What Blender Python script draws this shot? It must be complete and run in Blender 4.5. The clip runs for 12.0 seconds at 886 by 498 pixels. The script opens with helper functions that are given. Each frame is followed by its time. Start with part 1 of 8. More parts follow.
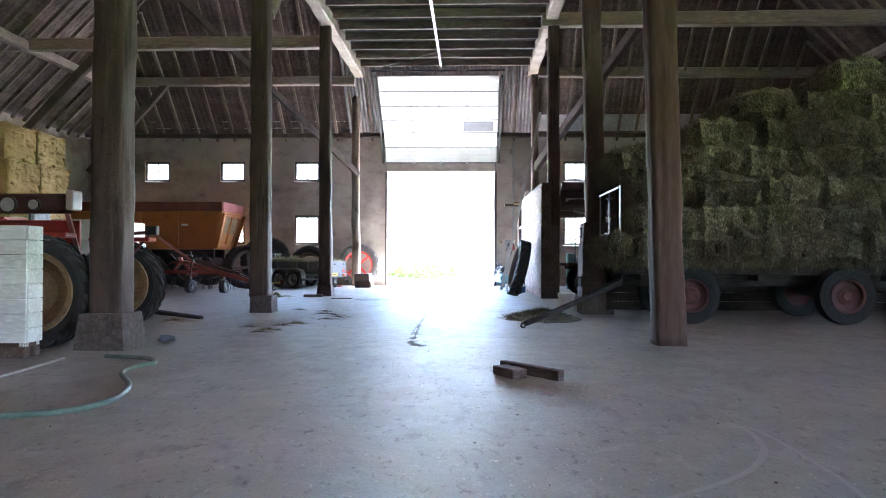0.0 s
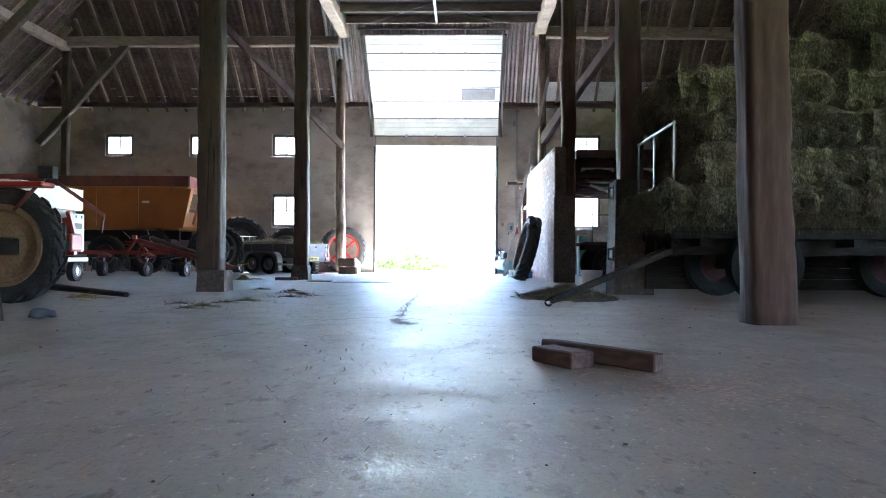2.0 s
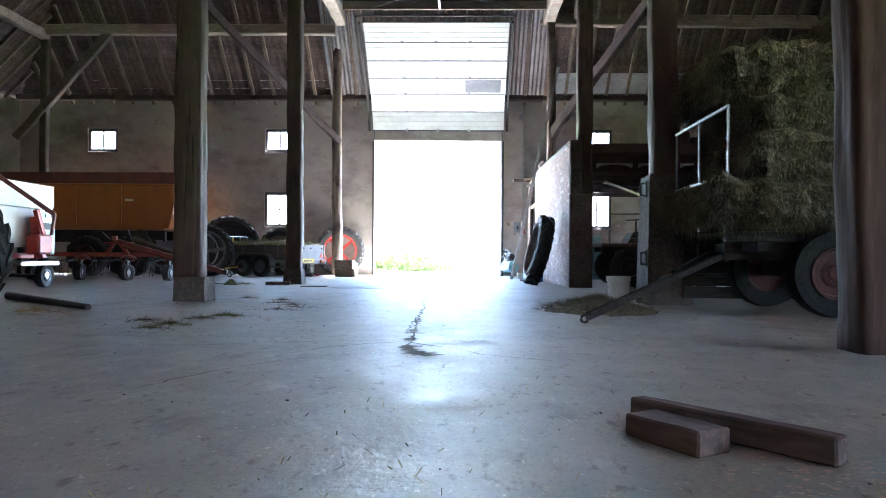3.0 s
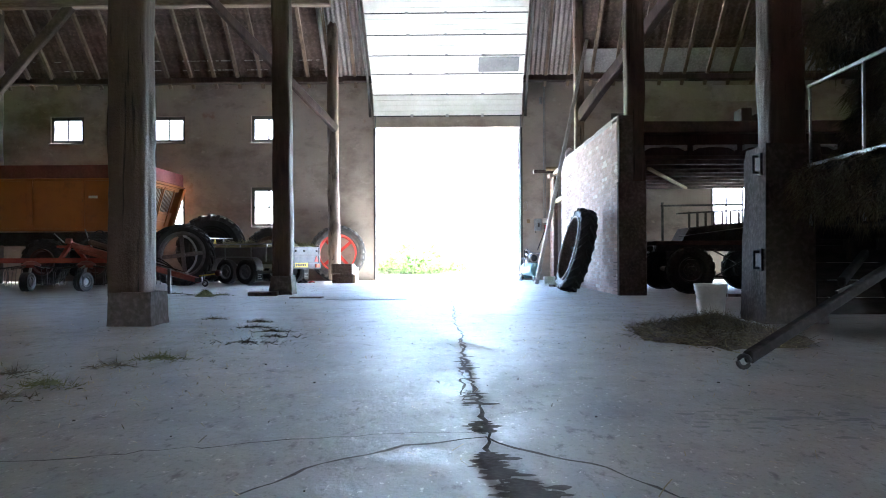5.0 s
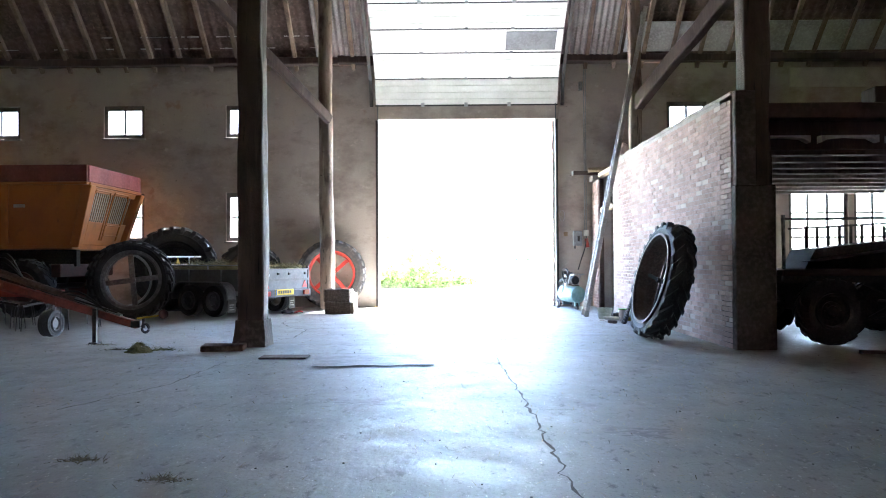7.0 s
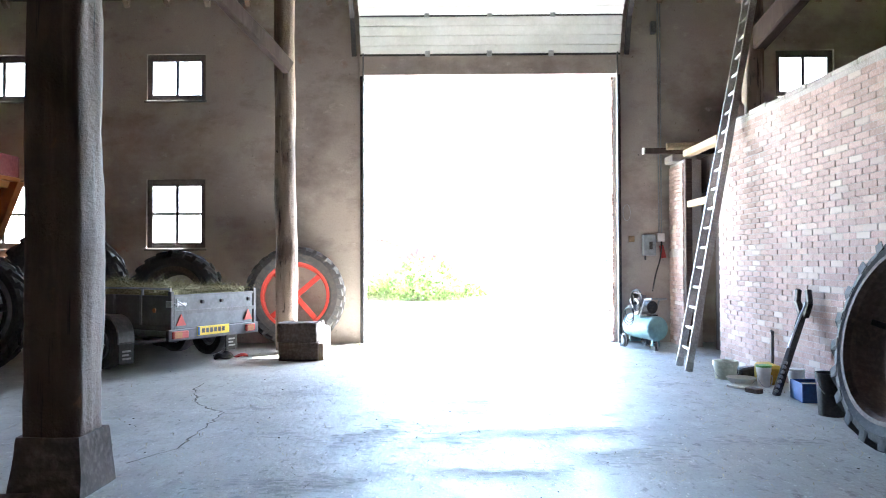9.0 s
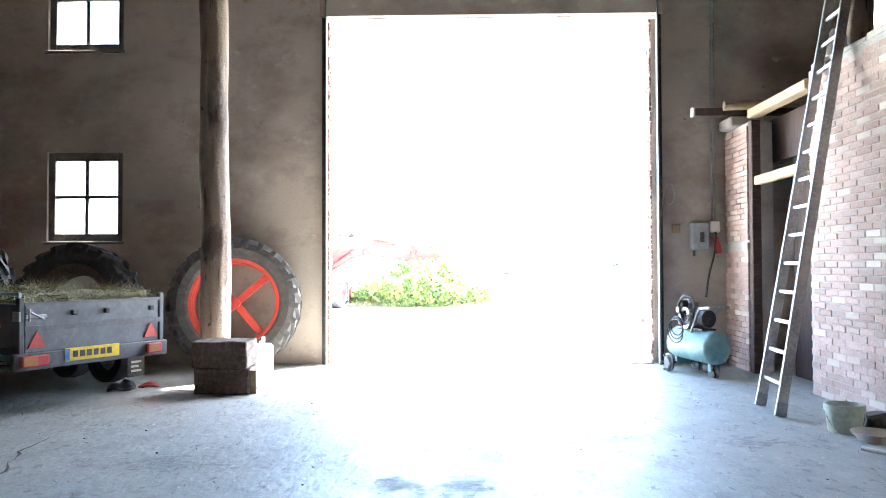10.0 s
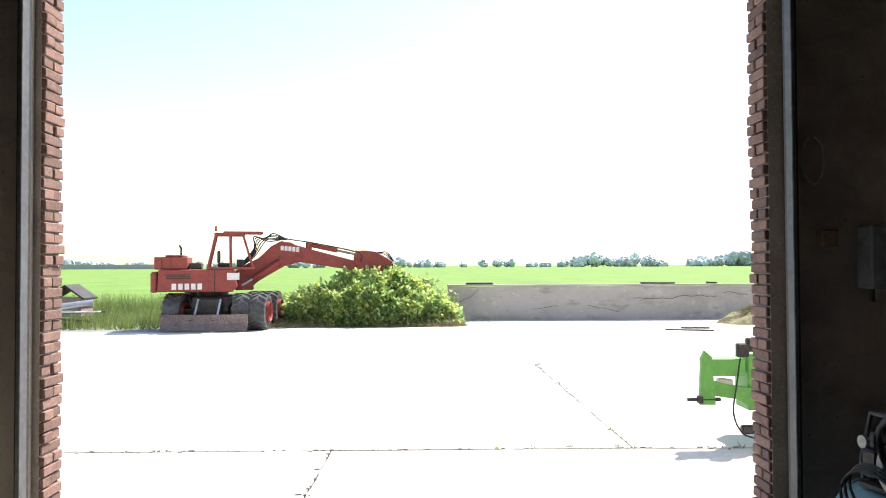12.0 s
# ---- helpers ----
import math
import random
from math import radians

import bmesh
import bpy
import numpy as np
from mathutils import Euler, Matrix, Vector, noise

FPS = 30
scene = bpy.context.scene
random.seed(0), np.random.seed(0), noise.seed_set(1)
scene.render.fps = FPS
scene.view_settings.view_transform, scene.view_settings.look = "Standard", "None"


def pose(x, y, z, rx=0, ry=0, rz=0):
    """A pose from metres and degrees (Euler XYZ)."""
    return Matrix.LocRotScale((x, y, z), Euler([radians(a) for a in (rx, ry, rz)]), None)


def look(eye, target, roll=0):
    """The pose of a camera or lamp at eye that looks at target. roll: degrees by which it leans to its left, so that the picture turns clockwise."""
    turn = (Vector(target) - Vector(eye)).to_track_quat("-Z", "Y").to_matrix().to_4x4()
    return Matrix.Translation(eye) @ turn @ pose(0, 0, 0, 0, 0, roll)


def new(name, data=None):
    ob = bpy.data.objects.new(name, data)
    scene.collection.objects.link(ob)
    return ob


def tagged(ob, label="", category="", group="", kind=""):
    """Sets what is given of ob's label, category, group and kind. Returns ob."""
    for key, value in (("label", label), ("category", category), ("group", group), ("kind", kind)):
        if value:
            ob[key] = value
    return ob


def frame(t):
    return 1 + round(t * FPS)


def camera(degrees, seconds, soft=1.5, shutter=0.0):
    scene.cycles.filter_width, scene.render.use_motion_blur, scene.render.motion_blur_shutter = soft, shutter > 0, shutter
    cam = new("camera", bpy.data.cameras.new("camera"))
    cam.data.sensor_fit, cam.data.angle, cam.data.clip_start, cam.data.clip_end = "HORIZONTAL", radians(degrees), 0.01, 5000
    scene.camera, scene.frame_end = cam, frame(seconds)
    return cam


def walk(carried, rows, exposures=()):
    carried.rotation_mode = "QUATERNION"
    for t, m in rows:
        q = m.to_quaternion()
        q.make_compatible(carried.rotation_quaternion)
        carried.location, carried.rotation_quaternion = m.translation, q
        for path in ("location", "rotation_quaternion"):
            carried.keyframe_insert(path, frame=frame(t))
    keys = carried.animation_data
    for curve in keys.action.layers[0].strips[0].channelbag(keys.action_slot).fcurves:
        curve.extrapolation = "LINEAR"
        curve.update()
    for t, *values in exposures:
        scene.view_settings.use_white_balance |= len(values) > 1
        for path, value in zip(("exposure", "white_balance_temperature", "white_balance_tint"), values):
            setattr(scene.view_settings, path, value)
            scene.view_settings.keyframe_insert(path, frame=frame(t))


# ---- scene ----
cam = camera(62.0, 12.0, soft=1.0)
PATH = [
    (0, (1.179, -1.056, 1.102), (1.102, 0.943, 1.123), 0.2),
    (0.5, (1.211, -0.293, 0.924), (1.136, 1.706, 0.945), 0.2),
    (1, (1.141, 0.392, 0.702), (1.073, 2.391, 0.725), 0.3),
    (1.5, (1.104, 1.114, 0.573), (1.04, 3.113, 0.595), 0.4),
    (2, (1.014, 1.856, 0.567), (0.955, 3.855, 0.588), 0.4),
    (2.5, (0.896, 2.541, 0.609), (0.842, 4.54, 0.627), 0.4),
    (3, (0.787, 3.207, 0.649), (0.737, 5.206, 0.667), 0.4),
    (5, (0.308, 5.991, 0.671), (0.266, 7.99, 0.692), -0.2),
    (5.5, (0.137, 6.856, 0.714), (0.1, 8.856, 0.737), -0.2),
    (6, (-0.021, 7.761, 0.836), (-0.057, 9.761, 0.861), -0.3),
    (6.5, (-0.17, 8.757, 0.969), (-0.203, 10.757, 0.995), -0.3),
    (7, (-0.292, 9.851, 1.083), (-0.322, 11.851, 1.113), -0.3),
    (8.8, (-0.62, 14.465, 1.324), (-0.641, 16.464, 1.358), -0.1),
    (9, (-0.605, 14.993, 1.31), (-0.631, 16.993, 1.345), -0.2),
    (9.5, (-0.484, 16.408, 1.233), (-0.528, 18.407, 1.275), -0.2),
    (10, (-0.367, 17.784, 1.215), (-0.416, 19.783, 1.262), -0.2),
    (10.5, (-0.253, 19.079, 1.287), (-0.293, 21.078, 1.333), -0.3),
    (11, (-0.136, 20.449, 1.345), (-0.154, 22.448, 1.389), -0.2),
    (11.5, (0.015, 21.766, 1.422), (0.018, 23.766, 1.471), 0.0),
    (12, (0.138, 22.973, 1.535), (0.164, 24.972, 1.5795), -0.25),
]
EXPOSURES = [(0, 5.8, 5550, 17), (1.5, 5.72, 5450, 12), (3, 5.62, 5450, 12), (5, 5.47, 5600, 12), (7, 5.42, 5800, 12), (9.5, 5.22, 6000, 11), (10.0, 4.95, 6050, 9), (10.5, 4.5, 6200, 10), (11.0, 3.8, 6400, 11), (11.5, 1.7, 6500, 10), (12, 1.1, 6700, 11)]
walk(cam, [(t, look(eye, target, roll)) for t, eye, target, roll in PATH], EXPOSURES)

# ---- world, sun ----
SUN_EL, SUN_AZ = 55.0, 43.0      # degrees; azimuth from +y towards +x
world = bpy.data.worlds.new("sky")
scene.world = world
world.use_nodes = True
wn = world.node_tree.nodes
sky = wn.new("ShaderNodeTexSky")
sky.sky_type = "NISHITA"
sky.sun_disc = False
sky.sun_elevation = radians(SUN_EL)
sky.sun_rotation = radians(SUN_AZ)
sky.dust_density = 1.0
sky.air_density = 1.0
wn["Background"].inputs["Strength"].default_value = 0.15
world.node_tree.links.new(sky.outputs[0], wn["Background"].inputs["Color"])
sun = new("sun", bpy.data.lights.new("sun", "SUN"))
sun.data.energy, sun.data.angle, sun.data.color = 4.5, radians(0.53), (1.0, 0.95, 0.87)
sun_from = Vector((math.sin(radians(SUN_AZ)) * math.cos(radians(SUN_EL)), math.cos(radians(SUN_AZ)) * math.cos(radians(SUN_EL)), math.sin(radians(SUN_EL))))
sun.matrix_world = look(sun_from * 60, (0, 0, 0))

# ---- materials ----
def material(name, base, rough=0.8, metal=0.0, dark=None, scale=2.0, fine=40.0, bump=0.3, depth=0.01, mix=0.6, light=None,
             stretch=(1, 1, 1), spec=0.5, per_object=0.0, per_island=0.0, rough_var=0.0, coat=0.0, thin=0.0, pale=None):
    """A procedural surface: a base colour that shifts towards dark in stains of `scale` and towards light in grain of `fine`."""
    m = bpy.data.materials.new(name)
    m.use_nodes = True
    t = m.node_tree
    N, L = t.nodes, t.links
    p = N["Principled BSDF"]
    p.inputs["Roughness"].default_value = rough
    p.inputs["Metallic"].default_value = metal
    p.inputs["Specular IOR Level"].default_value = spec
    p.inputs["Coat Weight"].default_value = coat
    co = N.new("ShaderNodeTexCoord")
    mp = N.new("ShaderNodeMapping")
    mp.inputs["Scale"].default_value = stretch
    L.new(co.outputs["Object"], mp.inputs["Vector"])
    big, small = N.new("ShaderNodeTexNoise"), N.new("ShaderNodeTexNoise")
    big.inputs["Scale"].default_value, big.inputs["Detail"].default_value, big.inputs["Roughness"].default_value = scale, 6, 0.62
    small.inputs["Scale"].default_value, small.inputs["Detail"].default_value = fine, 4
    for n in (big, small):
        L.new(mp.outputs[0], n.inputs["Vector"])
    ramp = N.new("ShaderNodeValToRGB")
    ramp.color_ramp.elements[0].position, ramp.color_ramp.elements[1].position = 0.36, 0.66
    L.new(big.outputs["Fac"], ramp.inputs["Fac"])
    dark = dark or tuple(c * 0.55 for c in base)
    light = light or tuple(min(1, c * 1.3) for c in base)
    a = N.new("ShaderNodeMix")
    a.data_type = "RGBA"
    a.inputs[6].default_value, a.inputs[7].default_value = (*dark, 1), (*base, 1)
    L.new(ramp.outputs["Color"], a.inputs[0])
    b = N.new("ShaderNodeMix")
    b.data_type = "RGBA"
    b.inputs[7].default_value = (*light, 1)
    L.new(a.outputs[2], b.inputs[6])
    r2 = N.new("ShaderNodeMapRange")
    r2.inputs["From Min"].default_value, r2.inputs["From Max"].default_value = 0.45, 0.75
    r2.inputs["To Max"].default_value = mix
    L.new(small.outputs["Fac"], r2.inputs["Value"])
    L.new(r2.outputs[0], b.inputs[0])
    out = b.outputs[2]
    for amount, source in ((per_object, "object"), (per_island, "island")):
        if amount:
            if source == "object":
                rnd = N.new("ShaderNodeObjectInfo").outputs["Random"]
            else:
                rnd = N.new("ShaderNodeNewGeometry").outputs["Random Per Island"]
            mr = N.new("ShaderNodeMapRange")
            mr.inputs["To Min"].default_value, mr.inputs["To Max"].default_value = 1 - amount, 1 + amount
            L.new(rnd, mr.inputs["Value"])
            hsv = N.new("ShaderNodeHueSaturation")
            L.new(mr.outputs[0], hsv.inputs["Value"])
            L.new(out, hsv.inputs["Color"])
            out = hsv.outputs[0]
    if pale:      # one piece in eight is bleached
        both, part_, gate, mixer = N.new("ShaderNodeMath"), N.new("ShaderNodeMath"), N.new("ShaderNodeMapRange"), N.new("ShaderNodeMix")
        part_.operation = "FRACT"
        L.new(N.new("ShaderNodeObjectInfo").outputs["Random"], both.inputs[0])
        L.new(N.new("ShaderNodeNewGeometry").outputs["Random Per Island"], both.inputs[1])
        L.new(both.outputs[0], part_.inputs[0])
        L.new(part_.outputs[0], gate.inputs["Value"])
        gate.inputs["From Min"].default_value, gate.inputs["From Max"].default_value, gate.inputs["To Max"].default_value = 0.80, 1.0, 0.95
        mixer.data_type = "RGBA"
        mixer.inputs[7].default_value = (*pale, 1)
        L.new(gate.outputs[0], mixer.inputs[0])
        L.new(out, mixer.inputs[6])
        out = mixer.outputs[2]
    L.new(out, p.inputs["Base Color"])
    if thin:
        tr, mx_ = N.new("ShaderNodeBsdfTranslucent"), N.new("ShaderNodeMixShader")
        mx_.inputs[0].default_value = thin
        L.new(out, tr.inputs["Color"])
        L.new(p.outputs[0], mx_.inputs[1])
        L.new(tr.outputs[0], mx_.inputs[2])
        L.new(mx_.outputs[0], N["Material Output"].inputs["Surface"])
    if rough_var:
        mr = N.new("ShaderNodeMapRange")
        mr.inputs["To Min"].default_value, mr.inputs["To Max"].default_value = rough - rough_var, rough + rough_var
        L.new(ramp.outputs["Color"], mr.inputs["Value"])
        L.new(mr.outputs[0], p.inputs["Roughness"])
    if bump:
        mx = N.new("ShaderNodeMath")
        mx.operation = "ADD"
        L.new(big.outputs["Fac"], mx.inputs[0])
        L.new(small.outputs["Fac"], mx.inputs[1])
        bp = N.new("ShaderNodeBump")
        bp.inputs["Strength"].default_value, bp.inputs["Distance"].default_value = bump, depth
        L.new(mx.outputs[0], bp.inputs["Height"])
        L.new(bp.outputs[0], p.inputs["Normal"])
    return m


def layered(name, base, rough, bump, depth, fine, layers, rough_to=None, spec=0.5):
    """A worn surface: over a base colour, patches of noise each (scale, stretch, offset, from, to, strength, colour)."""
    m = bpy.data.materials.new(name)
    m.use_nodes = True
    N, L = m.node_tree.nodes, m.node_tree.links
    p = N["Principled BSDF"]
    p.inputs["Roughness"].default_value = rough
    p.inputs["Specular IOR Level"].default_value = spec
    co = N.new("ShaderNodeTexCoord")

    def tex(scale, stretch, offset, detail=7, jagged=0.66):
        mp, n = N.new("ShaderNodeMapping"), N.new("ShaderNodeTexNoise")
        mp.inputs["Scale"].default_value = stretch
        mp.inputs["Location"].default_value = (offset, offset * 0.7, offset * 0.3)
        n.inputs["Scale"].default_value, n.inputs["Detail"].default_value, n.inputs["Roughness"].default_value = scale, detail, jagged
        L.new(co.outputs["Object"], mp.inputs["Vector"])
        L.new(mp.outputs[0], n.inputs["Vector"])
        return n.outputs["Fac"]

    def band(value, a, b, low, high):
        r = N.new("ShaderNodeMapRange")
        for key, v in (("From Min", a), ("From Max", b), ("To Min", low), ("To Max", high)):
            r.inputs[key].default_value = v
        L.new(value, r.inputs["Value"])
        return r.outputs[0]

    colour = None
    for scale, stretch, offset, a, b, top, tint in layers:
        x = N.new("ShaderNodeMix")
        x.data_type = "RGBA"
        L.new(band(tex(scale, stretch, offset), a, b, 0.0, top), x.inputs[0])
        if colour:
            L.new(colour, x.inputs[6])
        else:
            x.inputs[6].default_value = (*base, 1)
        x.inputs[7].default_value = (*tint, 1)
        colour = x.outputs[2]
    L.new(colour, p.inputs["Base Color"])
    if rough_to:
        L.new(band(tex(2.6, (1, 1, 1), 1.5), 0.36, 0.64, rough, rough_to), p.inputs["Roughness"])
    add = N.new("ShaderNodeMath")
    add.operation = "MULTIPLY_ADD"
    add.inputs[1].default_value = 0.35
    L.new(tex(fine * 2.2, (1, 1, 1), 0.3, 4), add.inputs[0])
    L.new(tex(fine, (1, 0.6, 1), 0.8), add.inputs[2])
    bp = N.new("ShaderNodeBump")
    bp.inputs["Strength"].default_value, bp.inputs["Distance"].default_value = bump, depth
    L.new(add.outputs[0], bp.inputs["Height"])
    L.new(bp.outputs[0], p.inputs["Normal"])
    return m


def glass_material():
    m = bpy.data.materials.new("window_glass")
    m.use_nodes = True
    p = m.node_tree.nodes["Principled BSDF"]
    p.inputs["Transmission Weight"].default_value = 1.0
    p.inputs["Roughness"].default_value = 0.02
    p.inputs["IOR"].default_value = 1.05
    p.inputs["Base Color"].default_value = (0.95, 0.97, 0.97, 1)
    return m


M_FLOOR = layered("worn_concrete", (0.295, 0.305, 0.27), 0.48, 0.9, 0.009, 12, [
    (0.22, (1, 1, 1), 3.1, 0.42, 0.62, 1.0, (0.345, 0.335, 0.295)),
    (1.3, (1, 0.5, 1), 9.0, 0.50, 0.68, 0.7, (0.225, 0.225, 0.205)),
    (6.5, (1, 0.6, 1), 5.0, 0.56, 0.70, 0.6, (0.42, 0.43, 0.385)),
    (4.5, (1, 0.45, 1), 2.0, 0.57, 0.69, 0.6, (0.18, 0.175, 0.155)),
    (17.0, (1, 0.45, 1), 7.0, 0.58, 0.67, 0.8, (0.13, 0.125, 0.11)),
    (60.0, (1, 0.6, 1), 0.0, 0.54, 0.70, 0.75, (0.16, 0.155, 0.14)),
    (42.0, (1, 0.5, 1), 4.0, 0.62, 0.67, 0.9, (0.56, 0.55, 0.48))], rough_to=0.68, spec=0.5)
M_YARD = material("yard_concrete", (0.62, 0.60, 0.56), 0.9, dark=(0.48, 0.46, 0.42), scale=0.35, fine=25, mix=0.4, bump=0.2)
M_PLASTER = layered("dirty_plaster", (0.355, 0.305, 0.272), 0.93, 0.3, 0.012, 22, [
    (0.45, (1, 1, 1), 1.0, 0.46, 0.60, 0.75, (0.43, 0.375, 0.325)),
    (0.7, (0.8, 0.8, 1.1), 7.0, 0.49, 0.68, 0.85, (0.165, 0.128, 0.122)),
    (2.2, (0.7, 0.7, 1.3), 3.0, 0.55, 0.72, 0.5, (0.15, 0.115, 0.105)),
    (5.0, (0.8, 0.8, 1.2), 5.0, 0.60, 0.70, 0.6, (0.51, 0.45, 0.39)),
    (1.6, (1, 1, 1), 11.0, 0.63, 0.70, 0.7, (0.29, 0.175, 0.14)),
    (13.0, (1, 1, 1), 2.0, 0.66, 0.72, 0.8, (0.07, 0.055, 0.05)),
    (38.0, (1, 1, 1), 0.0, 0.50, 0.75, 0.4, (0.24, 0.20, 0.17))])
M_WOOD = material("old_timber", (0.085, 0.058, 0.05), 0.7, dark=(0.045, 0.031, 0.028), light=(0.115, 0.083, 0.072), scale=1.8, fine=24, stretch=(1, 1, 0.18), mix=0.4, bump=0.5, depth=0.01, per_object=0.15, spec=0.2)
M_POST = layered("hewn_post", (0.066, 0.042, 0.035), 0.72, 0.8, 0.012, 26, [
    (0.9, (1, 1, 0.5), 3.0, 0.46, 0.62, 0.8, (0.10, 0.066, 0.055)),
    (2.4, (1, 1, 0.3), 8.0, 0.52, 0.66, 0.85, (0.036, 0.026, 0.023)),
    (9.0, (1, 1, 0.06), 5.0, 0.55, 0.66, 0.7, (0.12, 0.085, 0.072)),
    (16.0, (1, 1, 0.05), 1.0, 0.60, 0.66, 0.95, (0.014, 0.011, 0.010)),
    (5.0, (1, 1, 0.7), 6.0, 0.65, 0.72, 0.7, (0.16, 0.095, 0.055))], spec=0.3)
M_REDPOST = material("red_brown_timber", (0.075, 0.041, 0.032), 0.8, dark=(0.05, 0.03, 0.025), light=(0.12, 0.078, 0.062), scale=1.6, fine=22, stretch=(1, 1, 0.2), bump=0.5, depth=0.01, spec=0.2, mix=0.4)
M_LOG = layered("peeled_log", (0.20, 0.145, 0.112), 0.72, 0.8, 0.014, 20, [
    (1.6, (1, 1, 0.4), 4.0, 0.46, 0.62, 0.8, (0.28, 0.215, 0.175)),
    (3.5, (1, 1, 0.45), 9.0, 0.52, 0.63, 0.9, (0.085, 0.058, 0.046)),
    (12.0, (1, 1, 0.08), 2.0, 0.57, 0.66, 0.8, (0.34, 0.27, 0.22)),
    (7.0, (1, 1, 0.6), 6.0, 0.62, 0.68, 0.95, (0.035, 0.024, 0.02)),
    (20.0, (1, 1, 0.06), 1.0, 0.60, 0.66, 0.9, (0.03, 0.022, 0.02))], spec=0.35)
M_JOIST = material("sawn_joist", (0.20, 0.15, 0.125), 0.8, dark=(0.12, 0.09, 0.075), light=(0.32, 0.25, 0.21), scale=2.5, fine=22, stretch=(0.2, 1, 1), bump=0.3, per_object=0.2)
M_BEAM = material("sawn_beam", (0.25, 0.195, 0.16), 0.85, dark=(0.15, 0.115, 0.095), light=(0.36, 0.29, 0.245), scale=2.5, fine=22, stretch=(0.2, 1, 1), bump=0.4, depth=0.008, per_object=0.2)
M_BRACE = material("old_brace", (0.095, 0.068, 0.057), 0.88, dark=(0.05, 0.037, 0.032), light=(0.15, 0.11, 0.092), scale=2.5, fine=14, bump=0.3, depth=0.008, mix=0.4, per_object=0.15)
M_LIGHTBEAM = material("pale_beam", (0.40, 0.33, 0.25), 0.8, dark=(0.24, 0.19, 0.14), light=(0.52, 0.45, 0.36), scale=2.5, fine=22, bump=0.4, depth=0.008)
M_RAFTER = material("rafter_wood", (0.20, 0.145, 0.11), 0.88, dark=(0.11, 0.08, 0.06), scale=3, fine=18, bump=0.3, per_object=0.25)
M_PALE = material("pale_new_wood", (0.36, 0.275, 0.17), 0.75, dark=(0.22, 0.16, 0.095), scale=3, fine=30, stretch=(1, 0.15, 1), bump=0.15)
M_TILE = material("roof_tiles", (0.13, 0.085, 0.07), 0.85, dark=(0.065, 0.045, 0.038), light=(0.22, 0.155, 0.13), scale=1.4, fine=12, bump=0.3, per_object=0.25, per_island=0.25)
M_SHEET = material("corrugated_sheet", (0.42, 0.40, 0.40), 0.7, dark=(0.26, 0.24, 0.24), scale=1.5, fine=20, bump=0.1)
M_BRICK = material("red_brick", (0.375, 0.262, 0.225), 0.88, dark=(0.30, 0.20, 0.17), light=(0.47, 0.385, 0.34), scale=6, fine=60, bump=0.3, depth=0.004, per_object=0.2, per_island=0.2, pale=(0.60, 0.52, 0.46))
# darker brick for the door reveal, its shade put into the colour
M_JAMB = material("shade_toned_brick", (0.27, 0.155, 0.125), 0.9, dark=(0.18, 0.105, 0.09), light=(0.36, 0.25, 0.21), scale=6, fine=60, bump=0.4, depth=0.004, per_object=0.28)
M_MORTAR = material("mortar", (0.44, 0.395, 0.365), 0.95, dark=(0.32, 0.285, 0.26), scale=3, fine=60, bump=0.4)
M_HAY = material("green_hay", (0.115, 0.094, 0.055), 0.95, dark=(0.027, 0.023, 0.015), light=(0.34, 0.30, 0.18), scale=6, fine=45, stretch=(1, 1, 0.4), bump=0.9, depth=0.03, per_object=0.25)
M_HAYGREEN = material("fresh_green_hay", (0.16, 0.16, 0.06), 0.95, dark=(0.06, 0.065, 0.02), light=(0.30, 0.29, 0.12), scale=6, fine=45, bump=0.8, depth=0.02)
M_STRAW = material("yellow_straw", (0.40, 0.285, 0.125), 0.95, dark=(0.26, 0.18, 0.075), light=(0.53, 0.40, 0.20), scale=2, fine=40, stretch=(0.4, 1, 1), bump=0.9, depth=0.03, per_object=0.04)
M_RUBBER = material("black_rubber", (0.028, 0.028, 0.030), 0.75, dark=(0.016, 0.016, 0.017), light=(0.07, 0.065, 0.06), scale=4, fine=40, bump=0.2, mix=0.5)
M_DUSTY_RUBBER = material("dusty_rubber", (0.062, 0.06, 0.062), 0.7, dark=(0.036, 0.036, 0.04), light=(0.12, 0.108, 0.09), scale=2, fine=14, bump=0.2)
M_RED = material("red_paint", (0.45, 0.035, 0.025), 0.45, dark=(0.28, 0.03, 0.025), scale=3, fine=30, bump=0.08, mix=0.25)
M_REDFADE = material("faded_red_paint", (0.29, 0.047, 0.034), 0.6, dark=(0.20, 0.036, 0.028), light=(0.37, 0.095, 0.07), scale=2, fine=20, bump=0.1, mix=0.4)
M_ORANGE = layered("orange_paint", (0.37, 0.125, 0.026), 0.5, 0.06, 0.004, 25, [
    (1.1, (1, 1, 1), 2.0, 0.45, 0.65, 0.7, (0.28, 0.092, 0.024)),
    (3.2, (1, 1, 0.7), 6.0, 0.56, 0.70, 0.7, (0.20, 0.075, 0.025)),
    (9.0, (1, 1, 0.5), 4.0, 0.63, 0.72, 0.6, (0.10, 0.055, 0.03)),
    (30.0, (1, 1, 1), 0.0, 0.6, 0.75, 0.35, (0.55, 0.24, 0.07))])
M_WHITEP = material("white_panel", (0.78, 0.78, 0.75), 0.5, dark=(0.66, 0.66, 0.62), scale=2, fine=20, bump=0.03, mix=0.2)
M_GREY = material("grey_metal", (0.32, 0.33, 0.34), 0.5, 0.6, dark=(0.2, 0.2, 0.2), scale=4, fine=40, bump=0.1)
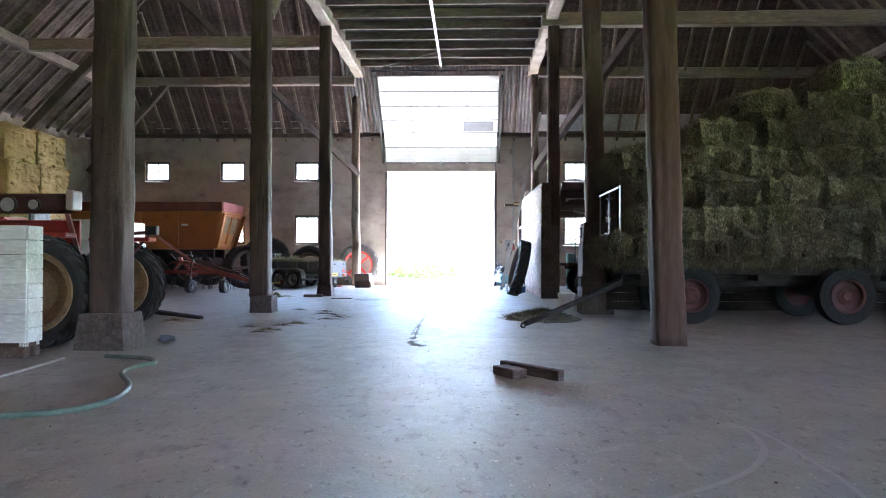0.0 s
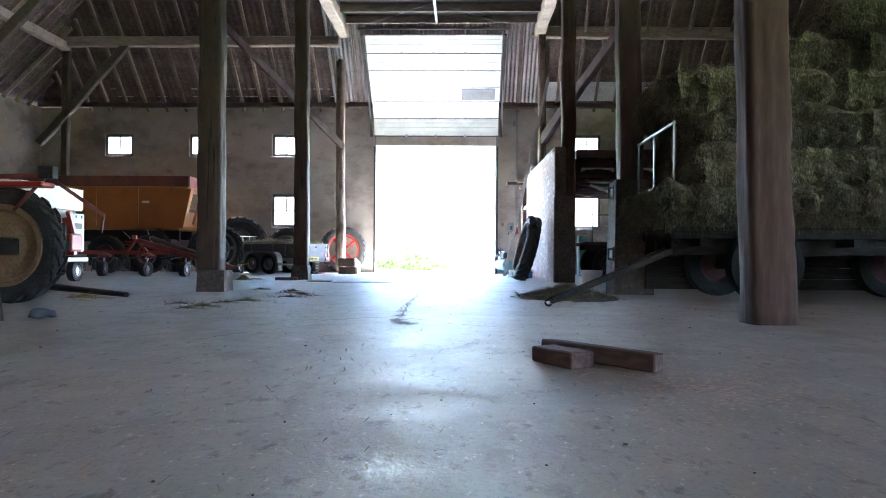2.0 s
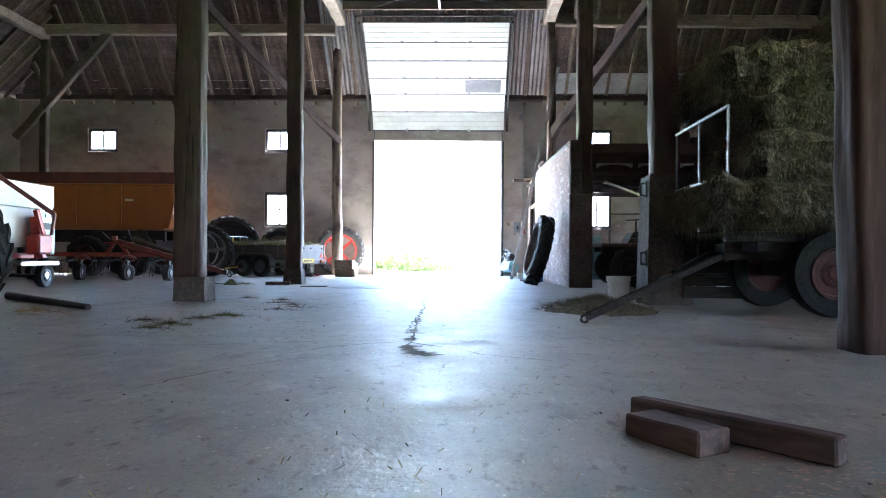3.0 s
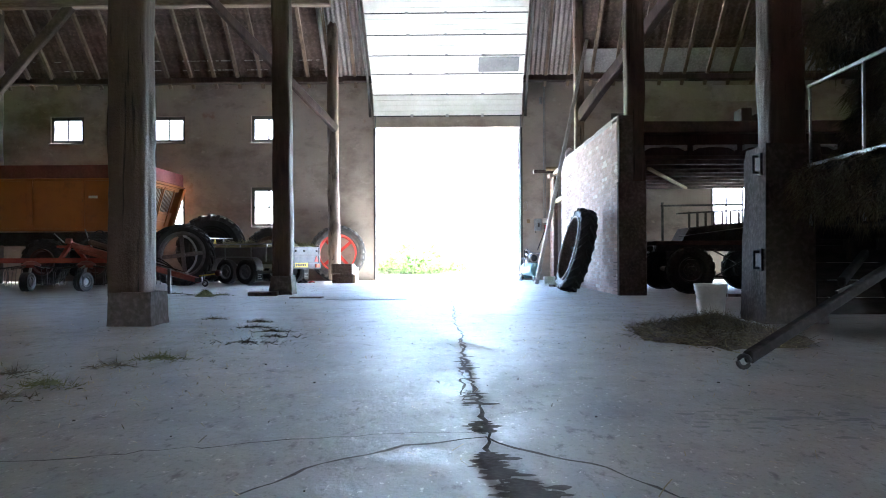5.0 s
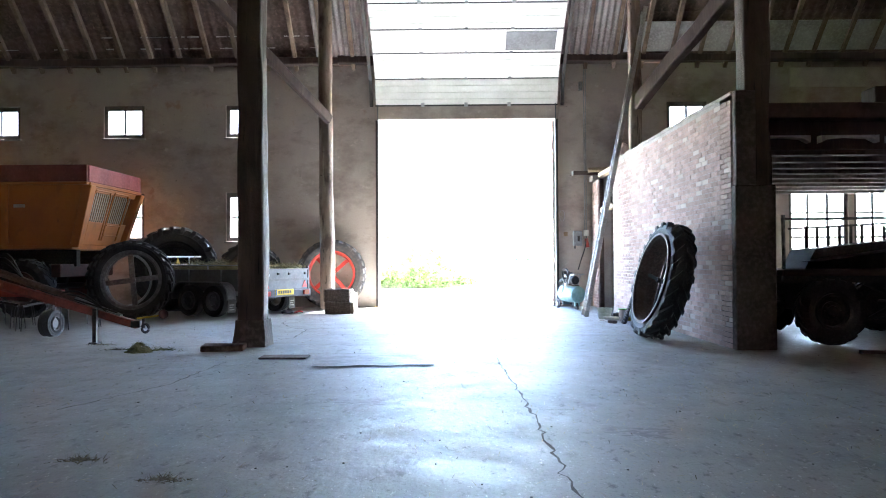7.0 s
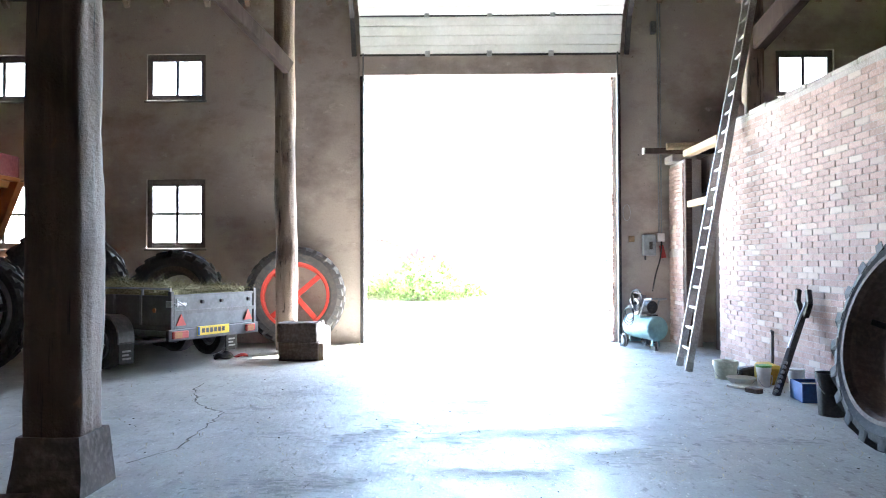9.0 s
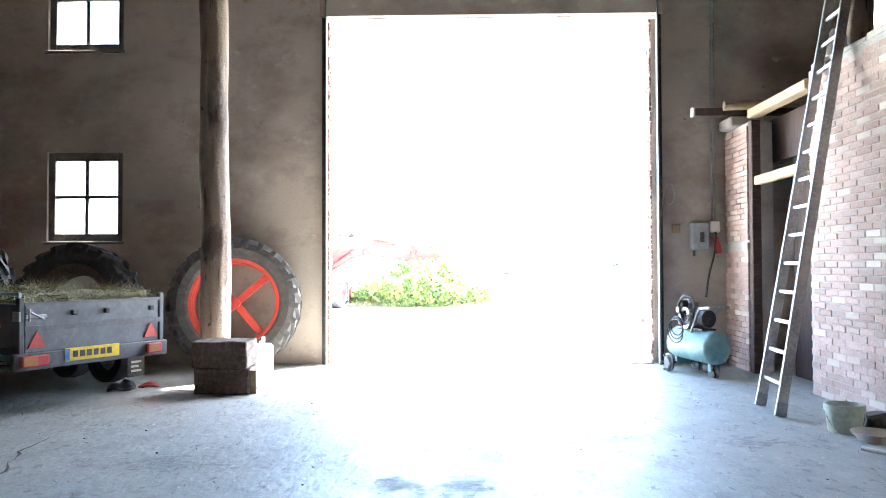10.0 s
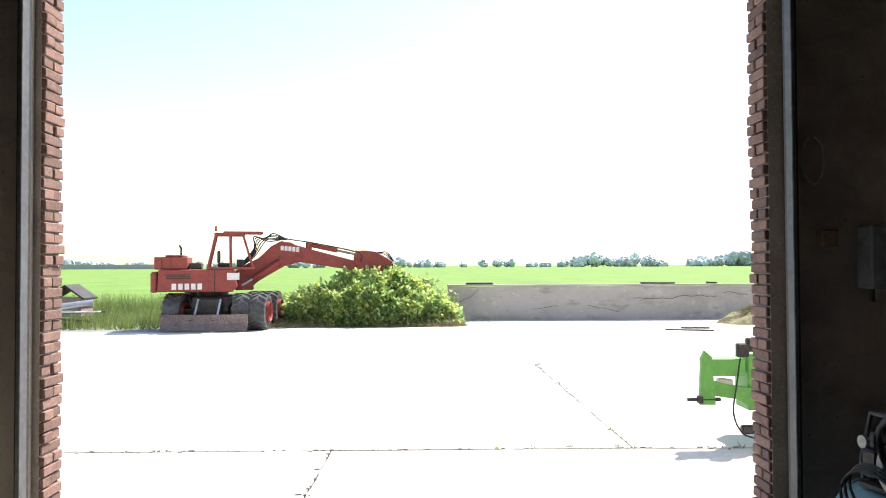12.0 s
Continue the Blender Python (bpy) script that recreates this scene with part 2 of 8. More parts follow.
M_GALV = material("galvanised_steel", (0.50, 0.51, 0.52), 0.42, 0.75, dark=(0.36, 0.37, 0.38), scale=5, fine=40, bump=0.05)
M_DARK = material("dark_steel", (0.045, 0.045, 0.048), 0.55, 0.5, dark=(0.03, 0.025, 0.022), light=(0.11, 0.09, 0.08), scale=4, fine=30, bump=0.15)
M_CREAM = material("cream_rim_paint", (0.30, 0.205, 0.115), 0.65, dark=(0.19, 0.125, 0.07), scale=3, fine=25, bump=0.08)
M_GREEN = material("green_paint", (0.13, 0.40, 0.07), 0.45, dark=(0.08, 0.27, 0.05), scale=3, fine=25, bump=0.05, mix=0.3)
M_TEAL = material("teal_paint", (0.20, 0.36, 0.37), 0.5, dark=(0.11, 0.20, 0.205), scale=4, fine=30, bump=0.05, mix=0.3)
M_WALLCON = layered("old_concrete_wall", (0.43, 0.40, 0.36), 0.93, 0.5, 0.02, 9, [
    (0.5, (1, 1, 1), 1.0, 0.45, 0.62, 0.8, (0.35, 0.315, 0.275)),
    (1.5, (0.6, 1, 2.0), 4.0, 0.54, 0.66, 0.8, (0.25, 0.22, 0.19)),
    (3.5, (1, 1, 1.5), 8.0, 0.58, 0.68, 0.7, (0.54, 0.51, 0.46)),
    (9.0, (1, 1, 1), 3.0, 0.62, 0.70, 0.6, (0.20, 0.18, 0.15))])
M_FIELD = material("crop_field", (0.15, 0.265, 0.032), 0.95, dark=(0.095, 0.18, 0.022), light=(0.21, 0.33, 0.055), scale=0.15, fine=2.5, bump=0.4, depth=0.05)
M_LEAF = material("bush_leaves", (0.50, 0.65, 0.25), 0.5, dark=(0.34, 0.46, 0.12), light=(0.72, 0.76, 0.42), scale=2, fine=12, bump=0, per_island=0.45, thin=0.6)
# darker copy of the bush leaves: shade between them put into the colour
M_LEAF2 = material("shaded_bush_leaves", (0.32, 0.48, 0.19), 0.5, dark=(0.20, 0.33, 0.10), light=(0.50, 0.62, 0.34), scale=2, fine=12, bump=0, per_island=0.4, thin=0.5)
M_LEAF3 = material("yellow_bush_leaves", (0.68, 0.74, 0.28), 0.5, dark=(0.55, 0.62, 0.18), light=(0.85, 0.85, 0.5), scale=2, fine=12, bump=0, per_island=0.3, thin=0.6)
# distance haze is painted into this pale grey-green base colour
M_FARTREE = material("hazed_foliage", (0.50, 0.55, 0.54), 0.95, dark=(0.42, 0.47, 0.46), scale=0.6, fine=3, bump=0, per_island=0.3)
M_PLASTIC = material("white_plastic", (0.75, 0.74, 0.70), 0.4, dark=(0.6, 0.58, 0.54), scale=5, fine=30, bump=0.02, mix=0.2)
M_BLUE = material("blue_plastic", (0.02, 0.09, 0.28), 0.5, dark=(0.015, 0.06, 0.2), scale=5, fine=30, bump=0.03)
M_YELLOW = material("yellow_plastic", (0.62, 0.42, 0.03), 0.45, dark=(0.42, 0.28, 0.03), scale=5, fine=30, bump=0.03)
M_HOSE = material("green_hose", (0.11, 0.165, 0.135), 0.45, dark=(0.07, 0.11, 0.09), scale=8, fine=40, bump=0.05)
M_CRATE = material("whitewashed_boards", (0.74, 0.76, 0.77), 0.8, dark=(0.56, 0.57, 0.57), scale=3, fine=30, stretch=(0.3, 1, 1), bump=0.25)
M_BLOCK = material("dark_sleeper", (0.13, 0.09, 0.065), 0.9, dark=(0.07, 0.05, 0.04), light=(0.24, 0.19, 0.15), scale=3, fine=25, stretch=(1, 0.3, 1), bump=0.5)
M_PED = material("footing_concrete", (0.105, 0.084, 0.076), 0.95, dark=(0.055, 0.044, 0.04), light=(0.18, 0.15, 0.135), scale=2.2, fine=22, bump=0.5, depth=0.012, spec=0.3)
M_SPLANK = material("weathered_plank", (0.085, 0.05, 0.041), 0.85, dark=(0.055, 0.034, 0.029), light=(0.17, 0.115, 0.095), scale=3, fine=30, stretch=(0.2, 1, 1), bump=0.4)
M_ALU = material("aluminium", (0.46, 0.45, 0.44), 0.45, 0.7, dark=(0.3, 0.29, 0.28), scale=5, fine=40, bump=0.05)
M_FRAME = material("window_frame_paint", (0.13, 0.12, 0.11), 0.6, dark=(0.07, 0.065, 0.06), scale=4, fine=30, bump=0.2)
M_DARKCLOTH = material("black_cover", (0.02, 0.02, 0.022), 0.35, dark=(0.012, 0.012, 0.013), light=(0.05, 0.05, 0.05), scale=3, fine=20, bump=0.3, depth=0.03)
M_CRACK = material("crack_dirt", (0.11, 0.10, 0.085), 0.95, scale=5, fine=50, bump=0.4)
M_GLASS = glass_material()
# next three: shade under the hay wagon is put into these dark colours
M_DULLRUBBER = material("dull_dark_rubber", (0.017, 0.017, 0.018), 0.9, dark=(0.01, 0.01, 0.01), light=(0.03, 0.03, 0.03), scale=4, fine=40, bump=0.2, spec=0.2)
M_NEARBLACK = material("near_black_boards", (0.03, 0.025, 0.022), 0.9, dark=(0.018, 0.015, 0.014), light=(0.06, 0.05, 0.045), scale=3, fine=25, stretch=(0.2, 1, 1), bump=0.3, spec=0.2)
M_REDOX = material("dark_red_rim", (0.065, 0.018, 0.016), 0.85, dark=(0.035, 0.012, 0.011), scale=4, fine=30, bump=0.2)
M_BEAMDK = material("blackened_red_paint", (0.065, 0.025, 0.022), 0.7, dark=(0.035, 0.018, 0.016), scale=3, fine=25, bump=0.2)
M_REDDK = material("dark_red_paint", (0.16, 0.035, 0.03), 0.6, dark=(0.09, 0.02, 0.02), scale=3, fine=25, bump=0.15)
M_PINK = material("faded_pink_red", (0.42, 0.16, 0.14), 0.6, dark=(0.28, 0.09, 0.08), scale=4, fine=25, bump=0.1)
M_PALEBLUE = material("pale_blue_plastic", (0.55, 0.62, 0.66), 0.5, dark=(0.42, 0.48, 0.52), scale=3, fine=20, bump=0.03)
M_PURPLE = material("faded_purple_red", (0.30, 0.085, 0.095), 0.6, dark=(0.19, 0.05, 0.06), light=(0.42, 0.17, 0.18), scale=2, fine=22, bump=0.1, mix=0.4)
M_ORANGERED = material("faded_orange_red", (0.24, 0.06, 0.04), 0.65, dark=(0.13, 0.035, 0.028), scale=4, fine=30, bump=0.15)
M_RED2 = material("bright_red_rim", (0.55, 0.05, 0.035), 0.5, dark=(0.38, 0.04, 0.03), scale=3, fine=30, bump=0.06, mix=0.2)
M_RIMBROWN = material("rusty_rim_band", (0.11, 0.075, 0.06), 0.7, 0.2, dark=(0.06, 0.042, 0.035), light=(0.2, 0.15, 0.12), scale=4, fine=30, bump=0.2)
M_DARK2 = material("grey_trailer_board", (0.11, 0.105, 0.107), 0.55, dark=(0.065, 0.062, 0.064), scale=3, fine=25, bump=0.08)
M_GREYPANEL = material("grey_panel", (0.13, 0.13, 0.137), 0.6, 0.1, dark=(0.085, 0.085, 0.09), scale=3, fine=25, bump=0.08)
M_DULLRED = material("dull_dark_red", (0.17, 0.055, 0.045), 0.65, dark=(0.10, 0.035, 0.03), light=(0.25, 0.10, 0.08), scale=2, fine=22, bump=0.1, mix=0.4)
M_RIMGREY = material("grey_rim_paint", (0.17, 0.155, 0.165), 0.55, 0.2, dark=(0.10, 0.09, 0.095), light=(0.28, 0.26, 0.27), scale=3, fine=25, bump=0.1)
M_GUARD = material("mudguard_steel", (0.22, 0.22, 0.225), 0.45, 0.4, dark=(0.13, 0.13, 0.135), light=(0.32, 0.32, 0.32), scale=3, fine=25, bump=0.06)
M_JUG = material("white_jerrycan", (0.80, 0.79, 0.75), 0.4, dark=(0.68, 0.66, 0.62), scale=5, fine=30, bump=0.02, mix=0.2, thin=0.55)
M_YPLATE = material("yellow_plate", (0.72, 0.50, 0.02), 0.4, dark=(0.6, 0.4, 0.02), scale=5, fine=30, bump=0.0)
M_HAYDRY = material("dry_hay", (0.36, 0.325, 0.19), 0.95, dark=(0.17, 0.155, 0.07), light=(0.46, 0.42, 0.24), scale=4, fine=45, bump=0.8, depth=0.03)
M_BLUEGREY = material("blue_grey_sack", (0.085, 0.10, 0.12), 0.8, scale=4, fine=30, bump=0.3)
M_GREYBOX = material("grey_box_paint", (0.22, 0.24, 0.26), 0.5, dark=(0.13, 0.14, 0.15), scale=4, fine=30, bump=0.05)
M_CLEARPL = material("cloudy_plastic", (0.62, 0.64, 0.56), 0.35, dark=(0.44, 0.47, 0.36), scale=4, fine=30, bump=0.05)
M_PALESACK = material("pale_sack", (0.62, 0.52, 0.50), 0.8, dark=(0.42, 0.33, 0.32), scale=6, fine=30, bump=0.4)
M_GRASS = material("long_grass", (0.23, 0.30, 0.085), 0.8, dark=(0.14, 0.21, 0.05), light=(0.40, 0.42, 0.22), scale=0.8, fine=6, bump=0, per_island=0.4, thin=0.4)
M_DARKGREY = material("oily_steel", (0.09, 0.09, 0.095), 0.7, 0.3, dark=(0.04, 0.04, 0.045), light=(0.2, 0.19, 0.18), scale=4, fine=20, bump=0.3)
M_TRACTYRE = material("worn_grey_tyre", (0.12, 0.12, 0.122), 0.85, dark=(0.06, 0.06, 0.062), light=(0.16, 0.155, 0.15), scale=3, fine=25, bump=0.2)
M_RUSTBLADE = material("worn_blade_steel", (0.20, 0.15, 0.14), 0.65, 0.3, dark=(0.12, 0.085, 0.08), light=(0.34, 0.30, 0.29), scale=3, fine=25, bump=0.2)
M_SAND = material("tan_meal", (0.58, 0.45, 0.34), 0.9, dark=(0.48, 0.36, 0.27), scale=5, fine=40, bump=0.1)
M_LITTER = material("pale_straw_litter", (0.50, 0.44, 0.28), 0.9, dark=(0.30, 0.25, 0.14), scale=5, fine=40, bump=0, per_island=0.3)
M_DAMP = material("caked_floor_dirt", (0.275, 0.28, 0.26), 0.7, dark=(0.20, 0.20, 0.18), light=(0.33, 0.33, 0.31), scale=6, fine=40, bump=0.4)
M_MAT = material("dusty_sheet", (0.27, 0.28, 0.25), 0.6, dark=(0.17, 0.175, 0.155), light=(0.36, 0.36, 0.32), scale=4, fine=30, bump=0.2)
M_DIRT = material("dark_floor_dirt", (0.36, 0.36, 0.345), 0.5, dark=(0.30, 0.30, 0.285), light=(0.42, 0.42, 0.405), scale=6, fine=40, bump=0.4)


# ---- mesh helpers ----
def finish(bm, name, mat=None, parent=None, label="", smooth=False):
    me = bpy.data.meshes.new(name)
    bmesh.ops.recalc_face_normals(bm, faces=bm.faces)
    bm.to_mesh(me)
    bm.free()
    if smooth:
        for f in me.polygons:
            f.use_smooth = True
    if mat:
        me.materials.append(mat)
    ob = new(name, me)
    if parent:
        ob.parent = parent
    if label:
        ob["label"] = label
    return ob


def part(name, bm, mat, parent, label="", smooth=False):
    return finish(bm, name, mat, parent, label, smooth)


def thing(name, m, label, category, group="", kind=""):
    e = new(name)
    e.empty_display_size = 0.1
    e.matrix_world = m
    return tagged(e, label, category, group, kind)


def box(bm, x0, x1, y0, y1, z0, z1, bevel=0.0, turn=None):
    r = bmesh.ops.create_cube(bm, size=1.0)
    vs = r["verts"]
    for v in vs:
        v.co = Vector(((x0 + x1) / 2 + v.co.x * (x1 - x0), (y0 + y1) / 2 + v.co.y * (y1 - y0), (z0 + z1) / 2 + v.co.z * (z1 - z0)))
    if turn is not None:
        bmesh.ops.transform(bm, matrix=turn, verts=vs)
    if bevel:
        es = list({e for v in vs for e in v.link_edges})
        bmesh.ops.bevel(bm, geom=es, offset=bevel, segments=1, affect="EDGES")
    return bm


def boxes(*rows, bevel=0.0):
    bm = bmesh.new()
    for r in rows:
        box(bm, *r, bevel=bevel)
    return bm


def basis(a, b, up=(0, 0, 1)):
    """A frame at a whose z axis points to b, and the length."""
    a, b = Vector(a), Vector(b)
    d = b - a
    z = d.normalized()
    u = Vector(up)
    if abs(z.dot(u)) > 0.98:
        u = Vector((0, 1, 0))
    x = u.cross(z).normalized()
    y = z.cross(x)
    return Matrix(((x.x, y.x, z.x, a.x), (x.y, y.y, z.y, a.y), (x.z, y.z, z.z, a.z), (0, 0, 0, 1))), d.length


def bar(bm, a, b, w, h=None, bevel=0.0, up=(0, 0, 1)):
    """A square-sawn bar from a to b, w across and h in the up direction."""
    h = h or w
    m, n = basis(a, b, up)
    return box(bm, -w / 2, w / 2, -h / 2, h / 2, 0, n, bevel, m)


def raw_box(vs, fs, x0, x1, y0, y1, z0, z1):
    """Adds a plain box to lists of vertices and faces."""
    n = len(vs)
    vs += [(x, y, z) for z in (z0, z1) for y in (y0, y1) for x in (x0, x1)]
    fs += [tuple(n + k for k in f) for f in ((0, 2, 3, 1), (4, 5, 7, 6), (0, 1, 5, 4), (2, 6, 7, 3), (0, 4, 6, 2), (1, 3, 7, 5))]


def from_lists(name, vs, fs, mat, parent=None, smooth=False):
    me = bpy.data.meshes.new(name)
    me.from_pydata(vs, [], fs)
    me.update()
    me.materials.append(mat)
    if smooth:
        me.shade_smooth()
    ob = new(name, me)
    if parent:
        ob.parent = parent
    return ob


def rod(bm, a, b, r, r2=None, seg=10):
    m, n = basis(a, b)
    bmesh.ops.create_cone(bm, cap_ends=True, segments=seg, radius1=r, radius2=r if r2 is None else r2, depth=n, matrix=m @ Matrix.Translation((0, 0, n / 2)))
    return bm


def pipe(bm, pts, r, seg=8):
    for a, b in zip(pts, pts[1:]):
        rod(bm, a, b, r, seg=seg)
    for p in pts[1:-1]:
        bmesh.ops.create_icosphere(bm, subdivisions=1, radius=r * 1.02, matrix=Matrix.Translation(p))
    return bm


def tube(bm, pts, r, seg=8):
    """A smooth tube through points."""
    pts = [Vector(p) for p in pts]
    rings = []
    for i, p in enumerate(pts):
        d = (pts[min(i + 1, len(pts) - 1)] - pts[max(i - 1, 0)]).normalized()
        u = Vector((0, 0, 1)) if abs(d.z) < 0.95 else Vector((1, 0, 0))
        x = u.cross(d).normalized()
        y = d.cross(x)
        rings.append([bm.verts.new(p + (x * math.cos(2 * math.pi * k / seg) + y * math.sin(2 * math.pi * k / seg)) * r) for k in range(seg)])
    for a, b in zip(rings, rings[1:]):
        for k in range(seg):
            bm.faces.new((a[k], a[(k + 1) % seg], b[(k + 1) % seg], b[k]))
    bm.faces.new(rings[0][::-1])
    bm.faces.new(rings[-1])
    return bm


def spline(pts, n=8):
    """Points along a smooth curve through pts."""
    pts = [Vector(p) for p in pts]
    out = []
    for i in range(len(pts) - 1):
        p0, p1, p2, p3 = pts[max(i - 1, 0)], pts[i], pts[i + 1], pts[min(i + 2, len(pts) - 1)]
        for k in range(n):
            t = k / n
            out.append(0.5 * (2 * p1 + (p2 - p0) * t + (2 * p0 - 5 * p1 + 4 * p2 - p3) * t * t + (3 * p1 - p0 - 3 * p2 + p3) * t ** 3))
    return out + [pts[-1]]


def lathe(bm, profile, seg=32, m=None, closed=False):
    """Turns (radius, height) rows round z."""
    m = m or Matrix.Identity(4)
    rings = [[bm.verts.new(m @ Vector((r * math.cos(2 * math.pi * k / seg), r * math.sin(2 * math.pi * k / seg), h))) for k in range(seg)] for r, h in profile]
    pairs = list(zip(rings, rings[1:]))
    if closed:
        pairs.append((rings[-1], rings[0]))
    for a, b in pairs:
        for k in range(seg):
            bm.faces.new((a[k], a[(k + 1) % seg], b[(k + 1) % seg], b[k]))
    if not closed:
        for ring in (rings[0], rings[-1]):
            try:
                bm.faces.new(ring)
            except ValueError:
                pass
    return bm


def prism(bm, outline, y0, y1, m=None):
    """An outline of (x, z) drawn out from y0 to y1."""
    m = m or Matrix.Identity(4)
    a = [bm.verts.new(m @ Vector((x, y0, z))) for x, z in outline]
    b = [bm.verts.new(m @ Vector((x, y1, z))) for x, z in outline]
    n = len(a)
    bm.faces.new(a)
    bm.faces.new(b[::-1])
    for k in range(n):
        bm.faces.new((a[k], b[k], b[(k + 1) % n], a[(k + 1) % n]))
    return bm


def roughen(bm, amount, scale=3.0, seed=0.0):
    for v in bm.verts:
        v.co += noise.noise_vector(v.co * scale + Vector((seed, seed * 1.7, -seed))) * amount
    return bm


ROT_X = Matrix.Rotation(radians(90), 4, "X")
ROT_Y = Matrix.Rotation(radians(90), 4, "Y")

# ---- the barn: floor, walls, roof ----
XL, XR, YF, YB, EAVE = -13.7, 15.3, 27.0, -13.0, 5.65


def pierced(bm, u0, u1, z0, z1, holes, t0, t1, axis="y"):
    """A wall in u and z from t0 to t1 with rectangular holes (u0, u1, z0, z1)."""
    us = sorted({u0, u1, *[h[0] for h in holes], *[h[1] for h in holes]})
    zs = sorted({z0, z1, *[h[2] for h in holes], *[h[3] for h in holes]})
    verts = {}

    def v(i, j, k):
        if (i, j, k) not in verts:
            u, z, t = us[i], zs[j], (t0, t1)[k]
            verts[i, j, k] = bm.verts.new((u, t, z) if axis == "y" else (t, u, z))
        return verts[i, j, k]

    def solid(i, j):
        if not (0 <= i < len(us) - 1 and 0 <= j < len(zs) - 1):
            return False
        cu, cz = (us[i] + us[i + 1]) / 2, (zs[j] + zs[j + 1]) / 2
        return not any(h[0] < cu < h[1] and h[2] < cz < h[3] for h in holes)

    for i in range(len(us) - 1):
        for j in range(len(zs) - 1):
            if not solid(i, j):
                continue
            for k in (0, 1):
                bm.faces.new((v(i, j, k), v(i + 1, j, k), v(i + 1, j + 1, k), v(i, j + 1, k)))
            if not solid(i - 1, j):
                bm.faces.new((v(i, j, 0), v(i, j, 1), v(i, j + 1, 1), v(i, j + 1, 0)))
            if not solid(i + 1, j):
                bm.faces.new((v(i + 1, j, 0), v(i + 1, j, 1), v(i + 1, j + 1, 1), v(i + 1, j + 1, 0)))
            if not solid(i, j - 1):
                bm.faces.new((v(i, j, 0), v(i, j, 1), v(i + 1, j, 1), v(i + 1, j, 0)))
            if not solid(i, j + 1):
                bm.faces.new((v(i, j + 1, 0), v(i, j + 1, 1), v(i + 1, j + 1, 1), v(i + 1, j + 1, 0)))
    return bm


floor_ob = tagged(finish(boxes((XL, XR, YB, YF + 0.02, -0.3, 0.0)), "floor", M_FLOOR), "worn grey concrete barn floor with cracks and straw dust", "floor", kind="structure")

DOOR_L, DOOR_R, DOOR_H = -2.05, 2.03, 4.34
REV_L, REV_R = -2.10, 2.13      # the plastered leaf is cut back behind the bricks
WINDOWS_L = [(-11.45, -10.48), (-8.50, -7.54), (-5.62, -4.65)]
HOLES = [(REV_L, REV_R, -0.3, DOOR_H)]
WIN = [(a, b, 3.98, 4.74) for a, b in WINDOWS_L] + [(a, b, 1.55, 2.68) for a, b in WINDOWS_L]
WIN += [(4.66, 5.60, 3.98, 4.74)]
WIN += [(4.66, 5.60, 1.55, 2.76), (7.45, 8.82, 1.0, 2.70), (8.95, 10.3, 1.0, 2.70)]
wall_front = tagged(finish(pierced(bmesh.new(), XL - 0.3, XR + 0.3, -0.3, EAVE, HOLES + WIN, YF, YF + 0.12), "wall_north", M_PLASTER), "dirty brown plastered end wall with small windows", "wall", kind="structure")
# brick outer leaf
outer = finish(pierced(bmesh.new(), XL - 0.3, XR + 0.3, -0.3, EAVE, [(DOOR_L - 0.015, DOOR_R + 0.015, -0.3, DOOR_H + 0.02)] + WIN, YF + 0.13, YF + 0.34), "wall_outer_leaf", M_MORTAR)
tagged(outer, "weathered red brick outer face of the end wall", "wall", kind="structure")
for nm, x0, x1 in (("wall_west", XL - 0.3, XL), ("wall_east", XR, XR + 0.3)):
    holes = [(-3.4, 2.7, -0.3, 3.8)] if x0 > 0 else []
    tagged(finish(pierced(bmesh.new(), YB, YF - 0.002, -0.3, EAVE, holes, x0, x1, "x"), nm, M_PLASTER), "dirty plastered side wall of the barn", "wall", kind="structure")
tagged(finish(pierced(bmesh.new(), XL - 0.3, XR + 0.3, -0.3, 20.3, [(1.8, 3.6, -0.3, 2.6)], YB - 0.3, YB - 0.002), "wall_south", M_PLASTER), "plastered rear wall with a wide open doorway", "wall", kind="structure")

# roof planes above the tile courses
MID = (XL + XR) / 2
RIDGE = EAVE + (XR - XL) / 2
NAVE0, NAVE1, LOFT_Z = -2.95, 3.35, 7.60
SHEET0, SHEET1 = -3.45, 3.55      # corrugated sheets on the end slope round the door


def roof_sheet():
    bm = bmesh.new()

    def quad(*ps):
        bm.faces.new([bm.verts.new(p) for p in ps])
    yr = YF - (XR - XL) / 2
    quad((XL - 0.2, YB, EAVE - 0.2), (MID, YB, RIDGE), (MID, yr, RIDGE), (XL - 0.2, YF + 0.2, EAVE - 0.2))
    quad((XR + 0.2, YB, EAVE - 0.2), (MID, YB, RIDGE), (MID, yr, RIDGE), (XR + 0.2, YF + 0.2, EAVE - 0.2))
    quad((XL - 0.2, YF + 0.2, EAVE - 0.2), (XR + 0.2, YF + 0.2, EAVE - 0.2), (MID, yr, RIDGE))
    bmesh.ops.solidify(bm, geom=bm.faces[:], thickness=0.05)
    return bm


roof = tagged(finish(roof_sheet(), "ceiling", M_TILE), "underside of the steep tiled barn roof", "roof", kind="structure")
roof.location.z = 0.22


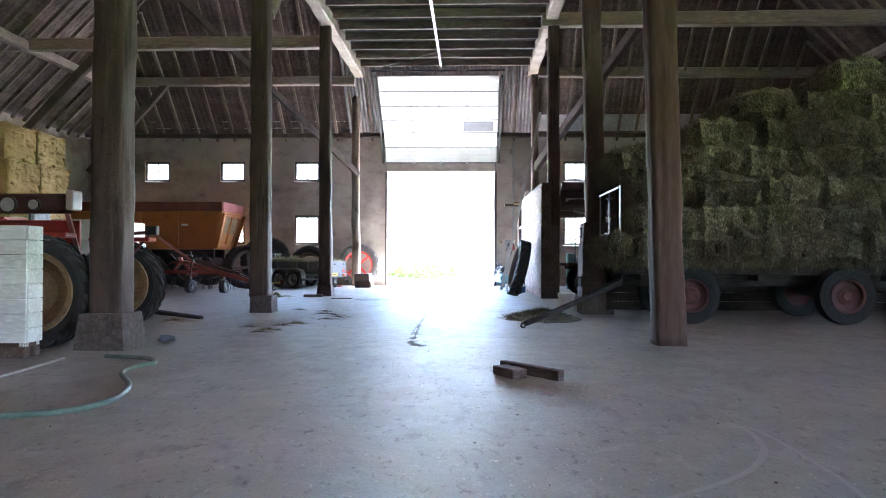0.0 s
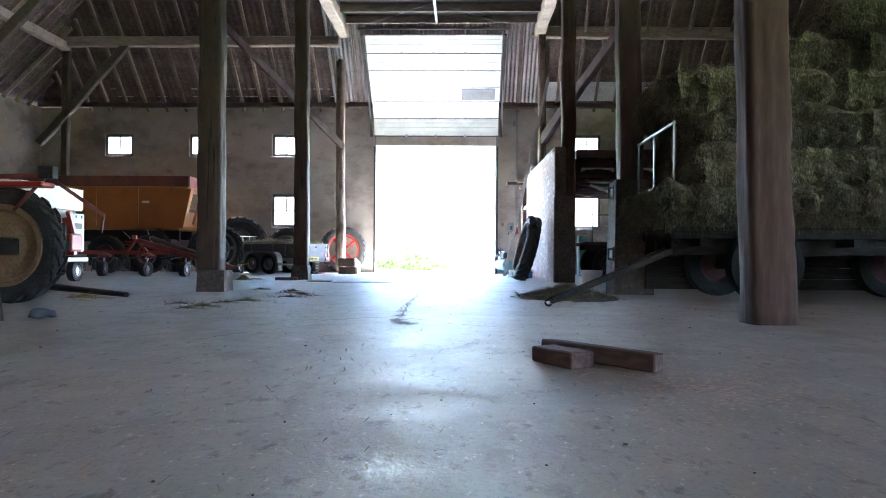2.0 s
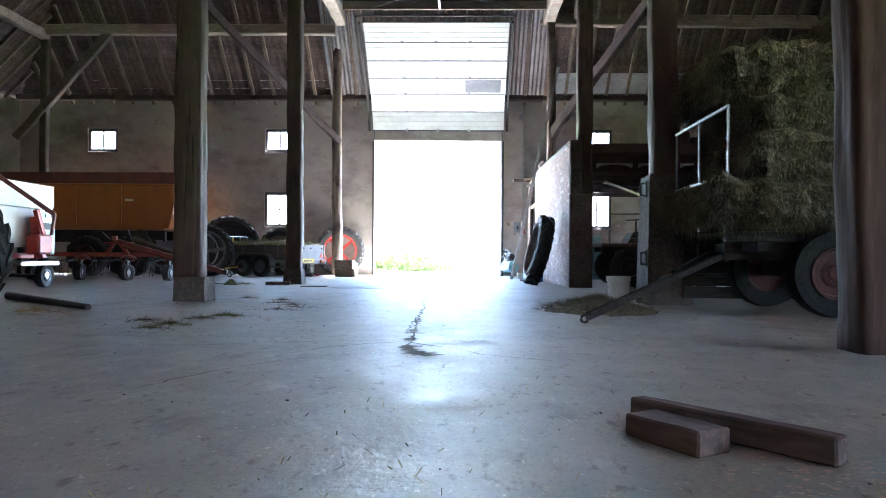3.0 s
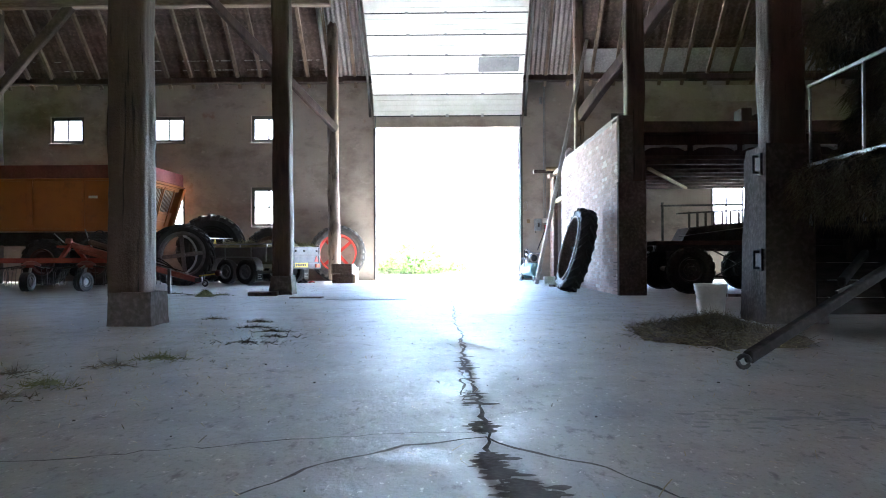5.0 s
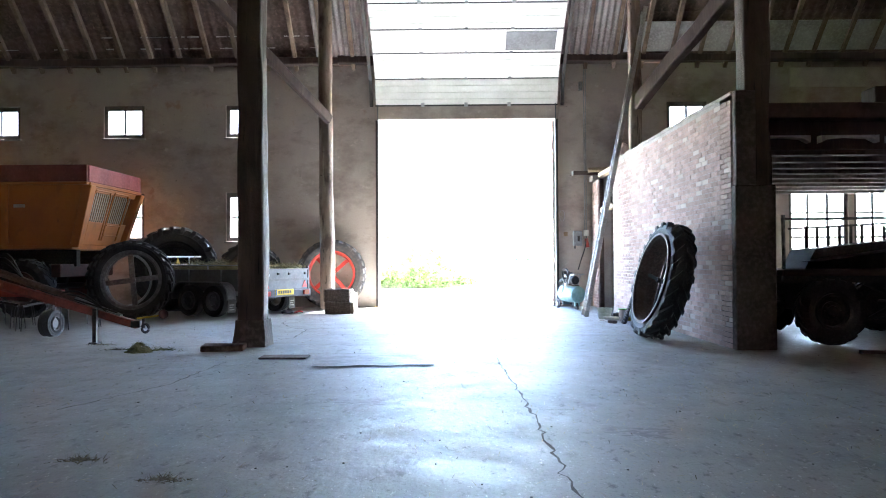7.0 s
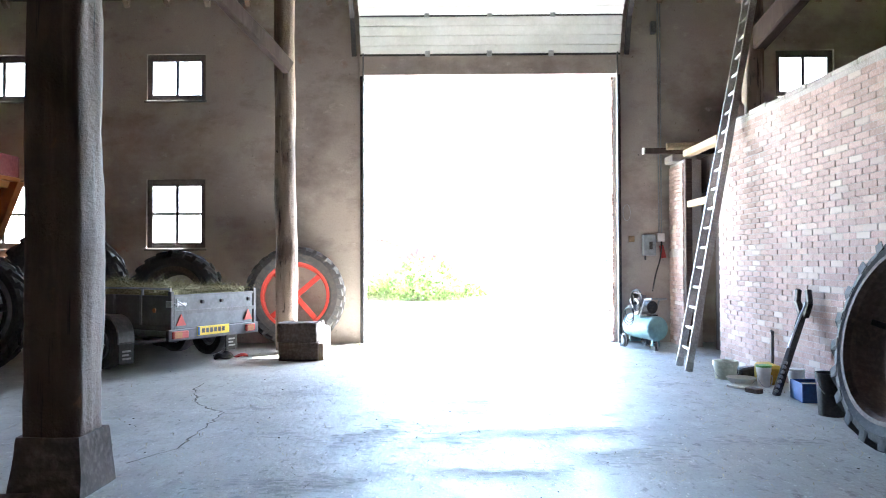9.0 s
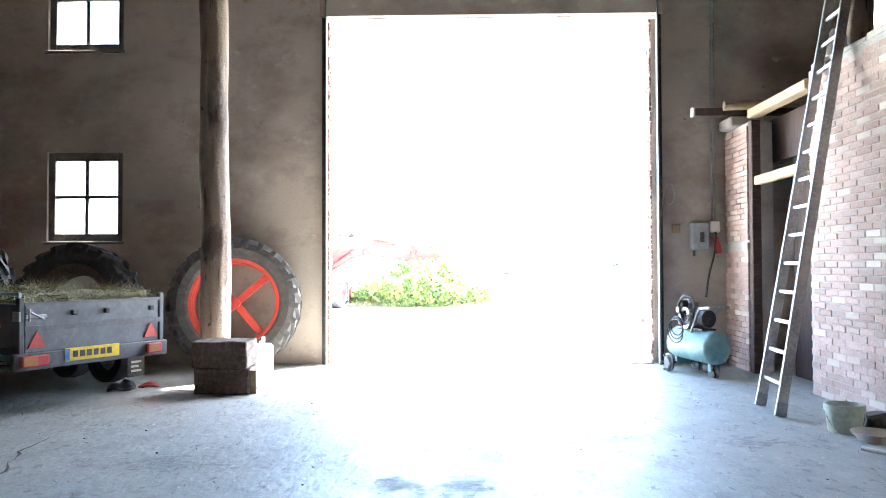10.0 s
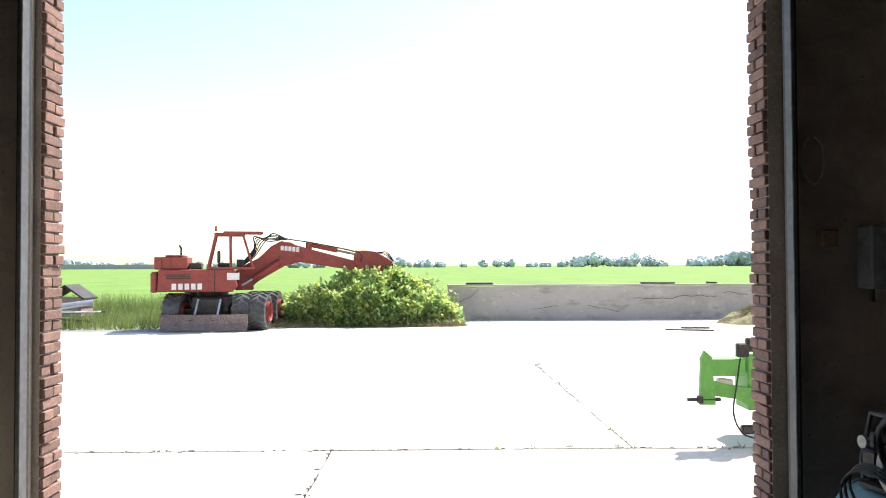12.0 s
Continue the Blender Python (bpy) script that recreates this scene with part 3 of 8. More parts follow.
def course_strips(slope_len, step, width, wave):
    """Overlapping tile courses on a slope: u across, v up the slope, waved like pantiles, in the local plane z up."""
    bm = bmesh.new()
    n = int(slope_len / step)
    nu = int(width / wave) * 3
    for i in range(n):
        rows = []
        for v, z in ((i * step, 0.0), ((i + 1) * step + 0.05, 0.045)):
            rows.append([bm.verts.new((width * k / nu, v, -z + 0.022 * math.sin(2 * math.pi * k / 3 + i * 0.4) + random.uniform(-0.006, 0.006))) for k in range(nu + 1)])
        for k in range(nu):
            bm.faces.new((rows[0][k], rows[0][k + 1], rows[1][k + 1], rows[1][k]))
    return bm


S45 = math.sqrt(0.5)
END_SLOPE = lambda x: Matrix(((1, 0, 0, x), (0, -S45, S45, YF + 0.1), (0, S45, S45, EAVE - 0.05), (0, 0, 0, 1)))
WEST_SLOPE = Matrix(((0, S45, -S45, XL - 0.1), (1, 0, 0, 8.0), (0, S45, S45, EAVE - 0.05), (0, 0, 0, 1)))
EAST_SLOPE = Matrix(((0, -S45, S45, XR + 0.1), (1, 0, 0, 8.0), (0, S45, S45, EAVE - 0.05), (0, 0, 0, 1)))
for m, w, ln in ((END_SLOPE(XL), SHEET0 - XL, 12.0), (END_SLOPE(SHEET1), XR - SHEET1, 12.0), (WEST_SLOPE, YF - 8, 12.0), (EAST_SLOPE, YF - 8, 12.0)):
    o = finish(course_strips(ln, 0.29, w, 0.2), "roof_tiles", M_TILE, roof, smooth=True)
    o.matrix_parent_inverse = roof.matrix_world.inverted()
    o.matrix_basis = Matrix.Translation((0, 0, -0.06)) @ m
    o["kind"] = "stuff"


eb = bmesh.new()
box(eb, 0.06, XR - SHEET1 - 0.5, 0.42, 1.15, -0.085, -0.07, 0, END_SLOPE(SHEET1))
tagged(finish(eb, "eave_boarding", M_SHEET), "pale sheet boarding under the tiles at the eaves", "boarding", kind="structure")


def slope_sheet(x0, x1, v0, v1, lift):
    """A corrugated sheet lying on the end slope, ribs running up it."""
    bm = bmesh.new()
    n = int((x1 - x0) / 0.02)
    m = END_SLOPE(0)
    a, b = [], []
    for k in range(n + 1):
        x = x0 + (x1 - x0) * k / n
        o = 0.02 * math.sin(2 * math.pi * x / 0.13) - lift
        a.append(bm.verts.new(m @ Vector((x, v0, o))))
        b.append(bm.verts.new(m @ Vector((x, v1, o - 0.02))))
    for k in range(n):
        bm.faces.new((a[k], a[k + 1], b[k + 1], b[k]))
    bmesh.ops.solidify(bm, geom=bm.faces[:], thickness=0.004)
    return bm


for v0, v1, lift in ((0.25, 1.55, 0.10), (1.45, 3.2, 0.115), (3.1, 5.0, 0.13)):
    x = SHEET0 + 0.01
    while x < SHEET1 - 0.1:
        x1 = min(x + 0.88, SHEET1 - 0.01)
        tagged(finish(slope_sheet(x, x1, v0, v1, lift + random.uniform(0, 0.012)), "corrugated_sheet", M_SHEET), "weathered grey corrugated sheet on the roof slope", "roof sheet", kind="structure")
        x += 0.84

rt_ = random.Random(14)
dabs = bmesh.new()
for row, chance in ((0.33, 0.8), (0.62, 0.9), (0.91, 0.6)):
    x = -11.6
    while x < SHEET0 - 0.1:
        w = rt_.uniform(0.04, 0.30)
        if rt_.random() < chance * (1.0 if x > -7.5 else 0.3):
            n = max(3, int(w / 0.025))
            lo, hi = [], []
            for k in range(n + 1):
                px = x + w * k / n
                ragged = 0.012 * rt_.random() + 0.035 * max(0.0, noise.noise(Vector((px * 9, row * 7, 2))))
                lo.append(dabs.verts.new(END_SLOPE(0) @ Vector((px, row - 0.5 * ragged, -0.135))))
                hi.append(dabs.verts.new(END_SLOPE(0) @ Vector((px, row + 0.006 + ragged, -0.125))))
            for k in range(n):
                dabs.faces.new((lo[k], lo[k + 1], hi[k + 1], hi[k]))
        x += w + rt_.uniform(0.01, 0.12)
bmesh.ops.solidify(dabs, geom=dabs.faces[:], thickness=0.008)
tagged(finish(dabs, "tile_pointing", M_MORTAR), "broken pale mortar under the lower tile courses", "mortar", kind="stuff")


def rafters():
    """Rafters under each slope, each a piece of its own."""
    rows = []
    left = [-2.61 - 0.667 * k for k in range(17)]
    right = [2.78 + 0.645 * k for k in range(19)]
    for x in left + right:
        top = min(8.5, (x - XL) * 1.0, (XR - x) * 1.0)
        if top > 0.5:
            dx = random.uniform(-0.03, 0.03)
            rows.append(((x, YF + 0.02, EAVE - 0.1), (x + dx, YF - top, EAVE + top - 0.12)))
    y = 8.2
    while y < YF - 0.5:
        top = min(8.5, YF - y)
        rows.append(((XL + 0.02, y, EAVE - 0.1), (XL + top, y, EAVE + top - 0.12)))
        rows.append(((XR - 0.02, y, EAVE - 0.1), (XR - top, y, EAVE + top - 0.12)))
        y += 0.66 + random.uniform(-0.04, 0.04)
    for a, b in rows:
        finish(bar(bmesh.new(), a, b, 0.085, 0.11, up=(0, 0, 1)), "rafter", M_RAFTER)["kind"] = "structure"


rafters()


def beam(name, a, b, w, h, mat=M_BEAM, label="", wob=0.012):
    """A hand-hewn timber: a long bar cut in steps and slightly uneven."""
    m, n = basis(a, b)
    bm = bmesh.new()
    k = max(3, int(n / 0.5))
    rings = []
    for i in range(k + 1):
        c = 0.12 * min(w, h)
        ws, hs = w / 2 * random.uniform(0.96, 1.04), h / 2 * random.uniform(0.96, 1.04)
        dx, dy = random.uniform(-wob, wob), random.uniform(-wob, wob)
        pts = ((-ws + c, -hs), (ws - c, -hs), (ws, -hs + c), (ws, hs - c), (ws - c, hs), (-ws + c, hs), (-ws, hs - c), (-ws, -hs + c))
        rings.append([bm.verts.new(m @ Vector((px + dx, py + dy, n * i / k))) for px, py in pts])
    for p, q in zip(rings, rings[1:]):
        for j in range(8):
            bm.faces.new((p[j], p[(j + 1) % 8], q[(j + 1) % 8], q[j]))
    bm.faces.new(rings[0])
    bm.faces.new(rings[-1])
    ob = finish(bm, name, mat)
    return tagged(ob, label or "old hewn timber beam of the barn frame", "beam", kind="structure")


PLATE_L, PLATE_R, PLATE_Z = -2.90, 3.36, 7.65
beam("wall_plate", (PLATE_L + 0.1, 2, PLATE_Z), (PLATE_L + 0.06, 25.7, PLATE_Z), 0.34, 0.34, M_LIGHTBEAM, "pale sawn timber plate along the nave posts")
beam("wall_plate", (PLATE_R, 2, PLATE_Z), (PLATE_R - 0.05, 24.9, PLATE_Z), 0.34, 0.34, M_LIGHTBEAM, "pale sawn timber plate along the nave posts")
beam("tie_beam", (XL + 1.2, 19.95, 7.25), (PLATE_L, 19.95, 7.25), 0.30, 0.34)
beam("tie_beam", (PLATE_R - 0.3, 18.9, 7.5), (XR - 1.2, 18.9, 7.5), 0.30, 0.36)
beam("end_purlin", (XL + 1.7, 25.0, 7.35), (PLATE_L - 0.1, 25.0, 7.35), 0.26, 0.30)
beam("end_purlin", (PLATE_R - 0.3, 25.0, 7.62), (XR - 1.9, 25.0, 7.55), 0.26, 0.34)
beam("side_purlin", (XL + 1.9, 6, 7.2), (XL + 1.9, 25.1, 7.2), 0.24, 0.28)
beam("side_purlin", (XR - 1.9, 6, 7.3), (XR - 1.9, 25.1, 7.3), 0.24, 0.28)
beam("brace", (-2.90, 25.28, 4.05), (-7.0, 19.2, 8.3), 0.12, 0.20, M_WOOD)
beam("brace", (-9.55, 19.95, 7.1), (-13.5, 19.95, 3.0), 0.2, 0.26, M_BRACE)
beam("brace", (3.4, 24.8, 4.2), (5.9, 19.0, 7.7), 0.2, 0.28, M_WOOD)
beam("brace", (-12.6, 25, 4.1), (-9.8, 25, 7.25), 0.2, 0.24, M_BRACE)
beam("purlin_post", (-11.8, 25.1, 0), (-11.8, 25.1, 7.2), 0.22, 0.22, M_BRACE)
beam("nave_brace", (-2.85, 13.5, 5.9), (-2.85, 15.0, 7.5), 0.15, 0.18)
beam("nave_brace", (3.45, 19.0, 5.9), (3.4, 20.6, 7.5), 0.15, 0.18)

for x0, x1 in ((XL, NAVE0), (NAVE0, NAVE1), (NAVE1, XR)):
    beam("head_plate", (x0, 26.86, 5.72), (x1, 26.86, 5.70), 0.26, 0.16, M_WOOD, "dark timber plate along the top of the end wall")
# loft over the nave, its joists level with the plates
tagged(finish(boxes((PLATE_L + 0.28, PLATE_R - 0.18, 4.0, 24.45, LOFT_Z + 0.24, LOFT_Z + 0.28)), "loft_ceiling", M_NEARBLACK), "dark boarded loft floor seen from below", "ceiling", kind="structure")
for k in range(20):
    yj = 4.56 + 1.02 * k
    tagged(finish(boxes((PLATE_L + 0.28, PLATE_R - 0.18, yj, yj + 0.075, LOFT_Z, LOFT_Z + 0.236), bevel=0.005), "ceiling_joist", M_JOIST), "pale edged joist under the loft", "joist", kind="structure")
tagged(finish(boxes((0.10, 0.17, 4.0, 23.7, LOFT_Z - 0.075, LOFT_Z - 0.004), bevel=0.01), "ceiling_rail", M_GALV), "thin pale rail under the loft joists", "rail", kind="structure")
stay = bmesh.new()
for x0, x1 in ((0.13, -2.4), (0.13, 2.6)):
    rod(stay, (x0, 22.1, LOFT_Z - 0.03), (x1, 24.1, LOFT_Z - 0.12), 0.008, seg=6)
tagged(finish(stay, "rail_stay", M_GREY), "thin wire stays from the rail to the door tracks", "stay", kind="structure")

# posts


def post(x, y, w, z0, z1, lean=(0, 0), round_=0.25, parent=None, mat=None):
    """A rough hewn upright, with waney edges and knots."""
    bm = bmesh.new()
    rings = []
    n = 64
    seg = 40
    sd = random.uniform(0, 50)
    for i in range(n + 1):
        f = i / n
        z = z0 + (z1 - z0) * f
        ring = []
        for k in range(seg):
            a = 2 * math.pi * (k + 0.5) / seg
            c, s = math.cos(a), math.sin(a)
            sq = 1 / max(abs(c), abs(s))
            r = w / 2 * (sq * (1 - round_) + round_) * (1.0 - 0.08 * f)
            r *= 1 + 0.09 * noise.noise(Vector((c * 1.4, s * 1.4, z * 1.3 + sd))) + 0.05 * noise.noise(Vector((c * 5, s * 5, z * 0.9 + sd))) + 0.035 * noise.noise(Vector((c * 9, s * 9, z * 7 + sd))) + 0.11 * max(0.0, noise.noise(Vector((c * 3.2, s * 3.2, z * 3.6 + sd + 9))) - 0.32)
            ring.append(bm.verts.new((x + lean[0] * f + r * c + 0.02 * noise.noise(Vector((sd, 0, z))), y + lean[1] * f + r * s, z)))
        rings.append(ring)
    for p, q in zip(rings, rings[1:]):
        for k in range(seg):
            bm.faces.new((p[k], p[(k + 1) % seg], q[(k + 1) % seg], q[k]))
    bm.faces.new(rings[0])
    bm.faces.new(rings[-1])
    return finish(bm, "shaft", mat or M_POST, parent, smooth=True)


def footing(bm, x, y, w, h, taper=0.85):
    vs = []
    for z, s in ((0, 1.0), (h * 0.93, taper + (1 - taper) * 0.15), (h, taper)):
        vs.append([bm.verts.new((x + sx * w / 2 * s, y + sy * w / 2 * s, z)) for sx, sy in ((-1, -1), (1, -1), (1, 1), (-1, 1))])
    for p, q in zip(vs, vs[1:]):
        for k in range(4):
            bm.faces.new((p[k], p[(k + 1) % 4], q[(k + 1) % 4], q[k]))
    bm.faces.new(vs[0])
    bm.faces.new(vs[-1])
    bmesh.ops.subdivide_edges(bm, edges=bm.edges[:], cuts=3, use_grid_fill=True)
    return roughen(bm, 0.012, 5, x)


def barn_post(x, y, w, foot_w, foot_h, top, lean=(0, 0), label="", off=0.0, mat=None, taper=0.85, round_=0.14):
    t = tagged(thing("timber_post", Matrix.Identity(4), label, "post", "posts along the nave"), kind="structure")
    post(x + off, y, w, foot_h * 0.9, top, lean, round_, t, mat)
    if foot_h > 0.05:
        part("footing", footing(bmesh.new(), x, y, foot_w, foot_h, taper), M_PED, t, "rough concrete footing")
    return t


TOP = PLATE_Z - 0.17
barn_post(-3.13, 7.62, 0.40, 0.60, 0.42, TOP, (0.0, 0.1), "thick rough timber post on a broad worn footing")
barn_post(-2.91, 13.34, 0.37, 0.44, 0.33, TOP, (-0.03, 0), "thick rough timber post on a square footing", -0.055, taper=0.96)
barn_post(-2.865, 19.26, 0.335, 0.42, 0.34, TOP, (-0.03, 0), "knotty dark timber post on a small footing")
barn_post(-3.02, 25.70, 0.31, 0.34, 0.05, TOP, (-0.05, 0), "slim round peeled log post beside the door", mat=M_LOG, round_=0.9)
barn_post(3.68, 8.42, 0.38, 0.4, 0.0, TOP, (-0.2, 0), "heavy red-brown timber post with a worn foot", mat=M_REDPOST)
pier_post = barn_post(3.62, 13.6, 0.37, 0.62, 1.78, TOP, (-0.1, 0), "timber post on a tall concrete pier with iron brackets")
for z in (0.55, 1.50):
    br = bmesh.new()
    pipe(br, [(3.32, 13.4, z), (3.25, 13.4, z), (3.25, 13.4, z + 0.16), (3.32, 13.4, z + 0.16)], 0.013, 6)
    box(br, 3.30, 3.325, 13.35, 13.45, z - 0.03, z + 0.19)
    part("bracket", br, M_RUBBER, pier_post)
barn_post(3.38, 18.92, 0.33, 0.5, 0.0, TOP, (0.0, 0), "dark timber post at the end of the brick wall")
barn_post(3.42, 24.8, 0.26, 0.3, 0.0, TOP, (-0.05, 0), "slim pale timber post behind the brick wall", mat=M_LOG, round_=0.6)

# the sectional door, run up under its sloping rails
DOOR_LINE = [(26.93, 4.68), (26.72, 5.25), (26.27, 5.72), (25.78, 6.10), (25.28, 6.50), (24.80, 6.92), (24.30, 7.36)]
sdoor = thing("door_1", pose(0, 0, 0), "white sectional overhead door, raised open on sloping rails", "door", kind="structure")
for i, ((ya, za), (yb, zb)) in enumerate(zip(DOOR_LINE, DOOR_LINE[1:])):
    d = Vector((0, yb - ya, zb - za))
    up = Vector((0, -d.z, d.y)).normalized()
    bm = bmesh.new()
    m, n = basis((0, ya, za), (0, yb, zb), up=(1, 0, 0))
    # panel of four shallow ribs
    rib = n / 4
    for r in range(4):
        box(bm, -0.02, 0.02, -2.09, 2.12, r * rib + (0.018 if r == 0 else 0.005), (r + 1) * rib - (0.018 if r == 3 else 0.005), 0.005, m)
    box(bm, -0.012, 0.012, -2.08, 2.11, 0.017, n - 0.017, 0, m)
    pn = part("door_panel", bm, M_WHITEP, sdoor)
    joint = bmesh.new()
    box(joint, -0.016, 0.016, -2.08, 2.11, -0.016, 0.016, 0, m)
    part("seal", joint, M_RUBBER, pn, "dark rubber joint between door panels")
    for x in (-1.0, 0.0, 1.0):
        part("hinge", boxes((x - 0.04, x + 0.04, ya - 0.05, ya - 0.025, za - 0.04, za + 0.05)), M_GALV, pn)
for x in (-2.075, 2.10):
    rail = bmesh.new()
    for a, b in zip(DOOR_LINE, DOOR_LINE[1:]):
        bar(rail, (x * 1.055, a[0] - 0.05, a[1] - 0.03), (x * 1.055, b[0] - 0.05, b[1] - 0.03), 0.07, 0.08)
    part("sloping_rail", rail, M_DARK, sdoor)
    part("upright_rail", boxes((x - 0.03, x + 0.03, 26.955, 26.995, 0.0, 4.7), bevel=0.004), M_DARK, sdoor)
    lip = (x - 0.04, x - 0.018) if x > 0 else (x + 0.018, x + 0.04)
    part("rail_lip", boxes((lip[0], lip[1], 26.88, 26.954, 0.0, 4.7), bevel=0.004), M_GREYPANEL, sdoor, "dull steel lip of the door rail")
# thin grey plate over the right part of one door panel
part("grime_patch", bar(bmesh.new(), (1.42, 26.19, 5.742), (1.42, 25.81, 6.037), 1.1, 0.004, up=(0, 0, 1)), M_GREYPANEL, sdoor, "grey patch on a door panel")
part("spring_shaft", rod(bmesh.new(), (-2.3, 24.2, 7.5), (2.3, 24.2, 7.5), 0.03), M_DARK, sdoor)
part("door_beam", boxes((-2.12, 2.15, 26.91, 26.99, 4.345, 4.66), bevel=0.01), M_PLASTER, sdoor, "dirty plastered lintel above the opening")

# ---- windows ----
def window(name, x0, x1, z0, z1, cols, rows):
    w = thing(name, pose(0, 0, 0), "small wooden barn window with muntins, painted grey", "window", kind="structure")
    ya, yb = YF + 0.04, YF + 0.11
    t, tt, tb = 0.085, 0.11, 0.095
    part("window_frame", boxes((x0, x0 + t, ya, yb, z0, z1), (x1 - t, x1, ya, yb, z0, z1), (x0 + t, x1 - t, ya, yb, z1 - tt, z1), (x0 + t, x1 - t, ya, yb, z0, z0 + tb), bevel=0.004), M_FRAME, w)
    part("window_sill", boxes((x0 - 0.03, x1 + 0.03, YF - 0.04, YF - 0.003, z0 - 0.04, z0 - 0.005), bevel=0.006), M_FRAME, w)
    mu = bmesh.new()
    for k in range(1, cols):
        x = x0 + (x1 - x0) * k / cols
        box(mu, x - 0.024, x + 0.024, ya + 0.015, yb - 0.015, z0 + tb, z1 - tt)
    for k in range(1, rows):
        z = z0 + (z1 - z0) * k / rows
        box(mu, x0 + t, x1 - t, ya + 0.02, yb - 0.02, z - 0.022, z + 0.022)
    part("muntin", mu, M_FRAME, w)
    pw, ph = (x1 - x0) / cols, (z1 - z0) / rows
    for i in range(cols):
        for j in range(rows):
            p = part("pane", boxes((x0 + pw * i + 0.01, x0 + pw * (i + 1) - 0.01, YF + 0.073, YF + 0.077, z0 + ph * j + 0.01, z0 + ph * (j + 1) - 0.01)), M_GLASS, w)
            p.visible_shadow = False
    return w


for n, (a, b, z0, z1) in enumerate(WIN):
    tall = z0 < 3
    wide = b - a > 1.2
    window("window_%d" % (n + 1), a, b, z0, z1, 3 if wide else 2, 3 if wide else (2 if tall else 1))

# ---- brick cross wall ----
BX, BY0, BY1, BZ = 3.05, 18.65, 24.85, 3.06
ASKEW = Matrix.Translation((BX, BY0, 0)) @ Matrix.Rotation(radians(0.95), 4, "Z") @ Matrix.Translation((-BX, -BY0, 0))
M_ROW, M_LEN = 0.0625, 0.22
bwall = tagged(finish(boxes((BX - 0.003, BX + 0.2, BY0 + 0.45, BY1 - 0.01, 0, BZ - 0.01)), "wall_brick", M_MORTAR), "old red brick cross wall with pale worn bricks", "wall", kind="structure")
bwall.matrix_world = ASKEW
tagged(finish(roughen(boxes((BX - 0.015, BX + 0.46, BY0 - 0.05, BY0 + 0.08, 0, 1.95), (BX - 0.005, BX + 0.2, BY0 + 0.08, BY0 + 0.45, 0, 0.6), bevel=0.01), 0.006, 4), "wall_pier", M_PED), "dark plastered end of the brick wall", "wall", kind="structure")
tagged(finish(boxes((BX + 0.0, BX + 0.24, BY0 - 0.04, BY0 + 0.08, 1.95, BZ + 0.02), bevel=0.01), "wall_pier_top", M_PED), "plastered upper edge of the brick wall", "wall", kind="structure")
cap = bmesh.new()
for k in range(13):
    y = BY0 + 0.1 + k * 0.465
    box(cap, BX - 0.01, BX + 0.22, y, y + 0.46, BZ - 0.012, BZ + 0.035 + random.uniform(0, 0.025), 0.01)
tagged(finish(roughen(cap, 0.01, 5), "wall_cap", M_MORTAR), "rough mortar capping with chaff on the brick wall", "wall", kind="structure").matrix_world = ASKEW

BRICK_MESHES = []
for k in range(5):
    bm = bmesh.new()
    box(bm, 0, 0.035, 0.005, 0.213, 0.004, 0.0575, 0.004)
    roughen(bm, 0.0025, 20, k * 7)
    me = bpy.data.meshes.new("brick")
    bm.to_mesh(me)
    bm.free()
    me.materials.append(M_BRICK)
    BRICK_MESHES.append(me)



def brick_field(parent, y0, y1, z0, z1, single):
    """Courses of stretchers; those inside `single` become pieces, the rest one joined part."""
    vs, fs = [], []
    rb = random.Random(3)
    count = 0
    z, row = z0, 0
    while z + M_ROW <= z1:
        y = y0 - (0.11 if row % 2 else 0.0)
        while y < y1:
            ln = 0.22
            a, b = max(y, y0), min(y + ln, y1)
            if b - a > 0.06:
                proud = rb.uniform(-0.003, 0.004)
                if single[0] < y < single[1] and single[2] < z < single[3] and b - a > ln - 0.001 and count < 300:
                    o = new("brick", rb.choice(BRICK_MESHES))
                    o.parent = parent
                    o.location = (BX - 0.008 + proud, y, z)
                    count += 1
                else:
                    raw_box(vs, fs, BX - 0.008 + proud, BX + 0.02, a + 0.005, b - 0.005, z + 0.004, z + M_ROW - 0.004)
            y += ln
        z += M_ROW
        row += 1
    o = from_lists("bricks", vs, fs, M_BRICK, parent)
    o["kind"] = "stuff"


# ---- corner by the door on the right ----
tagged(finish(boxes((2.93, 3.2, 26.28, YF - 0.002, 0, 2.86), bevel=0.006), "wall_stub", M_MORTAR), "short brick stub wall beside the doorway", "wall", kind="structure")
stub = tagged(finish(boxes((2.905, 2.93, 26.29, 26.99, 1.38, 1.47)), "mortar_patch", M_MORTAR), "pale mortar patch on the stub wall", "wall", kind="structure")
STUB = bpy.data.objects["wall_stub"]
rb = random.Random(8)
z = 0.0
row = 0
while z < 2.8:
    y = 26.28 - (0.11 if row % 2 else 0)
    while y < 26.98:
        a, b = max(y, 26.28), min(y + 0.22, 26.99)
        if b - a > 0.05 and not 1.36 < z < 1.46:
            o = finish(boxes((2.905 + rb.uniform(0, 0.006), 2.94, a + 0.005, b - 0.005, z + 0.004, z + 0.058)), "brick", M_BRICK, STUB)
        y += 0.22
    z += M_ROW
    row += 1
dw = thing("door_frame", pose(0, 0, 0), "old doorway with pale timber lintels beside the brick wall", "door frame", kind="structure")
part("jamb", boxes((2.92, 3.02, 26.17, 26.27, 0, 2.86), bevel=0.006), M_SPLANK, dw)
part("lintel", boxes((2.92, 3.06, 24.87, 26.30, 2.90, 3.0), bevel=0.012), M_PALE, dw, "pale split lintel")
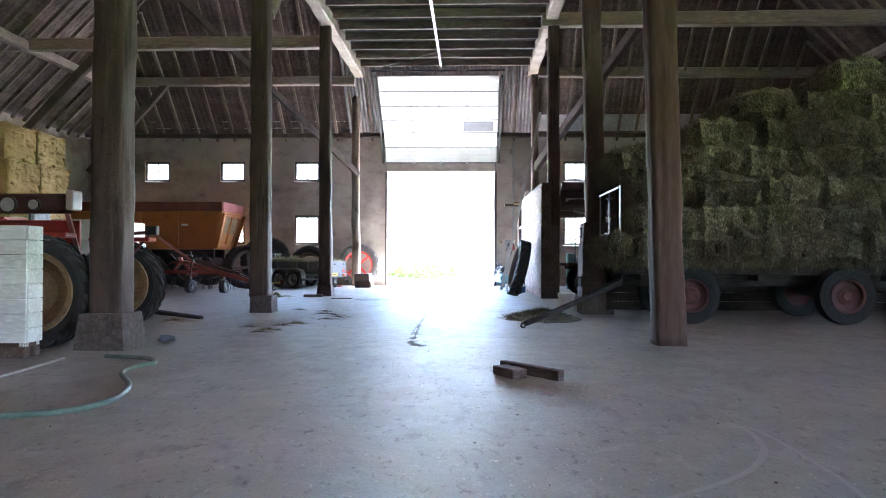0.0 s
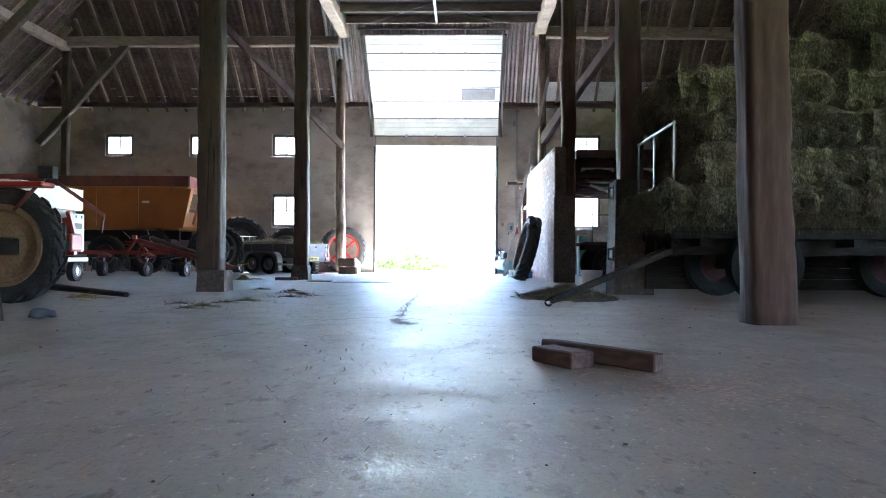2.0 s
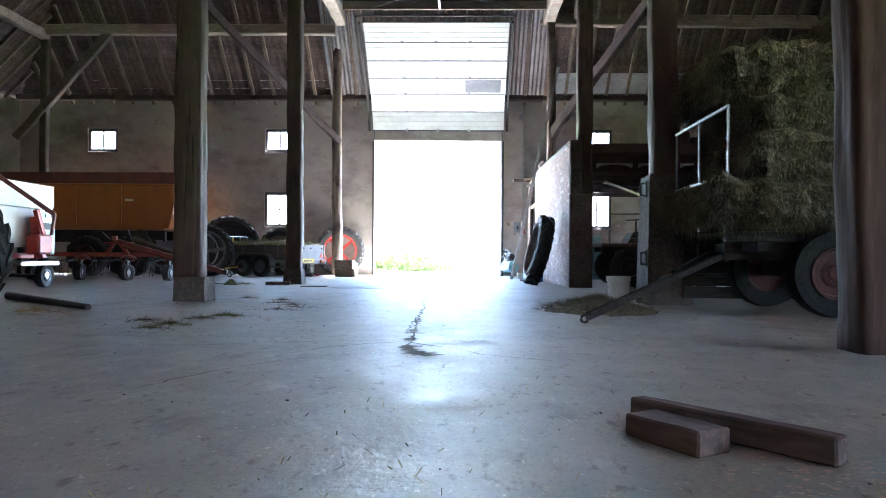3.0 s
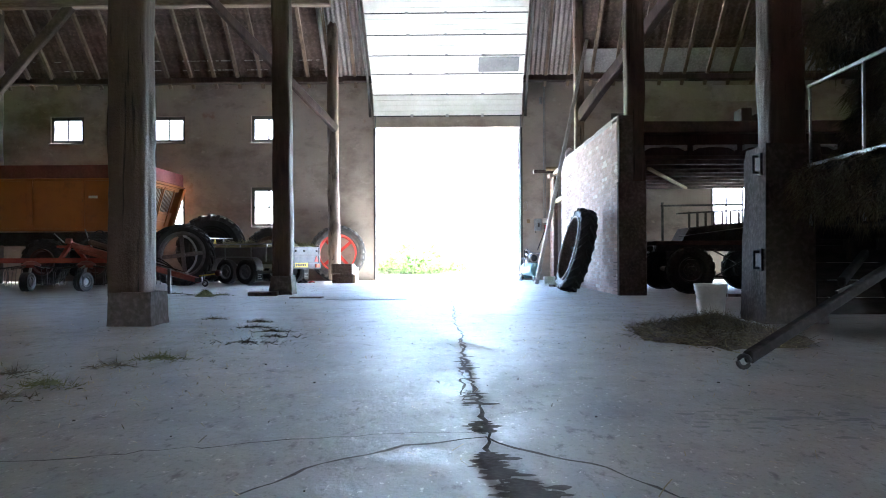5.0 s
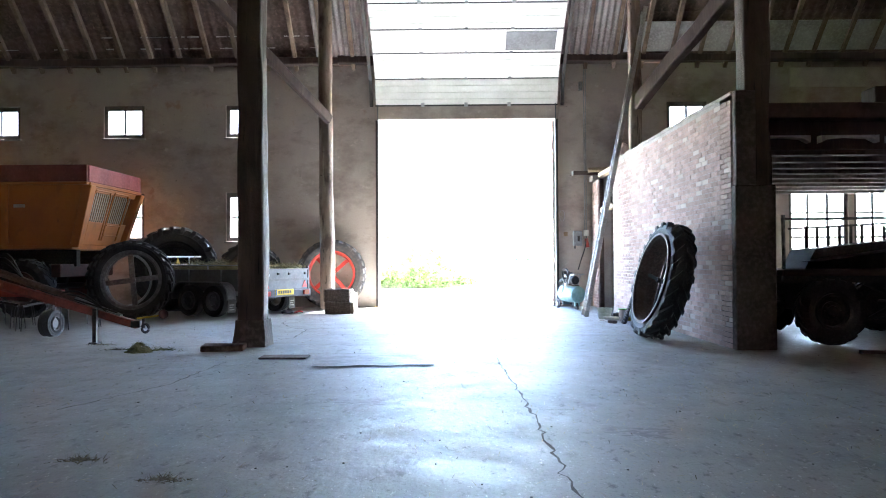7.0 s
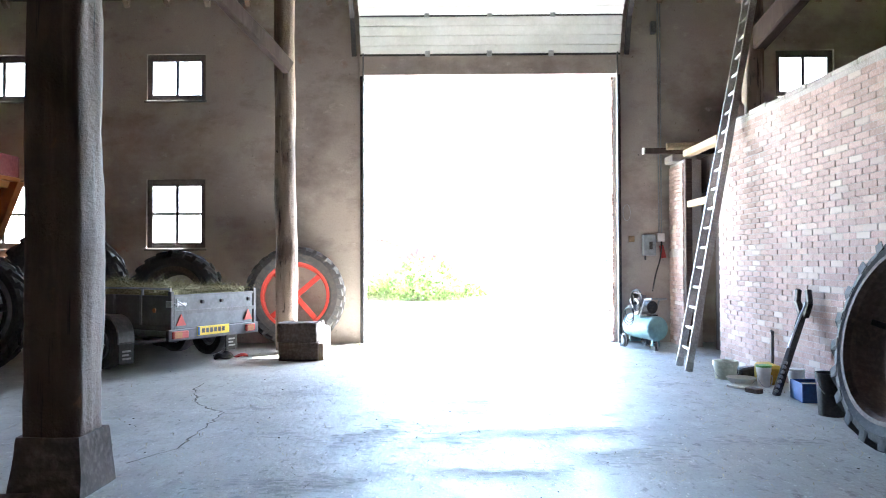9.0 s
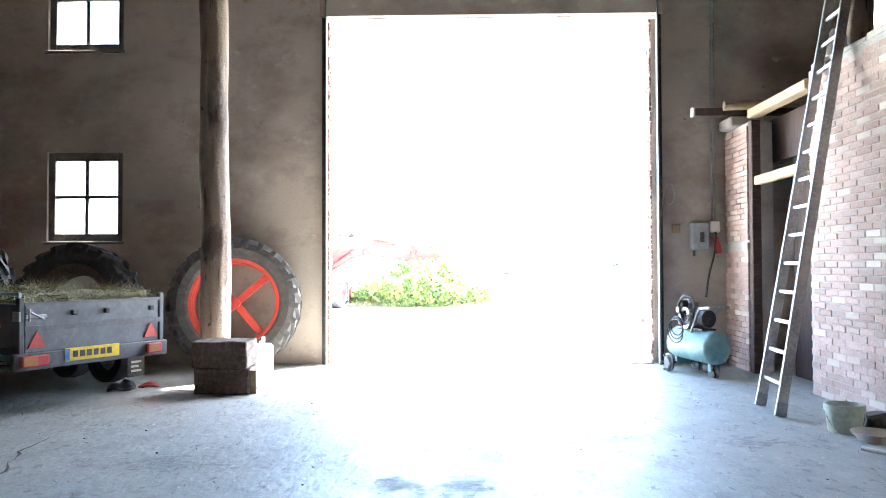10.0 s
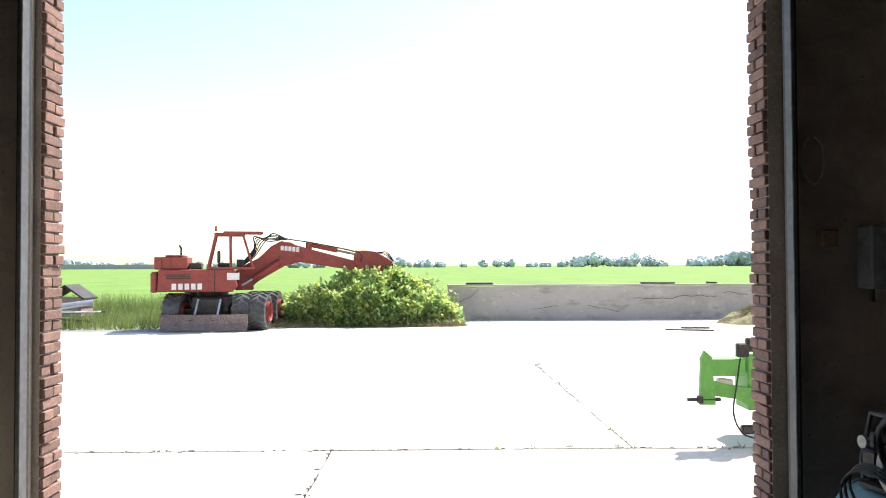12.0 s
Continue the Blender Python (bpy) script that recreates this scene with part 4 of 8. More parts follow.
part("rail", boxes((2.94, 3.02, 24.90, 26.17, 2.12, 2.22), bevel=0.008), M_PALE, dw, "new pale cross rail")
part("leaning_board", boxes((3.3, 3.34, 25.3, 26.0, 0.0, 2.5)), M_WOOD, dw)
tagged(finish(boxes((3.25, 3.4, 25.2, YF - 0.01, 2.4, 2.9)), "wall_over_door", M_WOOD), "dark boarding behind the doorway", "wall", kind="structure")
lg = tagged(finish(rod(bmesh.new(), (2.75, 26.55, 3.10), (4.0, 26.5, 3.14), 0.055, seg=12), "log", M_PALE), "pale round log lying over the doorway", "log")
bs = tagged(finish(boxes((2.42, 3.7, 26.60, 26.68, 3.0, 3.09), bevel=0.006), "shelf_beam", M_WOOD), "dark beam end jutting over the doorway", "beam", kind="structure")
tagged(finish(boxes((2.40, 2.425, 26.595, 26.685, 2.995, 3.095)), "beam_end", M_PLASTIC), "white painted beam end", "beam", kind="structure")
tagged(finish(boxes((2.84, 3.24, 26.6, YF - 0.003, 2.87, 2.995), bevel=0.02), "wall_ledge", M_MORTAR), "crumbling mortar ledge", "wall", kind="structure")

# ---- low loft in the right aisle ----
loft = thing("loft_floor", pose(0, 0, 0), "low dark timber loft with joists in the side aisle", "loft", kind="structure")
part("front_beam", boxes((3.75, XR - 0.02, 20.1, 20.35, 3.02, 3.24), bevel=0.015), M_BRACE, loft)
part("fascia", boxes((3.75, XR - 0.02, 20.36, 20.42, 2.62, 3.2)), M_WOOD, loft)
part("deck", boxes((3.6, XR - 0.02, 20.45, YF - 0.02, 2.82, 2.9)), M_WOOD, loft)
for k in range(9):
    y = 20.5 + 0.78 * k
    part("joist", boxes((3.6, XR - 0.02, y, y + 0.13, 2.56, 2.82), bevel=0.01), M_BRACE, loft)
arch = bmesh.new()
for k in range(12):
    x = 3.9 + k * 0.95
    prism(arch, [(x, 2.80), (x, 2.70), (x + 0.12, 2.76), (x + 0.4, 2.78), (x + 0.68, 2.76), (x + 0.8, 2.70), (x + 0.8, 2.80)], 20.2, 20.34)
part("scalloped_board", arch, M_SHEET, loft, "pale scalloped sheet edge")
for x in (6.2, 8.9):
    part("loft_post", boxes((x - 0.08, x + 0.08, 20.15, 20.31, 0, 3.02), bevel=0.01), M_WOOD, loft)
for k in range(3):
    part("diagonal", bar(bmesh.new(), (4.3 + 2.5 * k, 21.5, 2.5), (6.3 + 2.5 * k, 25.5, 2.45), 0.06), M_PALE, loft)
for k, (x, w, h) in enumerate(((6.0, 0.22, 0.75), (6.26, 0.18, 0.62), (6.5, 0.26, 0.55), (6.8, 0.3, 0.58), (7.15, 0.22, 0.7), (4.6, 0.3, 0.4))):
    o = tagged(finish(boxes((x, x + w, 20.9, 21.3, 2.9, 2.9 + h), bevel=0.02), "wooden_box", M_WOOD), "old wooden box standing on the loft", "box", "boxes on the loft")
pt = tagged(finish(roughen(boxes((7.5, 9.6, YF - 0.025, YF - 0.004, 5.05, 5.5), bevel=0.005), 0.02, 2), "plaster_patch", M_MORTAR), "pale crumbling plaster patch on the wall", "wall", kind="structure")

# ---- wheels ----
def tyre_mesh(R, w, r_in, lugs=0, lug_h=0.03, seg=40, axis="y"):
    """A tyre round the y axis, with chevron lugs on the tread."""
    bm = bmesh.new()
    h = w / 2
    prof = [(r_in, -h * 0.72), (r_in + 0.03, -h * 0.86), ((R + r_in) / 2, -h), (R - 0.06 * R, -h * 0.93), (R - lug_h * 0.6, -h * 0.62), (R - lug_h * 0.3, 0),
            (R - lug_h * 0.6, h * 0.62), (R - 0.06 * R, h * 0.93), ((R + r_in) / 2, h), (r_in + 0.03, h * 0.86), (r_in, h * 0.72)]
    lathe(bm, prof, seg, ROT_X, closed=True)
    if lugs:
        for side in (-1, 1):
            for k in range(lugs):
                a0 = 2 * math.pi * (k + (0.5 if side > 0 else 0)) / lugs
                a1 = a0 + 2 * math.pi / lugs * 0.75
                da = 2 * math.pi / lugs * 0.22
                rows = []
                for f in (0.0, 0.6, 1.0):
                    a = a0 + (a1 - a0) * f
                    y = side * (0.02 + (h * 0.97 - 0.02) * f)
                    top = R + lug_h * 0.35 - (0.02 * R if f == 1.0 else 0)
                    low = R - lug_h - (0.05 * R if f == 1.0 else 0.01)
                    ring = []
                    for rr, aa in ((low, a - da), (top, a - da * 0.7), (top, a + da * 0.7), (low, a + da)):
                        ring.append(bm.verts.new((rr * math.cos(aa), y, rr * math.sin(aa))))
                    rows.append(ring)
                a = a0 + (a1 - a0) * 1.12
                foot = R - 0.45 * (R - r_in)
                rows.append([bm.verts.new((foot * math.cos(aa), side * y_, foot * math.sin(aa))) for aa, y_ in ((a - da, h * 0.97), (a - da * 0.6, h * 1.02), (a + da * 0.6, h * 1.02), (a + da, h * 0.97))])
                for p, q in zip(rows, rows[1:]):
                    for j in range(3):
                        bm.faces.new((p[j], p[j + 1], q[j + 1], q[j]))
                bm.faces.new(rows[0])
                bm.faces.new(rows[-1])
                # the root of the lug grows out of the carcass
                bm.verts.ensure_lookup_table()
                near = min((bm.verts[5 * seg + q] for q in range(seg)), key=lambda v: (v.co - rows[0][0].co).length)
                bm.faces.new((rows[0][0], rows[0][3], near))
    return bm


def disc_rim(r, depth, y=0.0, hub=0.12):
    """A dished wheel disc round the y axis."""
    bm = bmesh.new()
    prof = [(0.001, y - 0.03), (hub * 0.55, y - 0.03), (hub * 0.6, y - 0.01), (hub, y), (r * 0.55, y + 0.02), (r * 0.84, y + 0.01), (r * 0.9, y - depth * 0.5), (r * 1.03, y - depth * 0.62), (r * 1.03, y + depth * 0.6), (r * 0.8, y + depth * 0.4), (0.001, y + 0.05)]
    lathe(bm, [(a, -b) for a, b in prof], 40, ROT_X)
    for k in range(6):
        a = math.pi / 3 * k
        rod(bm, (hub * 0.8 * math.cos(a), y - 0.02, hub * 0.8 * math.sin(a)), (hub * 0.8 * math.cos(a), y - 0.045, hub * 0.8 * math.sin(a)), 0.012, seg=6)
    return bm


def spoke_rim(r, width, ring=0.035):
    """A rim ring round the y axis with flanges on both sides."""
    bm = bmesh.new()
    lathe(bm, [(r - 0.005, -width / 2), (r + 0.012, -width / 2), (r + 0.012, width / 2), (r - 0.005, width / 2), (r - ring * 0.7, width / 2 * 0.9), (r - ring, width / 2 * 0.6), (r - ring * 0.8, 0), (r - ring, -width / 2 * 0.6), (r - ring * 0.7, -width / 2 * 0.9)], 48, ROT_X, closed=True)
    return bm


def spokes_mesh(r, n, w, t=0.02, a0=0.0, hub=0.1):
    bm = bmesh.new()
    for k in range(n):
        a = a0 + 2 * math.pi * k / n
        d = Vector((math.cos(a), 0, math.sin(a)))
        bar(bm, d * hub * 0.6, d * r, w, t, 0.004, up=(0, 1, 0))
    lathe(bm, [(0.001, -0.06), (hub, -0.06), (hub, 0.05), (0.001, 0.05)], 20, ROT_X)
    return bm


def wheel(parent, x, y, z, R, w, r_rim, rim_mat, lugs=0, lug_h=0.025, tyre_mat=None, flip=1, steer=0.0, name="wheel"):
    """A wheel as a part of a vehicle: tyre and rim."""
    e = new(name)
    e.empty_display_size = 0.1
    e.parent = parent
    e.matrix_basis = pose(x, y, z, 0, 0, steer + (180 if flip < 0 else 0))
    part("tyre", tyre_mesh(R, w, r_rim, lugs, lug_h), tyre_mat or M_RUBBER, e, smooth=False)
    part("rim", disc_rim(r_rim, w * 0.5, -w * 0.22), rim_mat, e, smooth=False)
    return e


# ---- hay wagon ----
def blades(bm, rows, length, width):
    """Thin stalks: a triangle each from a place along a direction."""
    for p, d in rows:
        p, d = Vector(p), Vector(d)
        s = d.cross(Vector((random.uniform(-1, 1), random.uniform(-1, 1), random.uniform(-1, 1)))).normalized() * width
        a, b, c = bm.verts.new(p - s), bm.verts.new(p + s), bm.verts.new(p + d * length * random.uniform(0.5, 1.3))
        bm.faces.new((a, b, c))


def bale_mesh(L, W, H, seed, fringe=2200, lump=0.12, stalk=0.12, soft=0.10):
    """A tied bale: a lumpy block with string grooves and loose stalks."""
    rnd = random.Random(seed)
    bm = bmesh.new()
    box(bm, -L / 2, L / 2, -W / 2, W / 2, 0, H, soft)
    bmesh.ops.subdivide_edges(bm, edges=[e for e in bm.edges if e.calc_length() > 0.2], cuts=6, use_grid_fill=True)
    bmesh.ops.triangulate(bm, faces=[f for f in bm.faces if len(f.verts) > 4])
    for v in bm.verts:
        n = noise.noise(v.co * 3.2 + Vector((seed * 3.1, seed, 0))) + 0.6 * noise.noise(v.co * 9 + Vector((0, seed * 2, seed)))
        flake = 0.35 * math.sin(v.co.x * 42 + seed)
        groove = -0.5 * (math.exp(-((abs(v.co.x) - L * 0.22) / 0.035) ** 2))
        d = Vector((v.co.x / L, v.co.y / W, (v.co.z - H / 2) / H)).normalized()
        v.co += d * lump * (n + flake * 0.5 + groove)
    bm.faces.ensure_lookup_table()
    faces = [f for f in bm.faces if f.calc_area() > 1e-5]
    rows = []
    for _ in range(fringe):
        f = rnd.choice(faces)
        c = f.calc_center_median()
        t = Vector((rnd.uniform(-1, 1), rnd.uniform(-1, 1), rnd.uniform(-1.4, 0.6)))
        rows.append((c + Vector((rnd.uniform(-0.04, 0.04), rnd.uniform(-0.04, 0.04), rnd.uniform(-0.04, 0.04))), (f.normal * 0.7 + t * 0.7).normalized()))
    blades(bm, rows, stalk, 0.0045)
    tufts = []
    for _ in range(fringe // 18):
        f = rnd.choice(faces)
        c = f.calc_center_median()
        for _ in range(12):
            tufts.append((c + Vector((rnd.gauss(0, 0.03), rnd.gauss(0, 0.03), rnd.gauss(0, 0.02))), (f.normal * 0.5 + Vector((rnd.gauss(0, 0.35), rnd.gauss(0, 0.35), -0.75))).normalized()))
    blades(bm, tufts, stalk * 1.7, 0.005)
    me = bpy.data.meshes.new("hay_bale")
    bm.to_mesh(me)
    bm.free()
    me.materials.append(M_HAY)
    return me


def hay_wagon():
    w = thing("hay_wagon", pose(3.67, 11.1, 0), "old flat farm wagon with red wheels and a grey front rack", "wagon")
    part("deck", boxes((0.0, 7.6, 0.14, 2.0, 0.94, 1.02), (0.0, 7.6, 0.22, 0.32, 0.82, 0.94), (0.0, 7.6, 1.78, 1.88, 0.82, 0.94), bevel=0.008), M_NEARBLACK, w, "dark plank deck")
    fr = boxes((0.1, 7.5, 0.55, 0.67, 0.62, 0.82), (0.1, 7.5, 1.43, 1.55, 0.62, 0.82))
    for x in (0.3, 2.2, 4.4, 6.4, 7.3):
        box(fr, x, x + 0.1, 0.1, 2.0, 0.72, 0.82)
    part("chassis", fr, M_NEARBLACK, w)
    for x in (1.12, 3.62, 6.7):
        part("axle", boxes((x - 0.06, x + 0.06, 0.25, 1.85, 0.42, 0.54), (x - 0.12, x + 0.12, 0.5, 1.6, 0.54, 0.66)), M_DARK, w)
        wheel(w, x, 0.17, 0.48, 0.48, 0.26, 0.27, M_REDOX, lugs=0, flip=1, tyre_mat=M_DULLRUBBER)
        wheel(w, x, 1.93, 0.48, 0.48, 0.26, 0.27, M_REDOX, lugs=0, flip=-1, tyre_mat=M_DULLRUBBER)
    # near-black boards on the far side deepen the dark below the deck
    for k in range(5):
        part("skirt_board", boxes((0.1, 7.5, 2.09, 2.115, 0.10 + 0.168 * k, 0.262 + 0.168 * k), bevel=0.004), M_NEARBLACK, w)
    rk = bmesh.new()
    for y in (0.0, 0.95, 1.86):
        bar(rk, (-0.06, y, 0.95), (-0.06, y, 2.28), 0.022)
    for z in (1.52, 2.26):
        bar(rk, (-0.06, -0.02, z), (-0.06, 1.9, z), 0.026)
    part("front_rack", rk, M_GREY, w, "grey tubular front rack")
    db = bmesh.new()
    bar(db, (0.25, 0.75, 0.72), (-1.66, -0.72, 0.07), 0.06, 0.075, 0.01)
    bar(db, (0.25, 1.5, 0.70), (-0.5, 0.47, 0.47), 0.055, 0.07, 0.01)
    # the drawbar's shade is painted in as a near-black colour
    part("drawbar", db, M_NEARBLACK, w, "worn timber drawbar resting on the floor")
    ring = bmesh.new()
    tube(ring, [(-1.69 + 0.035 * math.cos(a), -0.74, 0.05 + 0.035 * math.sin(a)) for a in [k * math.pi / 6 for k in range(13)]], 0.014)
    part("tow_eye", ring, M_DARK, w)
    part("pin", bar(bmesh.new(), (-0.80, -0.05, 0.42), (-0.60, 0.12, 0.46), 0.02), M_DARK, w)
    return w


hay_wagon()
BALES = [bale_mesh(0.99, 0.62, 0.475, s) for s in range(1, 6)]
LOAD_X0, LOAD_Z0, BL, BH = 3.47, 1.03, 1.0, 0.47
rows_of_load = [(0, -0.05, 7), (1, 0.34, 7), (2, 0.35, 7), (3, 0.02, 7), (4, 1.35, 5), (5, 2.0, 5), (6, 3.6, 3)]
rnd = random.Random(5)
for k, start, count in rows_of_load:
    for i in range(count):
        for d in range(3):
            if d == 2 and k < 3 and i > 0:
                continue
            b = new("hay_bale", rnd.choice(BALES))
            x = LOAD_X0 + start + BL * (i + 0.5) + rnd.uniform(-0.05, 0.05)
            b.matrix_world = pose(x, 11.22 + 0.63 * d + rnd.uniform(-0.07, 0.07) + (0.12 if k > 3 else 0), LOAD_Z0 + BH * k - (0.02 if k else 0), rnd.uniform(-3, 3), rnd.uniform(-3, 3), rnd.uniform(-6, 6) + (180 if rnd.random() < 0.5 else 0))
            tagged(b, "rough green hay bale stacked on the wagon", "hay bale", "hay bales on the wagon")


def hay_heap(name, x, y, w, d, h, n, mat, label, stalk=0.12, seed=1):
    """A loose heap: a low lumpy mound bristling with stalks."""
    rnd = random.Random(seed)
    bm = bmesh.new()
    g = 18
    vs = {}
    for i in range(g + 1):
        for j in range(g + 1):
            u, v = i / g * 2 - 1, j / g * 2 - 1
            r = math.hypot(u, v) + 0.25 * noise.noise(Vector((u * 2, v * 2, seed)))
            z = max(0.0, 1 - r) ** 0.9 * h * (1 + 0.5 * noise.noise(Vector((u * 3, v * 3, seed + 4))))
            vs[i, j] = bm.verts.new((x + u * w / 2, y + v * d / 2, z + (0.004 if z > 0.003 and h > 0.08 else -0.04)))
    for i in range(g):
        for j in range(g):
            bm.faces.new((vs[i, j], vs[i + 1, j], vs[i + 1, j + 1], vs[i, j + 1]))
    rows = []
    for _ in range(n):
        a, r = rnd.uniform(0, 6.283), min(abs(rnd.gauss(0, 0.45)), rnd.uniform(0.8, 1.1))
        u, v = r * math.cos(a), r * math.sin(a)
        z = max(0.0, 1 - math.hypot(u, v)) ** 0.9 * h
        rows.append(((x + u * w / 2, y + v * d / 2, z + 0.008), Vector((rnd.uniform(-1, 1), rnd.uniform(-1, 1), rnd.uniform(-0.05, 0.5))).normalized()))
    blades(bm, rows, stalk, 0.003)
    return tagged(finish(bm, name, mat), label, "hay", kind="stuff")


hay_heap("loose_hay", 2.45, 12.25, 1.35, 2.1, 0.13, 4500, M_HAY, "loose heap of green hay on the floor", seed=2)
hay_heap("loose_hay", 2.35, 12.2, 1.4, 2.1, 0.06, 1500, M_HAYDRY, "dry stalks lying loose over a heap of green hay", seed=12)
hay_heap("loose_hay", -4.06, 18.62, 0.34, 0.28, 0.10, 500, M_HAYGREEN, "small tuft of green hay on the floor", 0.05, 3)
hay_heap("loose_hay", -3.8, 18.66, 0.5, 0.15, 0.02, 160, M_HAYGREEN, "thin scatter of green hay beside a tuft", 0.08, 13)
for k, (x, y, w, d, n) in enumerate(((-1.62, 10.72, 0.45, 0.22, 260), (-1.76, 10.4, 0.4, 0.2, 130), (-1.82, 9.75, 0.42, 0.26, 260), (-1.85, 9.4, 0.5, 0.3, 140), (-2.2, 10.1, 0.5, 0.4, 120), (-1.3, 11.6, 0.8, 0.3, 110), (-1.2, 12.0, 0.6, 0.15, 60))):
    hay_heap("loose_hay", x, y, w, d, 0.016, n, M_HAYGREEN if k in (0, 2) else M_HAY, "thin flat scatter of green hay on the floor", 0.07, 70 + k)
for k, (x, y, w, d) in enumerate(((-1.6, 12.85, 0.55, 0.16), (-1.35, 12.5, 0.4, 0.1), (-2.3, 13.8, 0.35, 0.12), (-1.72, 13.45, 0.3, 0.08), (-4.85, 19.3, 0.5, 0.1), (-4.4, 18.75, 0.45, 0.08))):
    hay_heap("loose_hay", x, y, w, d, 0.012, 150, M_HAY, "thin dark smear of hay on the floor", 0.05, 50 + k)
hay_heap("loose_hay", -3.65, 10.8, 0.7, 0.4, 0.05, 160, M_STRAW, "thin scatter of straw on the floor", seed=6)

hay_heap("loose_hay", -2.06, 26.48, 0.14, 0.1, 0.02, 90, M_STRAW, "small wisp of yellow straw by the door", 0.05, 61)

fr_ = random.Random(44)
fringe = bmesh.new()
blades(fringe, [((fr_.uniform(3.5, 11.2), fr_.uniform(10.93, 11.2), fr_.uniform(0.98, 1.12)), Vector((fr_.gauss(0, 0.35), fr_.gauss(-0.15, 0.25), -1)).normalized()) for _ in range(9000)], 0.09, 0.005)
tagged(finish(fringe, "hanging_hay", M_HAY), "loose hay hanging over the edge of the wagon deck", "hay", kind="stuff")

# ---- straw stack ----
SB = [bale_mesh(2.25, 1.17, 0.80, s + 20, 3000, 0.035, 0.06, 0.02) for s in range(3)]
for me in SB:
    me.name = "straw_bale"
    me.materials.clear()
    me.materials.append(M_STRAW)
for k in range(5):
    for i in range(2):
        for d in range(2):
            b = new("straw_bale", rnd.choice(SB))
            b.matrix_world = pose(-9.62 - 2.22 * i + rnd.uniform(-0.03, 0.03), 14.6 + 1.17 * d + rnd.uniform(-0.04, 0.04), 0.78 * k, 0, 0, rnd.uniform(-1, 1))
            if k == 4:
                b.matrix_world = pose(-9.75 - 2.22 * i, 14.6 + 1.17 * d, 0.78 * k, 0, 0, 1)
            tagged(b, "large square bale of yellow straw in a stack", "straw bale", "straw bales in the stack")


# ---- near the first posts ----
def board_crate():
    c = thing("board_crate", pose(-5.69, 6.57, 0, 0, 0, 2), "whitewashed crate of horizontal boards on a dark pallet base", "crate")
    n = 8
    for k in range(n):
        z = 0.16 + k * 0.158
        part("board", boxes((0, 2.12, 0, 0.028, z + 0.003, z + 0.155), bevel=0.005), M_CRATE, c)
        part("board", boxes((2.10, 2.128, 0.03, 0.3, z + 0.003, z + 0.155), bevel=0.005), M_CRATE, c)
        part("board", boxes((0, 0.028, 0.03, 0.3, z + 0.003, z + 0.155), bevel=0.005), M_CRATE, c)
        part("board", boxes((0, 2.12, 0.305, 0.33, z + 0.003, z + 0.155), bevel=0.005), M_CRATE, c)
    for x, y in ((0.03, 0.03), (2.03, 0.03), (0.03, 0.24), (2.03, 0.24)):
        part("corner_post", boxes((x, x + 0.07, y, y + 0.065, 0.12, 1.42)), M_CRATE, c)
    part("floor_board", boxes((0.03, 2.1, 0.03, 0.3, 0.12, 0.16)), M_SPLANK, c)
    part("pallet_base", boxes((-0.03, 2.1, 0.0, 0.12, 0.0, 0.12), (-0.03, 2.1, 0.2, 0.32, 0.0, 0.12), bevel=0.01), M_BLOCK, c, "dark timber base")


board_crate()
hose_pts = [(-1.95, 3.62, 0.02), (-1.75, 3.70, 0.02), (-1.51, 3.80, 0.02), (-1.36, 4.0, 0.02), (-1.32, 4.36, 0.02), (-1.48, 4.9, 0.02), (-1.83, 5.5, 0.02), (-1.90, 5.9, 0.02), (-1.83, 6.19, 0.02), (-2.05, 6.5, 0.02), (-2.55, 6.62, 0.02), (-2.89, 6.42, 0.02), (-2.94, 6.1, 0.02), (-2.84, 5.5, 0.02), (-2.78, 5.2, 0.02)]
hose_pts = [(a - 0.2, b + 0.12, c) for a, b, c in hose_pts]
hose = tagged(finish(tube(bmesh.new(), spline(hose_pts[:-4], 8), 0.024), "garden_hose", None, smooth=True), "green rubber hose lying in a loop on the floor", "hose")
hose.data.materials.append(M_HOSE)
part("lance", rod(bmesh.new(), (-3.09, 6.54, 0.025), (-3.0, 5.32, 0.02), 0.013), M_GALV, hose, "pale metal end pipe")


def offcut(x, y, z, L, W, H, rz, label):
    bm = boxes((-L / 2, L / 2, -W / 2, W / 2, 0, H), bevel=0.008)
    bmesh.ops.subdivide_edges(bm, edges=[e for e in bm.edges if e.calc_length() > 0.25], cuts=6, use_grid_fill=True)
    roughen(bm, 0.006, 8, x)
    ob = finish(bm, "timber_offcut", M_SPLANK)
    ob.matrix_world = pose(x, y, z, 0, 0, rz)
    return tagged(ob, label, "timber", "timber pieces on the floor")


offcut(1.535, 5.79, 0, 0.34, 0.16, 0.085, -60, "short thick brown plank lying on the floor")
offcut(1.735, 5.86, 0, 0.80, 0.08, 0.095, -52, "narrow brown plank leaning past another plank")
offcut(-3.1, 18.8, 0, 0.5, 0.3, 0.07, 8, "flat dark board beside the post footing").data.materials[0] = M_BLOCK
fenderbar = tagged(finish(rod(bmesh.new(), (-5.4, 13.14, 0.06), (-3.5, 11.59, 0.03), 0.055, 0.035), "pole", None), "dark round pole lying on the floor", "pole")
fenderbar.data.materials.append(M_DARK)


